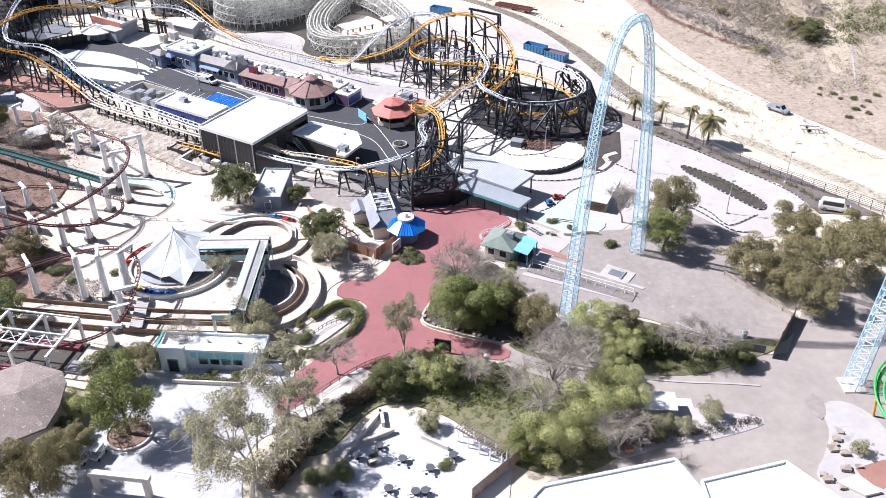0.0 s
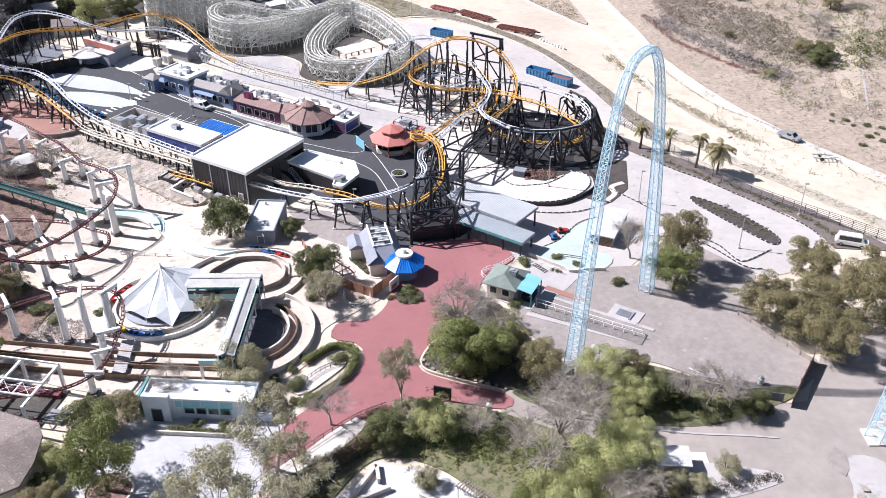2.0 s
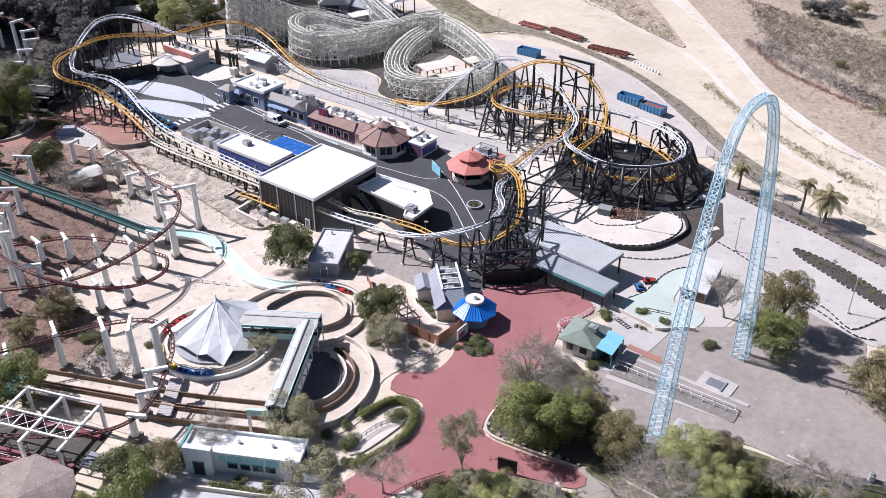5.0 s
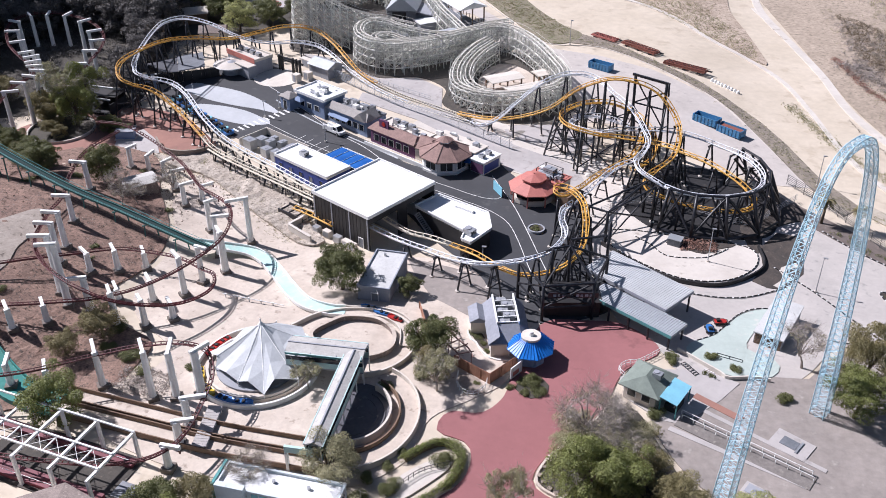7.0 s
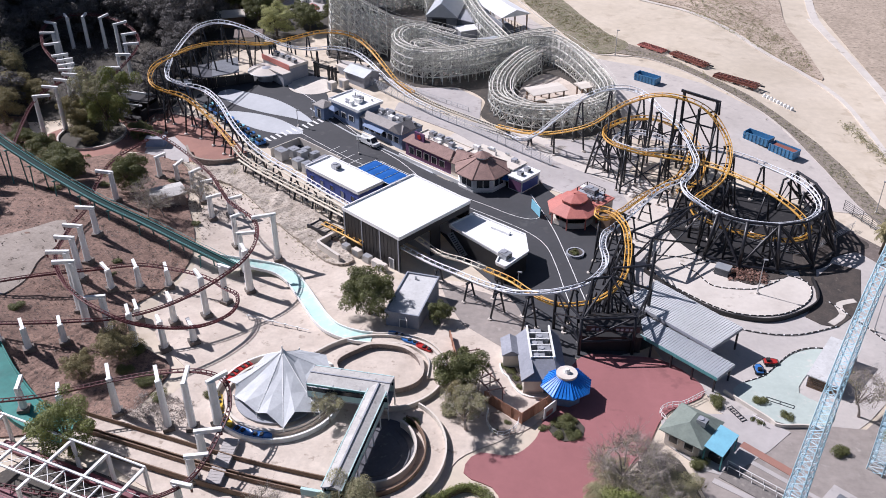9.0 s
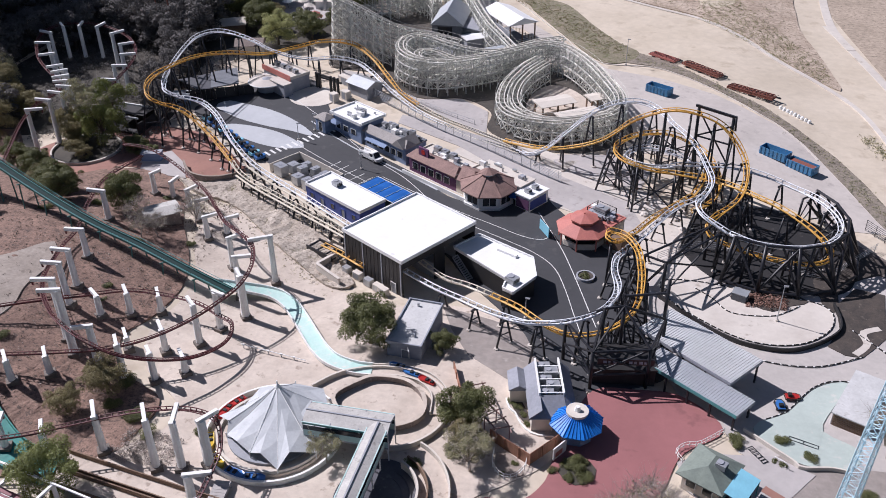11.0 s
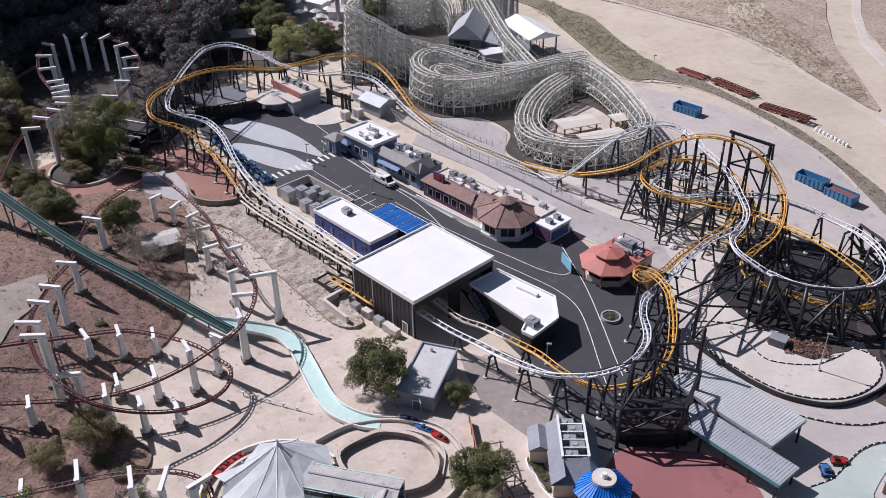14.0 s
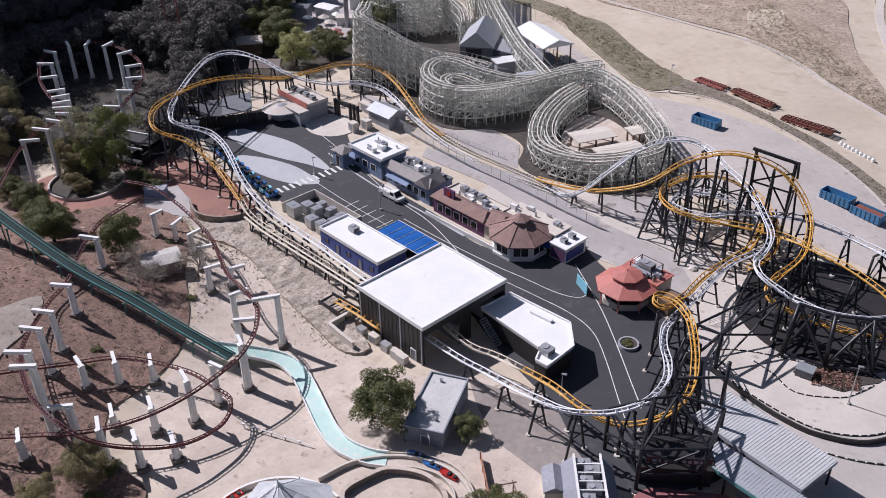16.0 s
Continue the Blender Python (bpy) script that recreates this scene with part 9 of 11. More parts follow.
shrubbery("forest_undergrowth", "low undergrowth below the far loop, shade in its leaf colour", "undergrowth", 700, lambda r: (r.uniform(-160, -110), r.uniform(203, 262)), 0.8, M_FOREST, 19, 30)
shrubbery("mulch_plants", "small dark plants in rows along the bark verge", "plants", 120, along([(46.6, 186), (51.4, 180.4), (56.4, 174.6), (62.2, 168.6), (67, 162.6), (70.4, 156.4), (72.4, 150)], 0.5), 0.42, M_LEAFD, 63, 30, 0.09)
shrubbery("mulch_plants", "small dark plants set in the mulch island", "plants", 46, along([(51.5, 165.5), (56, 159.5), (60, 151)], 0.7), 0.36, M_LEAFD, 64, 30, 0.09)
shrubbery("kart_reeds", "rust-brown dry reeds in the kart loop bed", "reeds", 60, lambda r: (r.uniform(17.5, 23.5), r.uniform(175.4, 178.4)), 0.7, M_STEMR, 20, 30)

# unseen tall trees left of view, added to cast shadows over the bank
for x, y, r in ((-121.5, 158.5, 4.2), (-127.5, 166.5, 4.4), (-119.5, 149.0, 4.0), (-131, 175, 4.4)):
    tree("dark", x, y, r, squash=1.8)
for x, y, r in ((-104, 178, 1.6), (-99.5, 182.5, 1.8), (-110.5, 171.5, 1.5), (-93.5, 186.5, 1.4), (-88.6, 166.5, 1.2), (-100.5, 169.5, 1.3), (-85.5, 151.5, 1.1), (-84.0, 147.8, 0.9), (-91.5, 133.5, 1.6), (-97, 128.5, 1.9), (-80.5, 170.5, 1.2)):
    tree("bush", x, y, r, squash=0.8)
tree("bare", -91.8, 172.6, 2.6)
tree("bare", -86.6, 170.0, 2.4)
tree("bare", -89.0, 168.2, 2.2)
rk_ = Geo()
rgk = np.random.default_rng(71)
for _ in range(1500):
    x, y = rgk.uniform(-124, -76), rgk.uniform(112, 192)
    q = rgk.uniform(0.04, 0.17)
    m = pose(x, y, ground_z(x, y) + 0.05, rgk.uniform(0, 90), rgk.uniform(0, 90), rgk.uniform(0, 90))
    rk_.box(-q, q, -q * 0.8, q * 0.8, -q * 0.6, q * 0.6, m)
for _ in range(420):
    u = rgk.random()
    x, y = -92 + 40 * u + rgk.normal() * 2.2, 194 - 25 * u + rgk.normal() * 2.2
    q = rgk.uniform(0.04, 0.13)
    m = pose(x, y, ground_z(x, y) + 0.17, rgk.uniform(0, 90), rgk.uniform(0, 90), rgk.uniform(0, 90))
    rk_.box(-q, q, -q * 0.8, q * 0.8, -q * 0.6, q * 0.6, m)
solid("bank_rocks", rk_, M_STONE, "loose tan rubble over the earth banks", "rubble", kind="stuff")

shrubbery("hill_brush", "dry brush on the tongue between the dirt tracks", "brush", 1500, lambda r: (lambda u, v: (10 + 32 * u, 340 - 58 * u + (v - 0.5) * (50 - 36 * u)))(r.random(), r.random()), 0.42, M_LEAFT, 37, 12)
shrubbery("dead_brush", "pale dead brush on gravel beside the flume", "brush", 160, lambda r: (r.uniform(-66, -57.5), r.uniform(118.6, 123.8)), 0.5, M_TWIG, 38, 40, 0.07)
for x, y, r in ((-8.6, 129.4, 0.9), (-7.0, 130.8, 1.1), (-5.4, 131.6, 1.2), (-4.6, 129.6, 1.1), (-6.4, 128.6, 1.0), (-16.2, 141.0, 0.8), (-15.0, 140.0, 0.9), (-14.0, 138.9, 0.8), (-13.2, 137.2, 0.7), (14.4, 139.7, 1.3), (20.1, 137.2, 0.7), (19.0, 137.6, 0.6), (-15.0, 127.4, 0.6), (-13.6, 129.4, 0.7)):
    tree("bush", x, y, r, squash=0.9)


def palm(x, y, hgt, r, label="tall fan palm with drooping green fronds"):
    rg = np.random.default_rng(int(x * 10))
    root = thing("palm_tree", label, "palm tree", "palms along the fence", at=(x, y, ground_z(x, y)))
    part("trunk", Geo().tube([(0, 0, -0.2), (0.1, 0, hgt * 0.5), (0.05, 0.05, hgt)], [0.32, 0.24, 0.22], 8), M_BARK, root, smooth=True)
    for i in range(26):
        a, e = rg.uniform(0, 2 * math.pi), rg.uniform(-0.5, 1.1)
        g = Geo()
        pts = [(0, 0, hgt)]
        for k in range(1, 6):
            u = k / 5
            pts.append((math.cos(a) * r * u * math.cos(e * 0.6), math.sin(a) * r * u * math.cos(e * 0.6), hgt + r * (u * math.sin(e) - 0.55 * u * u)))
        for k in range(5):
            p, q = Vector(pts[k]), Vector(pts[k + 1])
            s = Vector((-math.sin(a), math.cos(a), 0))
            for sd in (-1, 1):
                for m in (0.0, 0.5):
                    b = p.lerp(q, m)
                    w = s * sd * r * 0.24 * math.sin(math.pi * min(0.96, (k + 1 + m) / 6.2))
                    g.add([b, b + (q - p) * 0.45, b + (q - p) * 0.75 + w - Vector((0, 0, 0.12 * r)), b + (q - p) * 0.35 + w - Vector((0, 0, 0.1 * r))], [(0, 1, 2, 3)])
        part("frond", g, M_LEAFO, root)


palm(58.3, 177.2, 6.6, 3.3)
palm(54.6, 180.2, 7.4, 1.9, "tall slim fan palm with yellowing fronds")
palm(44.3, 189.6, 5.4, 2.0)
palm(50.4, 188.3, 4.8, 1.6)


# ---- near buildings and the patio ----
def faceted(root, poly, z, eave, apex, mat, wall, inset=0.9):
    """A hipped roof over an odd plan, its ridge between two points, on walls."""
    n = len(poly)
    cx, cy = sum(p[0] for p in poly) / n, sum(p[1] for p in poly) / n
    for i in range(n):
        p, q = poly[i], poly[(i + 1) % n]
        other = min(apex, key=lambda a: (a[0] - q[0]) ** 2 + (a[1] - q[1]) ** 2)
        first = min(apex, key=lambda a: (a[0] - p[0]) ** 2 + (a[1] - p[1]) ** 2)
        top = [first] if first == other else [other, first]
        v = [(*p, z), (*q, z)] + [(a[0], a[1], a[2]) for a in top]
        lo = [(a, b, c - 0.3) for a, b, c in v]
        m = len(v)
        part("roof_plane", Geo().add(v + lo, [tuple(range(m)), tuple(range(m, 2 * m))[::-1]] + [(k, m + k, m + (k + 1) % m, (k + 1) % m) for k in range(m)]), mat, root, world=True)
        a, b = [((u - cx) * inset + cx, (w - cy) * inset + cy) for u, w in (p, q)]
        part("wall", Geo().beam((*a, z / 2 - 1.1), (*b, z / 2 - 1.1), 0.3, z + 2.0), wall, root, world=True)


rt = thing("restaurant", "stucco building with weathered brown shake roof", "building", at=(-62, 88, -1.8))
faceted(rt, [(-80, 91), (-66, 93.4), (-59.6, 98.0), (-53.7, 95.8), (-52.3, 93.5), (-51.6, 88.6), (-51.9, 84.7), (-55.9, 82.0), (-70, 76), (-80, 74)], 2.6, 0.5, [(-57.0, 89.1, 4.6), (-76, 84, 5.0)], M_ROOFT, M_CREAM, 0.93)
arch_face = Geo().box(-1.2, 1.2, -0.1, 0.1, -0.2, 2.6)
dk = part("archway", arch_face, M_DARKIN, rt, "dark arched doorway")
dk.matrix_basis = pose(6.9, -6.6, 0.4, 0, 0, 52)
part("arch_head", Geo().cone(16, 1.2, 1.2, -0.1, 0.1), M_DARKIN, dk).matrix_basis = pose(0, 0, 2.6, 90, 0, 0)
part("arch_trim", Geo().tube([(1.35 * math.cos(t), -0.05, 2.6 + 1.35 * math.sin(t)) for t in np.linspace(0, math.pi, 13)], 0.14, 6), M_CREAM, dk)

for poly, lb in (([(6, 66), (11.6, 72.8), (28.2, 76.9), (30.4, 71.5), (29, 56), (8, 54)], "large building with bright white flat roof"), ([(30.6, 73.4), (41.5, 76.4), (46, 70.5), (44, 56), (31, 56)], "adjoining building with bright white flat roof")):
    wr = thing("white_roof_building", lb, "building", "white roofed buildings", at=(poly[0][0], poly[0][1], -1.8))
    n = len(poly)
    cx, cy = sum(p[0] for p in poly) / n, sum(p[1] for p in poly) / n
    part("roof", Geo().prism(poly[::-1], 3.9, 4.25), M_ROOFW, wr, world=True)
    for p, q in zip(poly, poly[1:] + poly[:1]):
        part("parapet", Geo().beam((*p, 4.4), (*q, 4.4), 0.3, 0.35), M_ROOFW, wr, world=True)
        a, b = [((u - cx) * 0.97 + cx, (w - cy) * 0.97 + cy) for u, w in (p, q)]
        part("wall", Geo().beam((*a, 0.9), (*b, 0.9), 0.3, 6.0), M_CREAM, wr, world=True)

# courtyard: round planter, gateway, golf carts
pl_ = thing("round_planter", "round brown planting bed with stone kerb", "planter", at=(-42.7, 87.7, ground_z(-42, 87) + 0.1))
part("soil", Geo().cone(28, 2.9, 2.7, -0.2, 0.22), M_HILL, pl_)
part("kerb", Geo().ring([(3.05 * math.cos(t), 3.05 * math.sin(t), 0) for t in np.linspace(0, 2 * math.pi, 33)], [(-0.15, -0.2), (0.15, -0.2), (0.15, 0.32), (-0.15, 0.32)][::-1]), M_CONC, pl_)
gw = thing("gateway", "square cream stucco gateway with a flat beam", "gateway", at=(-40.4, 77.3, -1.8), rz=-8)
for x in (-3.4, 3.4):
    part("pillar", Geo().box(x - 0.35, x + 0.35, -0.35, 0.35, -0.2, 3.0), M_CREAM, gw)
part("beam", Geo().box(-4.0, 4.0, -0.4, 0.4, 3.0, 3.7), M_CREAM, gw)
part("side_wall", Geo().box(4.0, 9.5, -1.8, -1.4, -0.2, 1.5), M_CREAM, gw)


def golf_cart(x, y, turn):
    root = thing("golf_cart", "white golf cart with a flat roof", "golf cart", "golf carts", at=(x, y, ground_z(x, y) + 0.12), rz=turn)
    part("body", Geo().prism([(-1.15, -0.55), (0.9, -0.58), (1.2, -0.35), (1.2, 0.35), (0.9, 0.58), (-1.15, 0.55)], 0.25, 0.7), M_WHITE, root)
    part("seat", Geo().box(-0.6, -0.1, -0.5, 0.5, 0.7, 0.95).box(-0.65, -0.5, -0.5, 0.5, 0.95, 1.4), M_GREYW, root)
    part("roof", Geo().box(-1.0, 0.8, -0.6, 0.6, 1.82, 1.9), M_WHITE, root)
    for u in (-0.95, 0.75):
        for v in (-0.55, 0.55):
            part("post", Geo().beam((u, v, 0.7), (u, v, 1.82), 0.05), M_STEEL, root)
            w = Geo().cone(10, 0.23, 0.23, -0.1, 0.1)
            w.v = [(u * 0.95 + a, v + c, 0.23 + b) for a, b, c in w.v]
            part("wheel", w, M_RUBBER, root)


golf_cart(-47.2, 83.2, 70)
golf_cart(-45.6, 83.8, 75)


def patio_table(x, y):
    z = ground_z(x, y) + 0.12
    root = thing("patio_table", "round grey patio table with attached stools", "patio table", "patio tables", at=(x, y, z), rz=(x * 50) % 90)
    part("tabletop", Geo().cone(14, 0.6, 0.6, 0.72, 0.77), M_CANOPY, root)
    part("pedestal", Geo().cone(8, 0.3, 0.07, 0, 0.72), M_STEEL, root)
    for i in range(4):
        a = i * math.pi / 2 + 0.4
        part("stool", Geo().cone(10, 0.19, 0.19, 0.42, 0.47, 1.0 * math.cos(a), 1.0 * math.sin(a)), M_GREYW, root)
        part("arm", Geo().beam((0, 0, 0.2), (math.cos(a), math.sin(a), 0.42), 0.06), M_STEEL, root)


for x, y in ((-13.0, 79.6), (-5.4, 82.4), (-1.8, 80.8), (-7.0, 77.4), (-3.6, 76.9), (-11.4, 83.0), (-8.6, 84.8), (-13.2, 76.4), (1.2, 83.0), (-2.4, 77.0)):
    patio_table(x, y)
for x0, y0, x1, y1 in ((-15.8, 78.0, -8.8, 91.4), (-8.8, 91.8, -8.3, 88.8), (-10.8, 85.6, -6.8, 87.8), (-9.8, 81.8, -8.2, 82.6), (-3.0, 86.6, 0.6, 84.4)):
    w = thing("low_wall", "low cream garden wall on the patio", "garden wall", "patio walls", at=(x0, y0, ground_z(x0, y0)))
    part("wall", Geo().beam((x0, y0, ground_z(x0, y0) + 0.35), (x1, y1, ground_z(x1, y1) + 0.35), 0.35, 0.9), M_CREAM, w, world=True)
    part("cap", Geo().beam((x0, y0, ground_z(x0, y0) + 0.85), (x1, y1, ground_z(x1, y1) + 0.85), 0.5, 0.1), M_CONC, w, world=True)
pg = thing("pergola", "weathered brown timber pergola along the patio", "pergola", at=(5.0, 84.2, ground_z(5, 84)), rz=-39)
for i in range(5):
    for y in (-0.6, 0.6):
        part("post", Geo().box(-3.6 + 1.8 * i - 0.08, -3.6 + 1.8 * i + 0.08, y - 0.08, y + 0.08, -0.2, 2.4), M_WHITE, pg, "white post")
for y in (-0.6, 0.6):
    part("beam", Geo().box(-3.9, 3.9, y - 0.07, y + 0.07, 2.4, 2.58), M_ROOFT, pg)
for i in range(19):
    part("rafter", Geo().box(-3.8 + 0.42 * i - 0.05, -3.8 + 0.42 * i + 0.05, -0.95, 0.95, 2.58, 2.7), M_ROOFT, pg)


def plank_fence(p, q, hgt, mat, name, label, plank=0.5, posts=2.4):
    """Upright boards between posts, each its own piece."""
    p, q = Vector(p), Vector(q)
    d = (q - p)
    n = max(1, int(d.length / plank))
    root = thing(name, label, "fence", at=(p.x, p.y, ground_z(p.x, p.y)), rz=math.degrees(math.atan2(d.y, d.x)))
    step = d.length / n
    me = Geo().box(0.004, step - 0.004, -0.03, 0.03, 0.05, hgt).mesh("board")
    me.materials.append(mat)
    for i in range(n):
        ob = new("board", me)
        ob.parent = root
        m = p + d * (i / n)
        ob.location = (step * i, 0, ground_z(m.x, m.y) - ground_z(p.x, p.y))
    g = Geo()
    g.box(0.0, d.length, -0.05, -0.032, 0.3, 0.42).box(0.0, d.length, -0.05, -0.032, hgt - 0.4, hgt - 0.28)
    part("rail", g, mat, root)
    for i in range(int(d.length / posts) + 1):
        part("post", Geo().box(i * posts - 0.06, i * posts + 0.06, -0.14, -0.03, -0.3, hgt), mat, root)


plank_fence((3.4, 76.0), (10.8, 83.6), 2.2, M_ROOFT, "timber_fence", "brown timber fence beside the patio")
plank_fence((-17.5, 133.1), (-11.8, 129.8), 2.1, M_FENCEW, "timber_fence", "orange cedar plank fence by the plaza", 0.3)
plank_fence((-11.8, 129.8), (-8.3, 134.6), 2.1, M_FENCEW, "timber_fence", "orange cedar plank fence by the plaza", 0.3)
plank_fence((-25.6, 146.6), (-22.2, 138.0), 1.5, M_FENCEW, "timber_fence", "cedar plank fence by the flume pool", 0.3)
plank_fence((47.8, 124.4), (55.7, 112.4), 0.9, M_PATH, "edge_boards", "low tan board edge along the lot")
plank_fence((55.7, 112.4), (49.2, 102.6), 2.2, M_BROWN, "timber_fence", "brown timber gate fence of the lot")
plank_fence((48.4, 103.8), (30.0, 108.4), 1.6, M_ROOFD, "screen_fence", "dark mesh screen fence along the lot")

ws = thing("storage_shed", "small pale storage shed beside the service road", "shed", at=(29.8, 91.4, -1.7), rz=-4)
wall_ring(ws, -2.0, 2.0, -1.6, 1.6, 2.2, M_CREAM, z0=-0.3)
part("roof", Geo().wedge(-2.0, 2.0, -1.6, 1.6, 2.2, 2.5, over=0.25), M_ROOFP, ws)
sheet("shed_pad", [(26.5, 88.5), (35, 88.5), (35, 94), (26.5, 94.5)], M_CONC, 0.16, "pale concrete pad of the storage shed", "concrete pad", smooth_line=False)
sg = thing("notice_board", "black back of a standing notice board", "notice board", at=(-0.1, 104.6, -1.62), rz=-15)
part("board", Geo().box(-1.3, 1.3, -0.1, 0.1, 0.3, 2.3), M_BLACKW, sg)
for x in (-1.1, 1.1):
    part("leg", Geo().box(x - 0.08, x + 0.08, -0.08, 0.08, 0, 0.3), M_STEEL, sg)
for x, y in ((6.4, 101.2),):
    gp = thing("gate_pier", "white painted gate pier with a cap", "gate pier", "gate piers", at=(x, y, -1.7))
    part("shaft", Geo().box(-0.3, 0.3, -0.3, 0.3, 0, 2.1), M_WHITE, gp)
    part("cap", Geo().wedge(-0.3, 0.3, -0.3, 0.3, 2.15, 2.5, hip=0.38, over=0.1), M_CONC, gp)

# pale ramp with a low wall and railings
sheet("ramp", [(-12.3, 101.0), (-10.4, 99.8), (-12.2, 96.8), (-14.6, 93.9), (-19.3, 90.7), (-23.4, 88.4), (-23.6, 90.4), (-18.5, 94.3), (-15.6, 98.0)], M_CONC, 0.24, "pale concrete ramp beside the plaza", "ramp", smooth_line=False)
sheet("ramp", [(-22.2, 106.4), (-20.8, 109.8), (-18.0, 112.8), (-15.2, 114.2), (-14.5, 112.8), (-16.9, 109.3), (-20.0, 105.9)], M_CONC, 0.24, "pale concrete ramp inside the hedge", "ramp")


def railing(line, hgt, mat, name, label, gap=2.0, r=0.045, rails=2, category="railing", lift=0.1):
    p = curve(line, 0.8)
    z = [ground_z(x, y) + lift for x, y in p]
    root = thing(name, label, category, at=(p[0][0], p[0][1], z[0]))
    for k in range(rails):
        part("rail", Geo().tube([(x, y, q + hgt * (k + 1) / rails) for (x, y), q in zip(p, z)], r, 5), mat, root, world=True)
    for i in range(0, len(p), max(1, round(gap / 0.8))):
        part("post", Geo().tube([(p[i][0], p[i][1], z[i] - 0.2), (p[i][0], p[i][1], z[i] + hgt)], r * 1.2, 5), mat, root, world=True)
    return root


railing([(-24, 88.6), (-18.2, 94.8), (-12.4, 100.4), (-8, 103)], 1.1, M_STEEL, "railing", "thin black railing beside the plaza")
railing([(-16.6, 130.9), (-16.4, 128.6), (-15.0, 126.8), (-13.4, 126.9), (-12.2, 128.9), (-12.3, 131.3)], 1.0, M_WHITE, "railing", "white curved railing by the plaza", 0.8)
railing([(12.8, 141.4), (9.6, 138.2), (7.8, 137.6), (6.6, 136.0), (7.4, 134.6)], 1.0, M_WHITE, "railing", "white queue railing by the plaza", 1.2)
railing([(-21.4, 106.6), (-18.2, 110.8), (-14.6, 112.8)], 1.0, M_STEEL, "railing", "black railing on the ramp", 1.0)
BF = [(-74.6, 245.2), (-61.3, 236), (-48.8, 228.0), (-37.8, 222.3), (-27.1, 216.0), (-17.9, 210.8)]
railing(BF, 2.4, M_HVAC, "mesh_fence", "tall galvanised fence behind the shops", 2.4, 0.045, 7, "fence")
railing([(-62, 243.4), (-50.6, 236.2), (-40.5, 231.4)], 1.1, M_HVAC, "railing", "galvanised railing below the timber coaster")
KF = [(40, 205), (47, 194.5), (55.4, 178.6), (64.5, 166.2), (76, 152.6), (92, 133)]
railing(KF, 2.2, M_STEEL, "mesh_fence", "dark mesh fence along the kart track", 2.6, 0.05, 6, "fence")
railing([(2.5, 186), (10, 191.5), (20, 190), (30, 186), (36, 192), (41, 198)], 1.6, M_HVAC, "mesh_fence", "low galvanised fence behind the kart track", 2.4, 0.04, 4, "fence")
# kerb wall round the plaza trees
pw_ = thing("rock_edging", "curved pale stone edging of the plaza bed", "edging", at=(1, 112, -1.8))
EDGE = [(5.2, 127.5), (1.6, 121.6), (-2.2, 116.4), (-3.2, 111.8), (1.4, 109.2), (8.6, 106.4)]
part("kerb", ribbon(Geo(), EDGE, 0.34, 0.42, 0.5), M_SLAB, pw_, "low cream kerb", world=True)
rg = np.random.default_rng(21)
for x, y in curve(EDGE, 1.3):
    s = rg.uniform(0.16, 0.34)
    m = pose(x + 0.55 + rg.uniform(-0.2, 0.5), y + rg.uniform(0.1, 0.6), ground_z(x, y) + 0.25, rg.uniform(-20, 20), rg.uniform(-20, 20), rg.uniform(0, 90))
    part("stone", Geo().box(-s, s, -s * 0.8, s * 0.8, -0.2, s * 0.7, m), M_STONE, pw_, world=True)
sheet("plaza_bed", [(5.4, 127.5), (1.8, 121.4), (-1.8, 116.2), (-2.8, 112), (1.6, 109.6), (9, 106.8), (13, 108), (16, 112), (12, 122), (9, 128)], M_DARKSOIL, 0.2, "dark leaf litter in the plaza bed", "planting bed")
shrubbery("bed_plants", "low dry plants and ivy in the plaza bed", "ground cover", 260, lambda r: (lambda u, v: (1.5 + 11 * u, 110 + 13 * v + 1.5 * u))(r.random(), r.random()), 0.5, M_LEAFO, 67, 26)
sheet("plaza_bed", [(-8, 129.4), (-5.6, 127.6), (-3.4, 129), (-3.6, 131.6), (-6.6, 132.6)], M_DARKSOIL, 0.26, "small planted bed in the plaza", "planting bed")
sheet("kiosk_apron", [(6.8, 134.6), (10.6, 137.0), (19, 138.4), (24, 136.2), (21, 132), (15.4, 126), (12.6, 126.4), (8, 130)], M_LANE, 0.2, "pale concrete apron round the ride kiosk", "apron", smooth_line=False)

# slabs, rails and plates on the grey lot
for (x0, y0), (x1, y1), w, lb, mt in (((13.6, 125.0), (30.6, 117.2), 0.9, "pale concrete strip across the lot", M_LANE), ((16.4, 130.6), (33.4, 120.4), 0.7, "pale concrete strip across the lot", M_LANE), ((15.0, 127.0), (31.4, 118.0), 3.0, "dark gravelly launch strip on the lot", M_GRAVELY), ((17.4, 132.4), (23.6, 128.4), 1.2, "faded red painted strip on the lot", M_PINK)):
    solid("lot_strip", ribbon(Geo(), [(x0, y0), ((x0 + x1) / 2, (y0 + y1) / 2), (x1, y1)], w, 0.23 if mt is not M_GRAVELY else 0.26, 0.1), mt, lb, "strip", "lot strips", "structure")
for y in (-0.5, 0.5):
    railing([(15.4, 127.6 + y), (23, 123.4 + y), (31.4, 118.8 + y)], 0.9, M_WHITE, "railing", "low white guard rail on the lot", 2.0, 0.05, 1)
hp = thing("hatch_slab", "square concrete slab with a dark hatch in the lot", "slab", at=(29.6, 124.6, -1.66), rz=-33)
part("slab", Geo().box(-2.6, 2.6, -1.9, 1.9, -0.1, 0.12), M_LANE, hp)
part("hatch", Geo().box(-1.4, 0.8, -0.8, 0.9, 0.12, 0.2), M_ROOFD, hp)
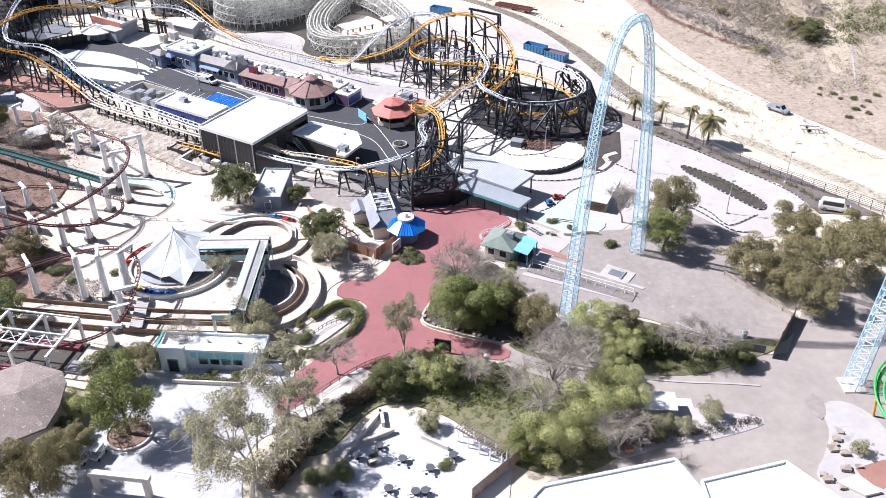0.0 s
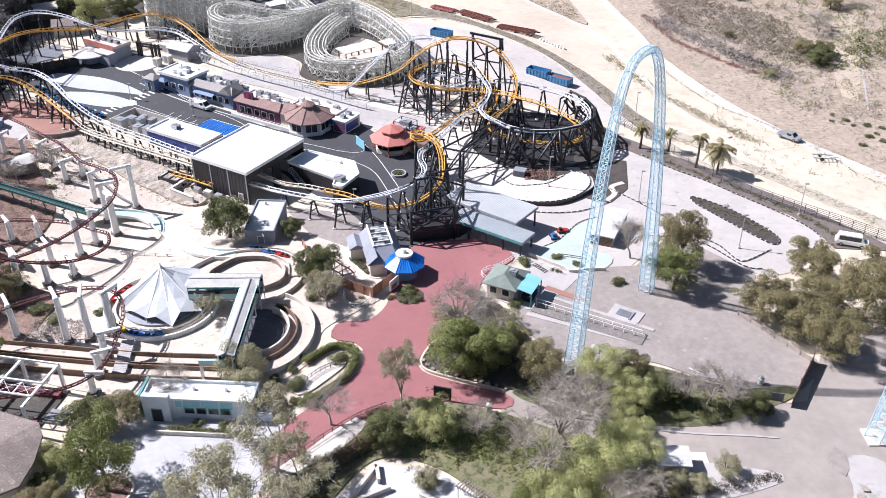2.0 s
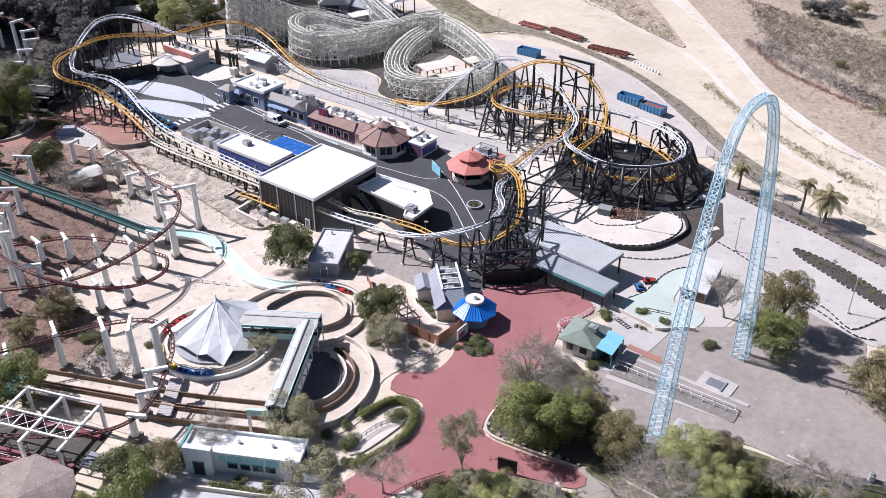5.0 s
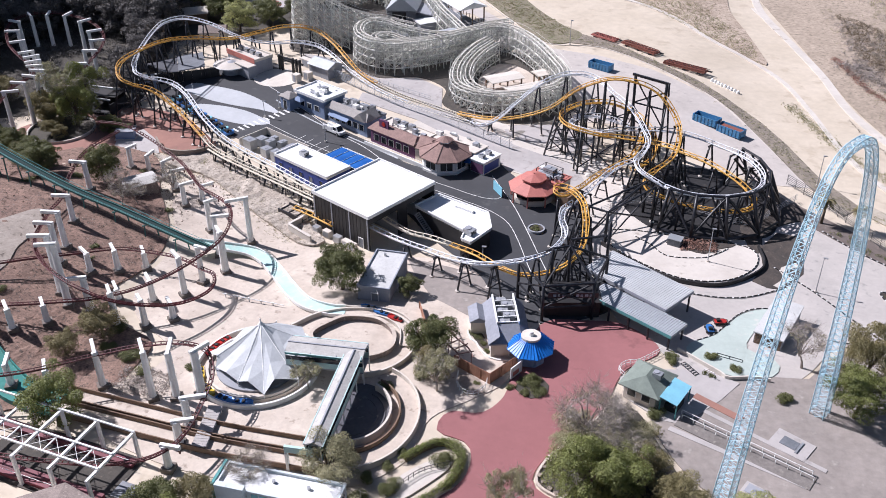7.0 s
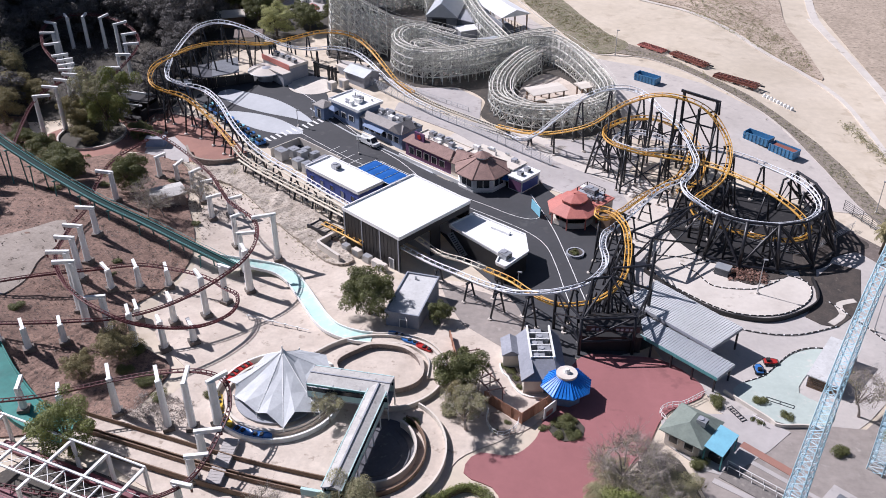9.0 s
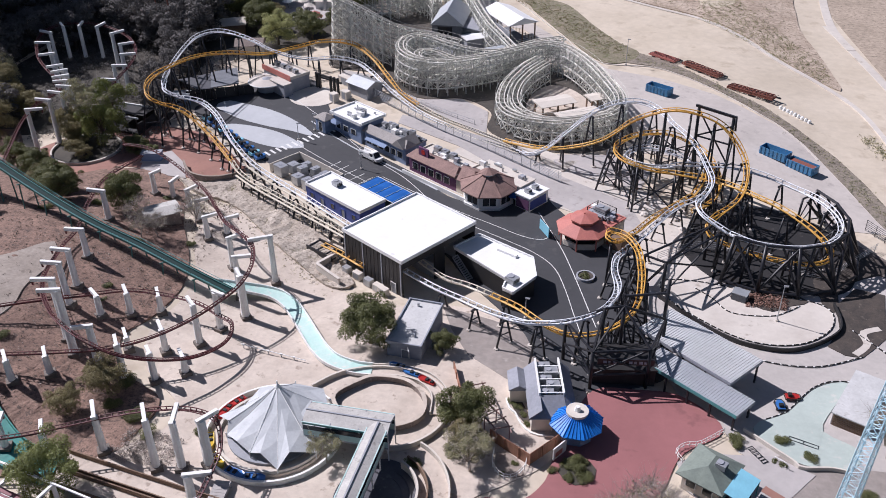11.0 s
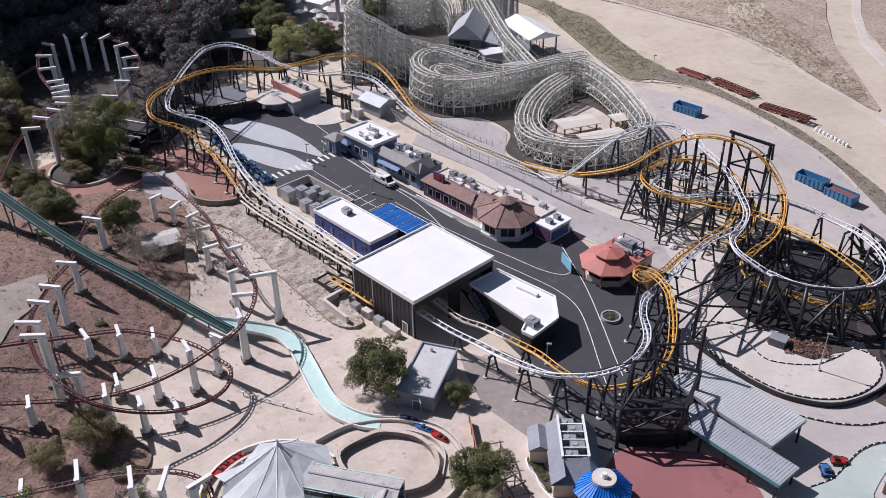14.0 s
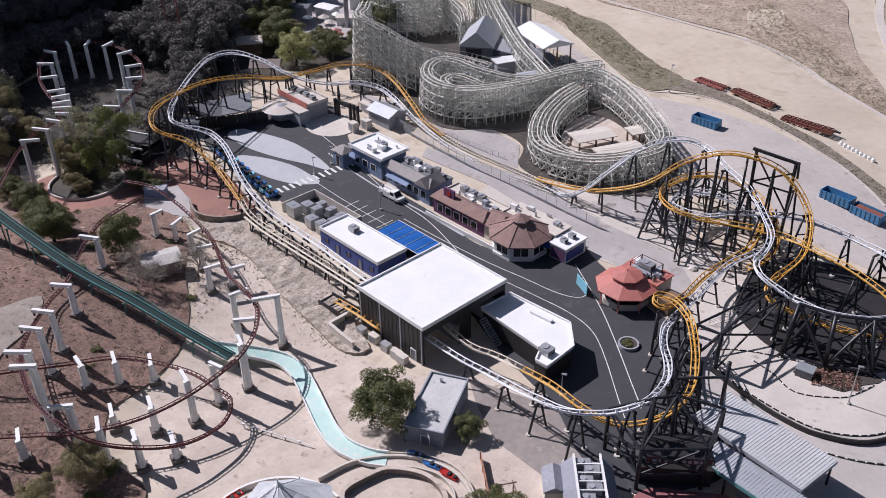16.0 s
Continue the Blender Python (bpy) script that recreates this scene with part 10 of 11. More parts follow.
part("hatch_frame", Geo().box(0.9, 1.2, -1.2, 1.2, 0.12, 0.3), M_HVAC, hp)
h2_ = thing("hatch_slab", "grey steel hatch set in the lot", "slab", at=(23.9, 115.3, -1.66), rz=-30)
part("slab", Geo().box(-1.5, 1.5, -1.1, 1.1, -0.1, 0.1), M_LANE, h2_)
part("hatch", Geo().box(-1.1, 1.1, -0.8, 0.8, 0.1, 0.17), M_GREYW, h2_)
for x, y, a in ((38.6, 109.6, -38), (39.7, 108.7, -24)):
    po = thing("pole", "pale fallen pole lying on the lot", "pole", "poles on the lot", at=(x, y, -1.6), rz=a)
    part("shaft", Geo().tube([(-2.4, 0, 0.1), (2.4, 0, 0.1)], 0.1, 6), M_WHITE, po)
tb = thing("water_barrel", "white barrel standing on the lot", "barrel", at=(46.4, 107.7, -1.6))
part("body", Geo().cone(12, 0.45, 0.45, 0, 0.95), M_WHITE, tb)
part("lid", Geo().cone(12, 0.3, 0.25, 0.95, 1.2), M_CONC, tb)


# ---- far yard ----
def container(x, y, turn, full, mat=M_CONTB, label="open blue waste container standing in the yard"):
    root = thing("waste_container", label, "waste container", "waste containers", at=(x, y, ground_z(x, y)), rz=turn)
    L_, W_, H_ = 3.1, 1.25, 1.9
    part("floor", Geo().box(-L_, L_, -W_, W_, 0.15, 0.3), mat, root)
    for a in ((-L_, L_, -W_, -W_ + 0.1), (-L_, L_, W_ - 0.1, W_), (-L_, -L_ + 0.1, -W_ + 0.1, W_ - 0.1), (L_ - 0.1, L_, -W_ + 0.1, W_ - 0.1)):
        part("side", Geo().box(*a, 0.3, H_), mat, root)
    for i in range(7):
        xx = -L_ + 0.3 + i * (2 * L_ - 0.6) / 6
        for s in (-1, 1):
            part("rib", Geo().box(xx - 0.08, xx + 0.08, min(s * W_, s * (W_ + 0.1)), max(s * W_, s * (W_ + 0.1)), 0.2, H_), mat, root)
    for s in (-1, 1):
        part("skid", Geo().box(-L_, L_, s * 0.7 - 0.1, s * 0.7 + 0.1, 0, 0.15), M_STEEL, root)
    if full:
        part("load", Geo().box(-L_ + 0.3, L_ - 0.3, -W_ + 0.2, W_ - 0.2, 0.3, 1.5), M_RUST, root, "rusty scrap load")


container(25.2, 230.6, -35, False)
container(30.4, 226.6, -38, True)
container(-0.2, 257.6, -30, False)


def trailer(x, y, turn, label, hgt=1.0, length=6.0, mat=M_RUST):
    root = thing("steel_truss_stack", label, "steel stack", "steel stacks", at=(x, y, ground_z(x, y)), rz=turn)
    for yy in (-1.1, -0.4, 0.3, 1.0):
        part("beam", Geo().box(-length, length, yy - 0.11, yy + 0.11, 0.5, 0.75), mat, root)
        part("top_beam", Geo().box(-length * 0.9, length * 0.95, yy - 0.09, yy + 0.09, 0.75 + 0.3 * hgt, 0.95 + 0.3 * hgt), mat, root)
    for i in range(11):
        u = -length + 0.2 + i * (2 * length - 0.4) / 10
        part("strut", Geo().box(u - 0.07, u + 0.07, -1.2, 1.1, 0.75, 0.75 + 0.3 * hgt), mat, root)
        part("lace", Geo().beam((u, -1.0, 0.95 + 0.3 * hgt), (u + 0.7, 0.9, 1.05 + 0.3 * hgt), 0.08), M_STEEL, root)
    part("chassis_rail", Geo().box(-length * 0.7, length * 1.15, 1.3, 1.7, 0.3, 0.6), M_STEEL, root, "black trailer chassis rail")
    for xx in (-length * 0.7, 0, length * 0.7):
        part("bearer", Geo().box(xx - 0.25, xx + 0.25, -1.2, 1.2, 0, 0.5), M_STEEL, root)


trailer(10.0, 274.0, -42, "stacked red-brown steel trusses on a black trailer")
trailer(21.6, 262.4, -30, "stacked red-brown steel trusses on a black trailer")
trailer(0.2, 281.0, -36, "low pile of faded red steel trusses", 0.2, 4.2, M_ROOFR)
for i in range(9):
    x, y = 28.2 + 0.75 * i, 256.6 - 0.7 * i
    sb = thing("sandbag", "white bulk sandbag in a row by the verge", "sandbag", "sandbags", at=(x, y, ground_z(x, y)), rz=20 * i)
    part("bag", Geo().cone(8, 0.5, 0.38, 0, 0.6), M_WHITE, sb)
    part("top", Geo().cone(8, 0.38, 0.12, 0.6, 0.8), M_WHITE, sb)
solid("dirt_track", ribbon(Geo(), [(46, 325), (50.5, 305), (57, 271), (60.4, 244), (68.6, 219), (78.2, 198), (88, 183), (104, 160), (130, 128)], 2.2, 0.14, 0.3), M_CONC, "pale graded track along the foot of the hillside", "track", kind="structure")
solid("dirt_track", ribbon(Geo(), [(-60, 362), (-36, 345), (-14, 331), (-0.9, 322.7), (9.1, 316.5), (20.1, 304.5), (29.8, 289), (39.0, 277), (46.4, 263), (50.6, 243.9), (54.0, 223.0), (59, 207), (66, 195)], 1.2, 0.31, 0.5), M_CONC, "narrow pale path along the slope", "track", kind="structure")
solid("dirt_track", ribbon(Geo(), [(119.7, 255.1), (110.1, 228.7), (103.8, 209.8)], 0.5, 0.16, 0.3), M_LANE, "narrow pale path up the hillside", "track", kind="structure")
solid("far_road", ribbon(Geo(), [(50.4, 305), (47.6, 321.3), (47.3, 340), (49, 362), (56, 400)], 2.4, 0.2, 0.4), M_CONC, "pale concrete road end with kerb", "road", kind="structure")


def vehicle(name, label, x, y, turn, length, body, cab0, cab1, mat, bed=None, roof=1.75, extra=None):
    """A small truck or car: lower body, cab with windows, four wheels, lamps."""
    root = thing(name, label, "vehicle", at=(x, y, ground_z(x, y) + 0.18), rz=turn)
    w, h2 = 0.95, length / 2
    part("body", Geo().prism([(-h2, -w), (h2 - 0.3, -w), (h2, -w * 0.7), (h2, w * 0.7), (h2 - 0.3, w), (-h2, w)], 0.4, body), mat, root)
    c = Geo().add([(cab0, -w * 0.96, body), (cab1, -w * 0.96, body), (cab1, w * 0.96, body), (cab0, w * 0.96, body), (cab0 + 0.25, -w * 0.8, roof), (cab1 - 0.7, -w * 0.8, roof), (cab1 - 0.7, w * 0.8, roof), (cab0 + 0.25, w * 0.8, roof)],
                  [(3, 2, 1, 0), (4, 5, 6, 7), (0, 1, 5, 4), (1, 2, 6, 5), (2, 3, 7, 6), (3, 0, 4, 7)])
    cab = part("cab", c, mat, root)
    part("windscreen", Geo().add([(cab1 + 0.01, -w * 0.85, body + 0.06), (cab1 + 0.01, w * 0.85, body + 0.06), (cab1 - 0.62, w * 0.72, roof - 0.06), (cab1 - 0.62, -w * 0.72, roof - 0.06)], [(0, 1, 2, 3)]), M_GLASS, cab)
    for s in (-1, 1):
        part("side_window", Geo().box(cab0 + 0.35, cab1 - 0.75, min(s * w * 0.9, s * w * 0.94), max(s * w * 0.9, s * w * 0.94), body + 0.12, roof - 0.14), M_GLASS, cab)
        for u in (-h2 * 0.62, h2 * 0.62):
            tw = Geo().cone(14, 0.36, 0.36, -0.13, 0.13)
            tw.v = [(u + a, s * w * 0.92 + cc, 0.36 + b) for a, b, cc in tw.v]
            wh = part("wheel", tw, M_RUBBER, root)
            rw = Geo().cone(10, 0.2, 0.2, -0.15, 0.15)
            rw.v = [(u + a, s * w * 0.92 + cc, 0.36 + b) for a, b, cc in rw.v]
            part("rim", rw, M_HVAC, wh)
        part("headlight", Geo().box(h2 - 0.05, h2 + 0.02, s * 0.5 - 0.14, s * 0.5 + 0.14, 0.62, 0.8), M_PAINT, root)
    if bed:
        for s in (-1, 1):
            part("tool_box", Geo().box(-h2 + 0.1, cab0 - 0.1, min(s * 0.55, s * w), max(s * 0.55, s * w), body, body + 0.55), mat, root)
        part("rack", Geo().tube([(-h2 + 0.2, -0.9, 1.9), (cab1 - 0.8, -0.9, 1.9), (cab1 - 0.8, 0.9, 1.9), (-h2 + 0.2, 0.9, 1.9)], 0.05, 5, True), M_WHITE, root)
        for u in (-h2 + 0.2, cab0):
            for s in (-0.9, 0.9):
                part("rack_post", Geo().beam((u, s, body + 0.5), (u, s, 1.9), 0.06), M_WHITE, root)
    return root


vehicle("service_truck", "white utility truck with side boxes and ladder rack", -59.4, 212.6, -31, 6.0, 1.0, 0.2, 2.2, M_WHITE, bed=True, roof=2.0)
vehicle("pickup", "silver pickup parked beside the dirt track", 79.2, 194.2, -48, 5.4, 0.95, -0.6, 1.6, M_HVAC, roof=1.7)
vehicle("utility_van", "white van parked behind the trees", 74.2, 145.6, -20, 5.6, 1.1, -2.6, 2.2, M_WHITE, roof=2.2)

tf_ = thing("flat_trailer", "low empty steel trailer frame on the dirt", "trailer", at=(83.2, 183.7, ground_z(83, 184)), rz=-8)
for y in (-0.9, 0.9):
    part("side_rail", Geo().box(-2.2, 2.2, y - 0.08, y + 0.08, 0.75, 0.95), M_HVAC, tf_)
for i in range(6):
    part("crossmember", Geo().box(-2.15 + 0.84 * i, -2.03 + 0.84 * i, -0.82, 0.82, 0.77, 0.9), M_HVAC, tf_)
part("drawbar", Geo().beam((2.2, 0, 0.85), (3.4, 0, 0.7), 0.12), M_HVAC, tf_)
for y in (-1.05, 1.05):
    w = Geo().cone(12, 0.4, 0.4, -0.12, 0.12)
    w.v = [(-0.4 + a, y + c, 0.58 + b) for a, b, c in w.v]
    part("wheel", w, M_RUBBER, tf_)


def lamp_post(x, y, hgt=7.0, label="slim grey lamp post with a single head"):
    root = thing("lamp_post", label, "lamp post", "lamp posts", at=(x, y, ground_z(x, y)))
    part("pole", Geo().tube([(0, 0, 0), (0, 0, hgt)], [0.11, 0.06], 8), M_HVAC, root)
    part("base", Geo().cone(8, 0.28, 0.28, -0.1, 0.5), M_CONC, root)
    part("head", Geo().box(-0.15, 0.6, -0.16, 0.16, hgt - 0.05, hgt + 0.12), M_HVAC, root)


for x, y in ((39.4, 165), (53.6, 144.7), (69.3, 158.4), (-9.3, 274.4), (22, 172), (46.0, 205.0)):
    lamp_post(x, y)
for x, y in ((-60.1, 207.8), (-39.6, 183.6), (-17.6, 163.0), (-76.0, 222.0), (-78.0, 217.4)):
    lamp_post(x, y, 4.2, "short dark street lamp on a black post")

# rocky corner beside the service road
sheet("rock_bed", [(53, 92.6), (57, 93), (60, 88), (59, 76), (50, 74.5), (47.9, 79.6), (50.2, 83.4), (52.3, 87.6)], M_LANE, 0.16, "pale concrete verge with loose rocks", "verge")
sheet("gravel_bed", [(53.2, 80.8), (57.6, 82.3), (59, 79), (55.4, 77.4), (53.6, 78.6)], M_PINK, 0.20, "pink gravel bed", "gravel bed", smooth_line=False)
sheet("wet_patch", [(50.6, 92.4), (52.2, 89.6), (53.4, 92.4), (52.8, 95)], M_LOT, 0.19, "dark stained patch of asphalt", "stain")
rg = np.random.default_rng(51)
for x, y, s in ((52.6, 85.7, 0.55), (51.5, 84.1, 0.6), (52.7, 83.4, 0.6), (48.9, 78.8, 0.7), (48.6, 79.7, 0.5), (51.8, 80.6, 0.6), (53.7, 81.0, 0.45), (50.4, 77.6, 0.5), (52.0, 84.9, 0.4), (53.6, 87.2, 0.4)):
    rk = thing("rock", "tan angular rock beside the service road", "rock", "roadside rocks", at=(x, y, ground_z(x, y) + 0.16))
    k = [rg.uniform(0.7, 1.2) for _ in range(8)]
    v = [(s * k[i] * (-1 if i in (0, 3, 4, 7) else 1), s * 0.8 * k[7 - i] * (-1 if i % 4 < 2 else 1), -0.1 if i < 4 else s * 0.8 * k[i]) for i in range(8)]
    part("stone_body", Geo().add(v, [(3, 2, 1, 0), (4, 5, 6, 7), (0, 1, 5, 4), (1, 2, 6, 5), (2, 3, 7, 6), (3, 0, 4, 7)]), M_STONE, rk)
bl = thing("boulder_slab", "broad pale flat boulder", "rock", at=(52.5, 77.6, ground_z(52, 77)))
part("slab", Geo().prism([(-2.8, 0.7), (0.5, 1.9), (2.4, -1.0), (0.1, -1.6)][::-1], 0.0, 0.55), M_CONC, bl)
tree("sage", 54.7, 83.6, 1.3)
solid("road_kerb", ribbon(Geo(), [(14.5, 104.9), (19.2, 102.0), (23.9, 100.3), (28.4, 98.5), (34.8, 97.5), (41.2, 97.1), (45.6, 96.6)], 0.3, 0.22, 0.2), M_LANE, "pale concrete kerb strip along the planting", "kerb", kind="structure")
cr_ = thing("wooden_crate", "small orange wooden crate on the ground", "crate", at=(24.4, 83.9, ground_z(24, 84) + 0.1), rz=10)
for z in (0.0, 0.32, 0.64):
    part("slat", Geo().box(-0.55, 0.55, -0.4, 0.4, z, z + 0.26), M_FENCEW, cr_)

# garden corner by the service shed: dark pergola, kerbed path, stony pit
pgd = thing("pergola", "open dark brown timber pergola over the garden path", "pergola", at=(-18.6, 137.0, ground_z(-18.6, 137)))
pgl = curve([(-21.4, 141.4), (-20.3, 139.3), (-19.2, 136.8), (-16.6, 134.3), (-15.6, 132.4)], 0.5)
pgt = np.gradient(pgl, axis=0)
pgn = np.stack([pgt[:, 1], -pgt[:, 0]], 1) / np.linalg.norm(pgt, axis=1)[:, None]
for d in (-1.0, 1.0):
    part("side_beam", Geo().ring([(x + d * a, y + d * b, ground_z(x, y) + 2.2) for (x, y), (a, b) in zip(pgl, pgn)], [(-0.07, 0), (0.07, 0), (0.07, 0.2), (-0.07, 0.2)][::-1]), M_ROOFB, pgd, world=True)
for i in range(1, len(pgl), 3):
    (x, y), (a, b) = pgl[i], pgn[i]
    z = ground_z(x, y)
    part("rafter", Geo().beam((x - 1.4 * a, y - 1.4 * b, z + 2.48), (x + 1.4 * a, y + 1.4 * b, z + 2.48), 0.1, 0.16), M_ROOFB, pgd, world=True)
    if i % 2:
        for d in (-1.0, 1.0):
            part("post", Geo().beam((x + d * a, y + d * b, z - 0.1), (x + d * a, y + d * b, z + 2.2), 0.14), M_ROOFB, pgd, world=True)
solid("path_kerb", ribbon(Geo(), [(-16.9, 141.6), (-16.2, 139.8), (-15.2, 139.0), (-14.1, 137.1), (-12.1, 135.4), (-9.3, 135.6)], 0.22, 0.34, 0.4), M_WHITE, "white curved kerb of the garden path", "kerb", kind="structure")
sheet("garden_bed", [(-16.7, 141.9), (-14.5, 141.2), (-13.0, 138.6), (-13.2, 136.8), (-15.2, 139.2)], M_MULCH, 0.24, "dark planted bed beside the service shed", "planting bed", smooth_line=False)
sheet("stony_pit", [(-16.3, 131.0), (-14.4, 131.2), (-12.6, 129.2), (-12.4, 127.4), (-15.2, 127.0), (-16.0, 128.4)], M_STONE, 0.24, "stony fenced pit with dead plants", "planting bed")
wp_ = thing("sign_panel", "white painted sign panel at the bed's edge", "sign panel", at=(-8.2, 132.2, ground_z(-8, 132)), rz=58)
part("panel", Geo().box(-1.3, 1.3, -0.08, 0.08, 0.3, 2.3), M_WHITE, wp_)
part("picture_shape", Geo().box(-0.9, 0.5, -0.1, -0.08, 0.6, 1.4), M_ROOFR, wp_, "faded red picture shape")
for u in (-1.1, 1.1):
    part("post", Geo().box(u - 0.06, u + 0.06, 0.08, 0.2, -0.1, 2.3), M_STEEL, wp_)
for x, y, s in ((-0.6, 201.6, 0.9), (1.9, 199.3, 1.0), (3.3, 204.5, 0.8), (5.3, 201.1, 0.9), (6.8, 197.7, 0.8)):
    bo = thing("boulder", "white weathered boulder beside the yard", "boulder", "white boulders", at=(x, y, ground_z(x, y)), rz=x * 60)
    part("boulder_body", Geo().cone(7, s, s * 0.8, -0.2, s * 0.5).cone(7, s * 0.8, s * 0.3, s * 0.502, s * 0.85, turn=0.3), M_ROCKW, bo)
# kart apron details
kn = thing("net_frame", "long low dark frame lying on the kart apron", "frame", at=(23.0, 141.9, ground_z(23, 142) + 0.2), rz=-17)
for y in (-0.3, 0.3):
    part("side_bar", Geo().tube([(-1.9, y, 0.05), (1.9, y, 0.05)], 0.05, 5), M_STEEL, kn)
for x in (-1.9, 0, 1.9):
    part("end_bar", Geo().tube([(x, -0.3, 0.05), (x, 0.3, 0.05)], 0.05, 5), M_STEEL, kn)
gl = thing("goal_frame", "small white tube frame beside the apron", "frame", at=(19.6, 136.9, ground_z(19, 137) + 0.1), rz=-30)
part("tube_frame", Geo().tube([(-0.8, 0, 0), (-0.8, 0, 1.2), (0.8, 0, 1.2), (0.8, 0, 0), (0.8, 0.9, 0), (-0.8, 0.9, 0)], 0.05, 5, True), M_WHITE, gl)
ew = thing("apron_wall", "low pale wall along the kart apron", "wall", at=(20, 139, ground_z(20, 139)))
ewp = curve([(15.4, 142.6), (18.2, 140.3), (21.3, 137.9), (22.4, 136.9), (26.0, 137.6), (28.4, 137.4)], 0.7)
part("wall", Geo().ring([(x, y, ground_z(x, y)) for x, y in ewp], [(-0.12, -0.1), (0.12, -0.1), (0.12, 0.7), (-0.12, 0.7)][::-1]), M_CREAM, ew, world=True)
rack = thing("bike_rack", "low dark ladder rack on the paving", "rack", at=(17.0, 138.2, ground_z(17, 138) + 0.2), rz=-52)
for i in range(7):
    part("rung", Geo().tube([(-1.5 + 0.5 * i, -0.4, 0.08), (-1.5 + 0.5 * i, 0.4, 0.08)], 0.06, 5), M_STEEL, rack)
for y in (-0.4, 0.4):
    part("stringer", Geo().tube([(-1.6, y, 0.06), (1.6, y, 0.06)], 0.05, 5), M_STEEL, rack)
# grey footbridge over the flume channels
fb = thing("footbridge", "pale grey boarded footbridge over the flume channels", "footbridge", at=(-48.4, 113.6, ground_z(-48, 113)), rz=6)
for i in range(16):
    part("board", Geo().box(-1.0, 1.0, -4.0 + 0.5 * i, -3.54 + 0.5 * i, 0.95, 1.05), M_LANE, fb)
for x in (-0.95, 0.95):
    part("stringer", Geo().box(x - 0.08, x + 0.08, -4.0, 4.0, 0.65, 0.95), M_GREYW, fb)
    for y in (-3.8, 0, 3.8):
        part("post", Geo().box(x - 0.08, x + 0.08, y - 0.08, y + 0.08, -0.2, 0.65), M_GREYW, fb)


# ---- far end of the street ----
for poly, mt, lb in (([(-115.4, 233.5), (-109.4, 238.9), (-104.9, 229.9), (-108.2, 229.0)], M_CANOPY, "flat dark grey canopy roof on black posts by the coaster"), ([(-109.3, 239.0), (-104.1, 243.4), (-99.5, 234.1), (-104.8, 229.8)], M_ROOFD, "flat grey canopy roof on black posts by the coaster")):
    cx, cy = sum(q[0] for q in poly) / 4, sum(q[1] for q in poly) / 4
    cn = thing("canopy", lb, "canopy", "street-end canopies", at=(cx, cy, ground_z(cx, cy)))
    part("roof", Geo().prism([(x - cx, y - cy) for x, y in poly][::-1], 3.5, 3.72), mt, cn)
    for x, y in poly:
        u, v = (x - cx) * 0.9, (y - cy) * 0.9
        part("post", Geo().box(u - 0.12, u + 0.12, v - 0.12, v + 0.12, -0.1, 3.5), M_STEEL, cn)
nb_ = thing("ticket_hut", "small dark blue flat-roofed hut by the track", "hut", at=(-112.6, 228.6, ground_z(-112, 228)), rz=20)
wall_ring(nb_, -2.2, 2.2, -1.6, 1.6, 2.6, M_SLATE, z0=-0.2)
part("roof", Geo().box(-2.4, 2.4, -1.8, 1.8, 2.6, 2.8), M_ROOFM, nb_)
opening(nb_, "window", 0, -1.6, 1.0, 1.4, 0.9, "s", M_GLASS)
hb = thing("hoarding", "long dark timber hoarding at the street's end", "hoarding", at=(-105.6, 235.6, ground_z(-105, 235)), rz=28)
for i in range(7):
    part("panel", Geo().box(-8 + 2.3 * i, -5.75 + 2.3 * i, -3.3, -3.1, 0, 2.6), M_BLACKW, hb)
dm = thing("round_stall", "round stall with a shallow pale roof", "stall", at=(-94.6, 239.6, ground_z(-94, 239)))
part("body", Geo().cone(16, 2.6, 2.6, 0, 2.6), M_GREYW, dm)
part("roof", Geo().cone(20, 4.6, 1.2, 2.4, 3.0), M_CONC, dm)
part("roof_rim", Geo().tube([(4.6 * math.cos(t), 4.6 * math.sin(t), 2.4) for t in np.linspace(0, 2 * math.pi, 24, endpoint=False)], 0.14, 5, True), M_WHITE, dm)
part("cap", Geo().cone(12, 1.2, 0.3, 3.0, 3.3), M_GREYW, dm)
rb = thing("shop", "grey shop with red roof edge and rooftop units", "shop", at=(-91.2, 243.8, ground_z(-91, 243)), rz=-33)
wall_ring(rb, -5.8, 5.8, -2.8, 2.8, 3.6, M_GREYW, z0=-0.3)
part("roof", Geo().box(-5.9, 5.9, -2.9, 2.9, 3.6, 3.8), M_CONC, rb)
part("red_fascia", Geo().box(-6.0, 6.0, -3.0, -2.8, 3.2, 4.5), M_ROOFR, rb)
part("roof_edge", Geo().box(-6.0, 6.0, 2.8, 3.0, 3.2, 4.3), M_CREAM, rb)
part("roof_edge", Geo().box(5.8, 6.0, -2.8, 2.8, 3.5, 4.2), M_CREAM, rb)
part("low_wing", Geo().box(1.0, 6.6, -5.4, -3.0, -0.3, 2.9), M_GREYW, rb)
part("wing_roof", Geo().box(0.8, 6.8, -5.6, -3.0, 2.9, 3.1), M_CONC, rb)
for i in range(4):
    roof_unit(rb, -4 + 2.5 * i, 0.4, 3.8, 1.4, 1.1, 0.9)
gt = thing("entrance_gate", "black timber gate frame at the plaza's end", "gate", at=(-79.6, 241.6, ground_z(-80, 241)), rz=-25)
for x in (-3.6, -2.6, 1.2, 2.4, 3.6):
    part("post", Geo().box(x - 0.22, x + 0.22, -0.3, 0.3, 0, 4.2), M_BLACKW, gt)
part("beam", Geo().box(-4.0, 4.0, -0.2, 0.2, 3.6, 4.0), M_BLACKW, gt)
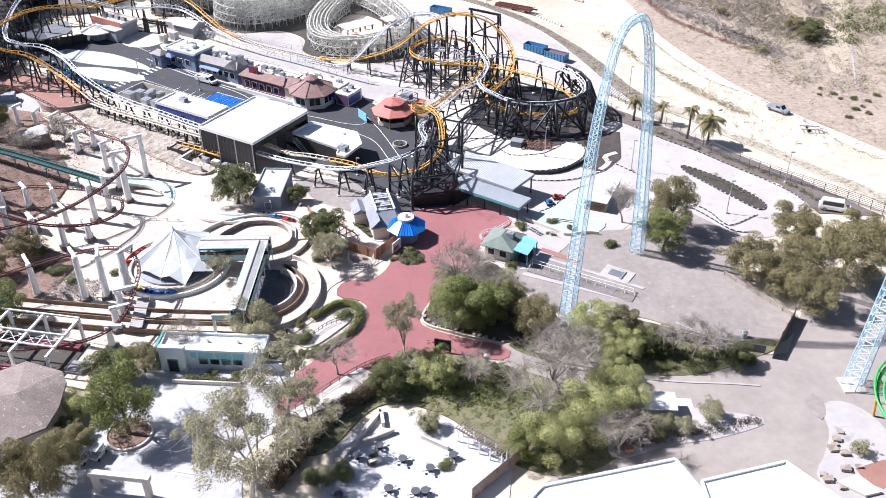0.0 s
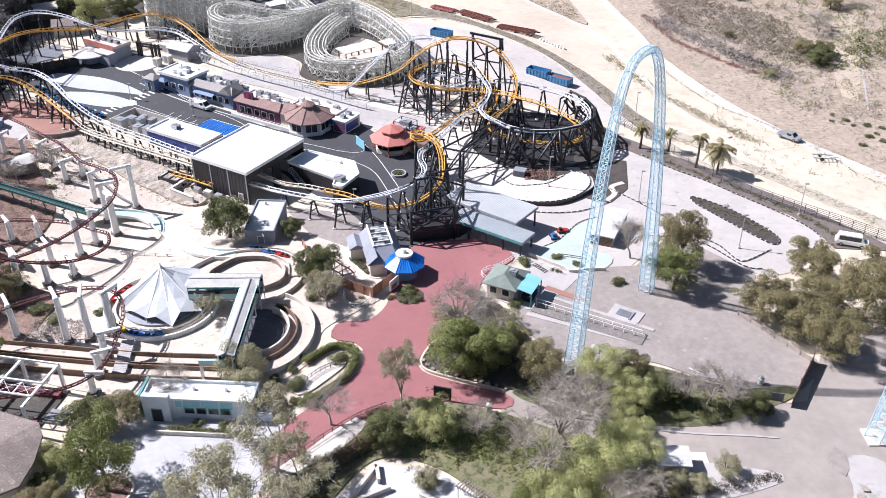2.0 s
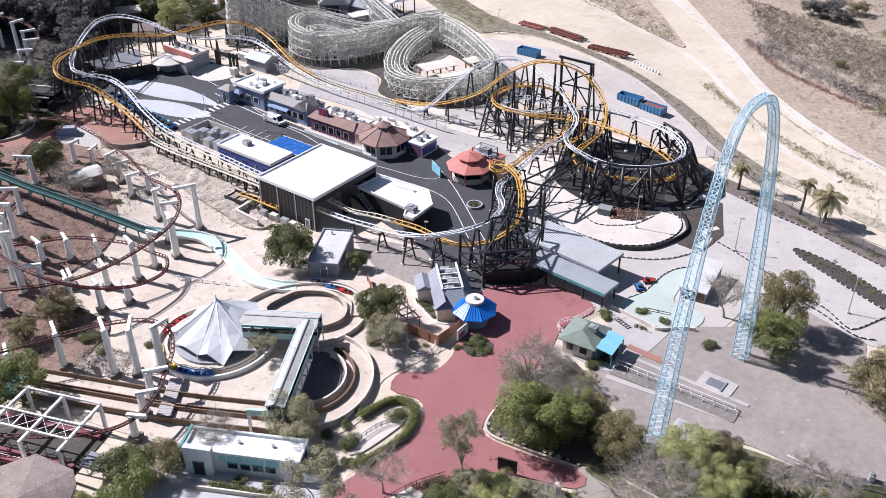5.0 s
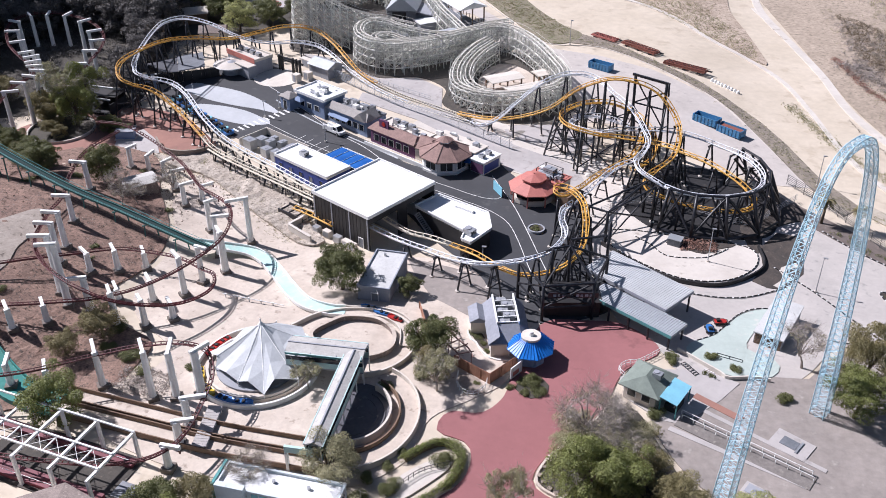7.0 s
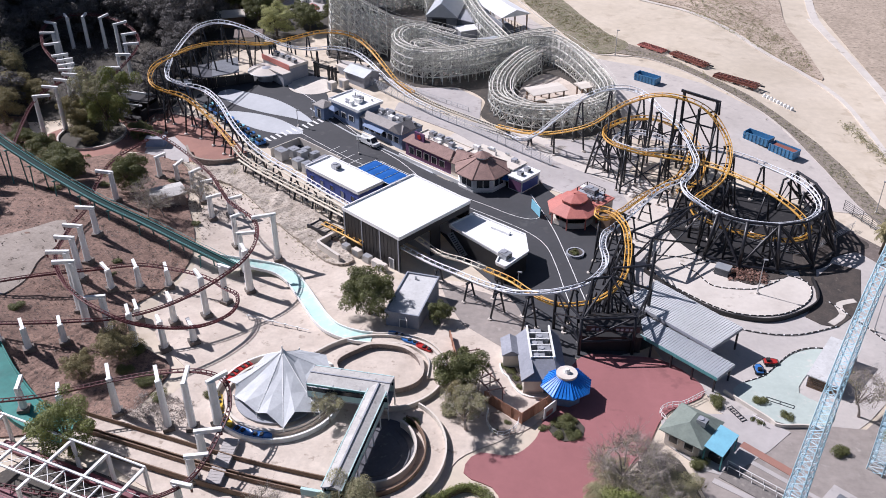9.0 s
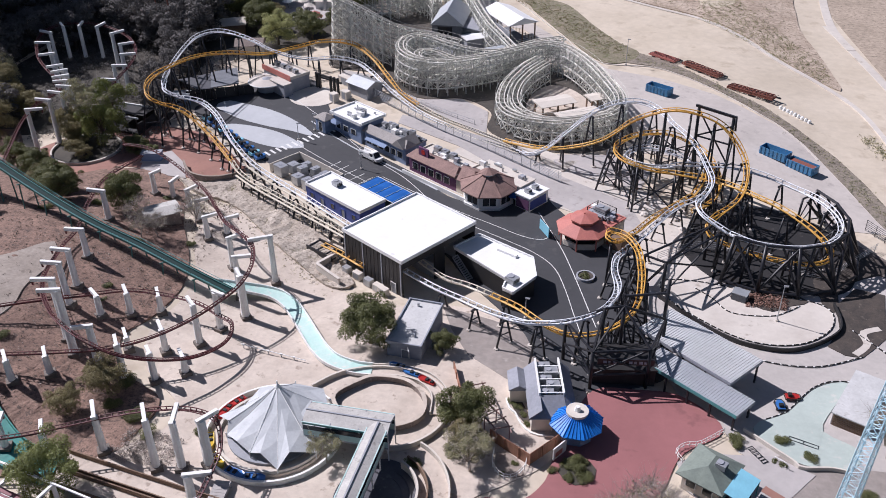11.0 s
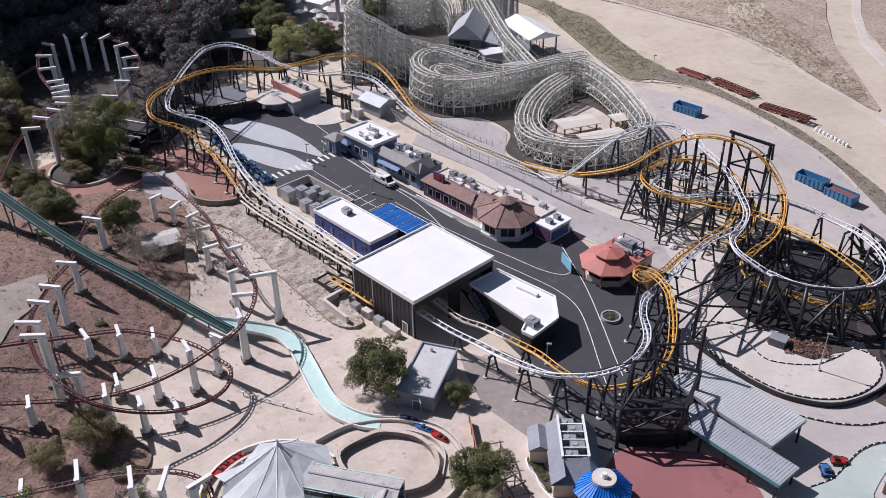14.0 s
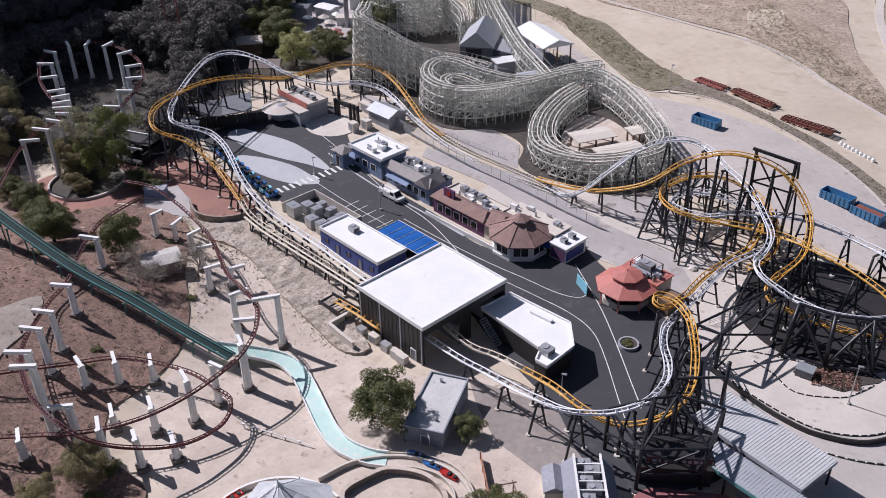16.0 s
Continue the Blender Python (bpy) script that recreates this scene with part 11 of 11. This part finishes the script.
part("beam", Geo().box(-4.0, 4.0, 0.6, 1.0, 2.6, 3.0), M_BLACKW, gt)
shed_roofed("equipment_shed", "grey barrel-roofed shed beside the track", -70.2, 242.4, 7, 5, 2.8, -30, M_GREYW, M_ROOFG, rise=1.2)
for x, y, w in ((-76.5, 246.6, 4.4), (-73.8, 238.4, 2.2), (-76.2, 236.6, 1.8)):
    bx_ = thing("equipment_cabinet", "pale equipment cabinet beside the street", "cabinet", "equipment cabinets", at=(x, y, ground_z(x, y)), rz=-31)
    part("body", Geo().box(-w / 2, w / 2, -0.8, 0.8, 0.1, 2.1), M_CREAM, bx_)
    part("plinth", Geo().box(-w / 2 - 0.1, w / 2 + 0.1, -0.9, 0.9, -0.2, 0.1), M_CONC, bx_)
    part("door", Geo().box(-w / 4, w / 4, -0.84, -0.8, 0.25, 1.9), M_GREYW, bx_)

pq_ = thing("round_planter", "round grey kerbed planter with a low green bush", "planter", at=(-9.4, 177.6, ground_z(-9, 177) + 0.14))
part("kerb", Geo().ring([(1.5 * math.cos(t), 1.5 * math.sin(t), 0) for t in np.linspace(0, 2 * math.pi, 25)], [(-0.14, -0.1), (0.14, -0.1), (0.14, 0.5), (-0.14, 0.5)][::-1]), M_GREYW, pq_)
part("soil", Geo().cone(20, 1.4, 1.4, -0.1, 0.35), M_MULCH, pq_)
# row of parked blue coaster cars beside the track
for i in range(11):
    u = i / 10
    x, y = -102.6 + 19.4 * u, 222.2 - 14.6 * u
    cc = thing("coaster_car", "blue coaster car parked in a row", "coaster car", "parked coaster cars", at=(x, y, ground_z(x, y) + 0.2), rz=-37 + 90)
    part("tub", Geo().prism([(-1.1, -0.7), (0.8, -0.75), (1.3, -0.3), (1.3, 0.3), (0.8, 0.75), (-1.1, 0.7)], 0.3, 0.9), M_CARB if i % 3 else M_AWN, cc)
    part("seat", Geo().box(-0.8, -0.2, -0.55, 0.55, 0.9, 1.5).box(0.1, 0.5, -0.55, 0.55, 0.9, 1.3), M_RUBBER, cc)
    part("chassis", Geo().box(-1.2, 1.2, -0.5, 0.5, 0, 0.3), M_STEEL, cc)
# grey hut and blue cabinet under the hanging coaster
shed_roofed("timber_hut", "weathered timber hut with patched roof on the bank", -89.3, 176.4, 6.0, 4.4, 2.6, 42, M_ROOFT, M_ROOFWK, rise=0.5)
bc = thing("equipment_cabinet", "blue-grey transformer cabinet on the pink walk", "cabinet", "equipment cabinets", at=(-106.0, 202.2, ground_z(-106, 202) + 0.2), rz=12)
part("body", Geo().box(-2.1, 2.1, -1.0, 1.0, 0.1, 1.9), M_SLATE, bc)
part("lid", Geo().box(-2.2, 2.2, -1.1, 1.1, 1.9, 2.0), M_GREYW, bc)
part("plinth", Geo().box(-2.4, 2.4, -1.3, 1.3, -0.2, 0.1), M_CONC, bc)
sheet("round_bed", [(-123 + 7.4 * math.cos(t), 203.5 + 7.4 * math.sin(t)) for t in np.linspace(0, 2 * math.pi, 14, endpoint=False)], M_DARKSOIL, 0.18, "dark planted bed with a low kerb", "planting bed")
kb = thing("bed_kerb", "low grey kerb wall of the planted bed", "kerb", at=(-122, 203.5, ground_z(-122, 203)))
part("kerb", Geo().ring([(-123 + 7.5 * math.cos(t), 203.5 + 7.5 * math.sin(t), ground_z(-122, 203.5)) for t in np.linspace(0, 2 * math.pi, 41)], [(-0.2, 0), (0.2, 0), (0.2, 0.7), (-0.2, 0.7)][::-1]), M_CONC, kb, world=True)
# retaining walls along the street and the coaster pit beside the station
for line, hgt, lb in (([(-98, 214.6), (-90, 207.6), (-84, 201.4)], 1.5, "pink stucco retaining wall below the coaster"), ([(-56, 170), (-50.5, 166.2)], 1.7, "pale concrete pit wall beside the station"), ([(-56, 170), (-53.6, 173.8)], 1.7, "pale concrete pit wall beside the station")):
    p = curve(line, 1.0)
    rw_ = thing("retaining_wall", lb, "wall", at=(p[0][0], p[0][1], ground_z(*p[0])))
    part("wall", Geo().ring([(x, y, ground_z(x, y)) for x, y in p], [(-0.2, -0.3), (0.2, -0.3), (0.2, hgt), (-0.2, hgt)][::-1]), M_PINK if "pink" in lb else M_CONC, rw_, world=True)
    part("cap", Geo().ring([(x, y, ground_z(x, y) + hgt) for x, y in p], [(-0.28, 0), (0.28, 0), (0.28, 0.1), (-0.28, 0.1)][::-1]), M_CONC, rw_, world=True)
# park roofs and trees beyond
for x, y, w, d, z, rz, wl, rf, rs in ((-121.5, 276.5, 8, 6, 3.2, 25, M_BROWN, M_CREAM, 1.2), (-109, 262, 7, 5, 3.0, 15, M_CREAM, M_ROOFT, 1.4), (-117.5, 305, 5, 4, 4.2, 5, M_GREYW, M_ROOFD, 0.6), (-111, 309, 6, 4, 3.2, -20, M_WHITE, M_ROOFW, 0.4), (-103, 303.6, 5, 3, 2.6, 10, M_WHITE, M_CREAM, 0.3), (-104, 320, 8, 3.4, 3.4, 30, M_WHITE, M_ROOFW, 0.4), (-118.5, 321, 6, 5, 5.5, 0, M_SLATE, M_ROOFD, 0.5), (-98, 318, 7, 5, 4.0, 40, M_GREYW, M_ROOFM, 2.0), (-92, 330, 7, 5, 3.6, 20, M_CREAM, M_ROOFL, 0.8), (-110, 334, 9, 6, 4.5, -10, M_GREYW, M_ROOFG, 1.0), (-126, 312, 6, 5, 4.0, 15, M_CREAM, M_ROOFT, 1.4)):
    shed_roofed("park_building", "small park building with a low roof among trees", x, y, w, d, z, rz, wl, rf, rise=rs)
slp = thing("pergola", "grey slatted pergola beside a tan park roof", "pergola", at=(-117.2, 280.6, ground_z(-117, 280)), rz=25)
for i in range(6):
    part("slat", Geo().box(-3.0, 3.0, -2.6 + 1.0 * i, -2.3 + 1.0 * i, 2.8, 3.0), M_CREAM, slp)
for u in (-2.8, 2.8):
    for v in (-2.4, 2.4):
        part("post", Geo().box(u - 0.1, u + 0.1, v - 0.1, v + 0.1, -0.2, 2.8), M_BROWN, slp)
for x, y, mt in ((-99.8, 289.2, M_ROOFR), (-101.6, 291.6, M_ROOFR), (-106.5, 305.4, M_WHITE), (-109.4, 302.2, M_CREAM), (-113.8, 300.6, M_WHITE), (-106.0, 298.4, M_CREAM)):
    um = thing("parasol", "open market parasol among the park stalls", "parasol", "market parasols", at=(x, y, ground_z(x, y)))
    part("canopy", Geo().cone(8, 1.7, 0.1, 2.3, 3.1), mt, um)
    part("pole", Geo().tube([(0, 0, -0.1), (0, 0, 2.6)], 0.06, 6), M_STEEL, um)
pk = thing("light_pole", "tall pale steel pole in the far park", "pole", at=(-102.0, 301.6, ground_z(-102, 301)))
part("shaft", Geo().tube([(0, 0, -0.2), (0, 0, 15)], [0.7, 0.6], 10), M_HVAC, pk)
part("foot", Geo().cone(10, 1.2, 1.0, -0.3, 0.4), M_CONC, pk)
for k, x, y, r in (("dark", -100.6, 280.6, 4.2), ("dark", -92.6, 286.0, 3.6), ("dark", -118.0, 291.0, 4.6), ("olive", -112.6, 287.0, 3.6), ("dark", -124.0, 288.0, 5.0), ("dark", -122.4, 300.0, 5.4), ("dark", -97.0, 311.0, 4.0), ("dark", -86.6, 321.0, 4.2), ("olive", -128.6, 297.0, 5.0)):
    tree(k, x, y, r)
sheet("park_ground", [(-128, 300), (-118, 296), (-106, 292), (-97, 296), (-90, 312), (-94, 340), (-120, 345), (-130, 325)], M_LANE, 0.14, "grey paved midway of the far park", "paving", cell=8)
mp_ = thing("mast", "thin red and white mast with stays", "mast", at=(-131.5, 262.0, ground_z(-131.5, 262)))
part("pole", Geo().tube([(0, 0, -1), (-1.0, 1.0, 26)], [0.3, 0.16], 8), M_RUST, mp_)
part("pole", Geo().tube([(-5, 4, -1), (-8.5, 5.5, 22)], [0.3, 0.16], 8), M_RUST, mp_)
for a in (0.3, 2.4, 4.4):
    part("stay", Geo().tube([(-0.9, 0.9, 22), (7 * math.cos(a), 7 * math.sin(a), 0)], 0.05, 4), M_STEEL, mp_)
rw = thing("retaining_wall", "low tan retaining wall in front of the pink walkway", "wall", at=(-92, 197, ground_z(-92, 197)))
rwp = curve([(-98.0, 201.2), (-95.2, 197.6), (-92.8, 195.9), (-89.0, 195.6), (-85.6, 197.2), (-83.4, 200.0)], 0.8)
part("wall", Geo().ring([(x, y, ground_z(x, y)) for x, y in rwp], [(-0.15, -0.2), (0.15, -0.2), (0.15, 1.5), (-0.15, 1.5)][::-1]), M_ROOFT, rw, world=True)
part("coping", Geo().ring([(x, y, ground_z(x, y) + 1.5) for x, y in rwp], [(-0.2, 0), (0.2, 0), (0.2, 0.1), (-0.2, 0.1)][::-1]), M_STONE, rw, world=True)
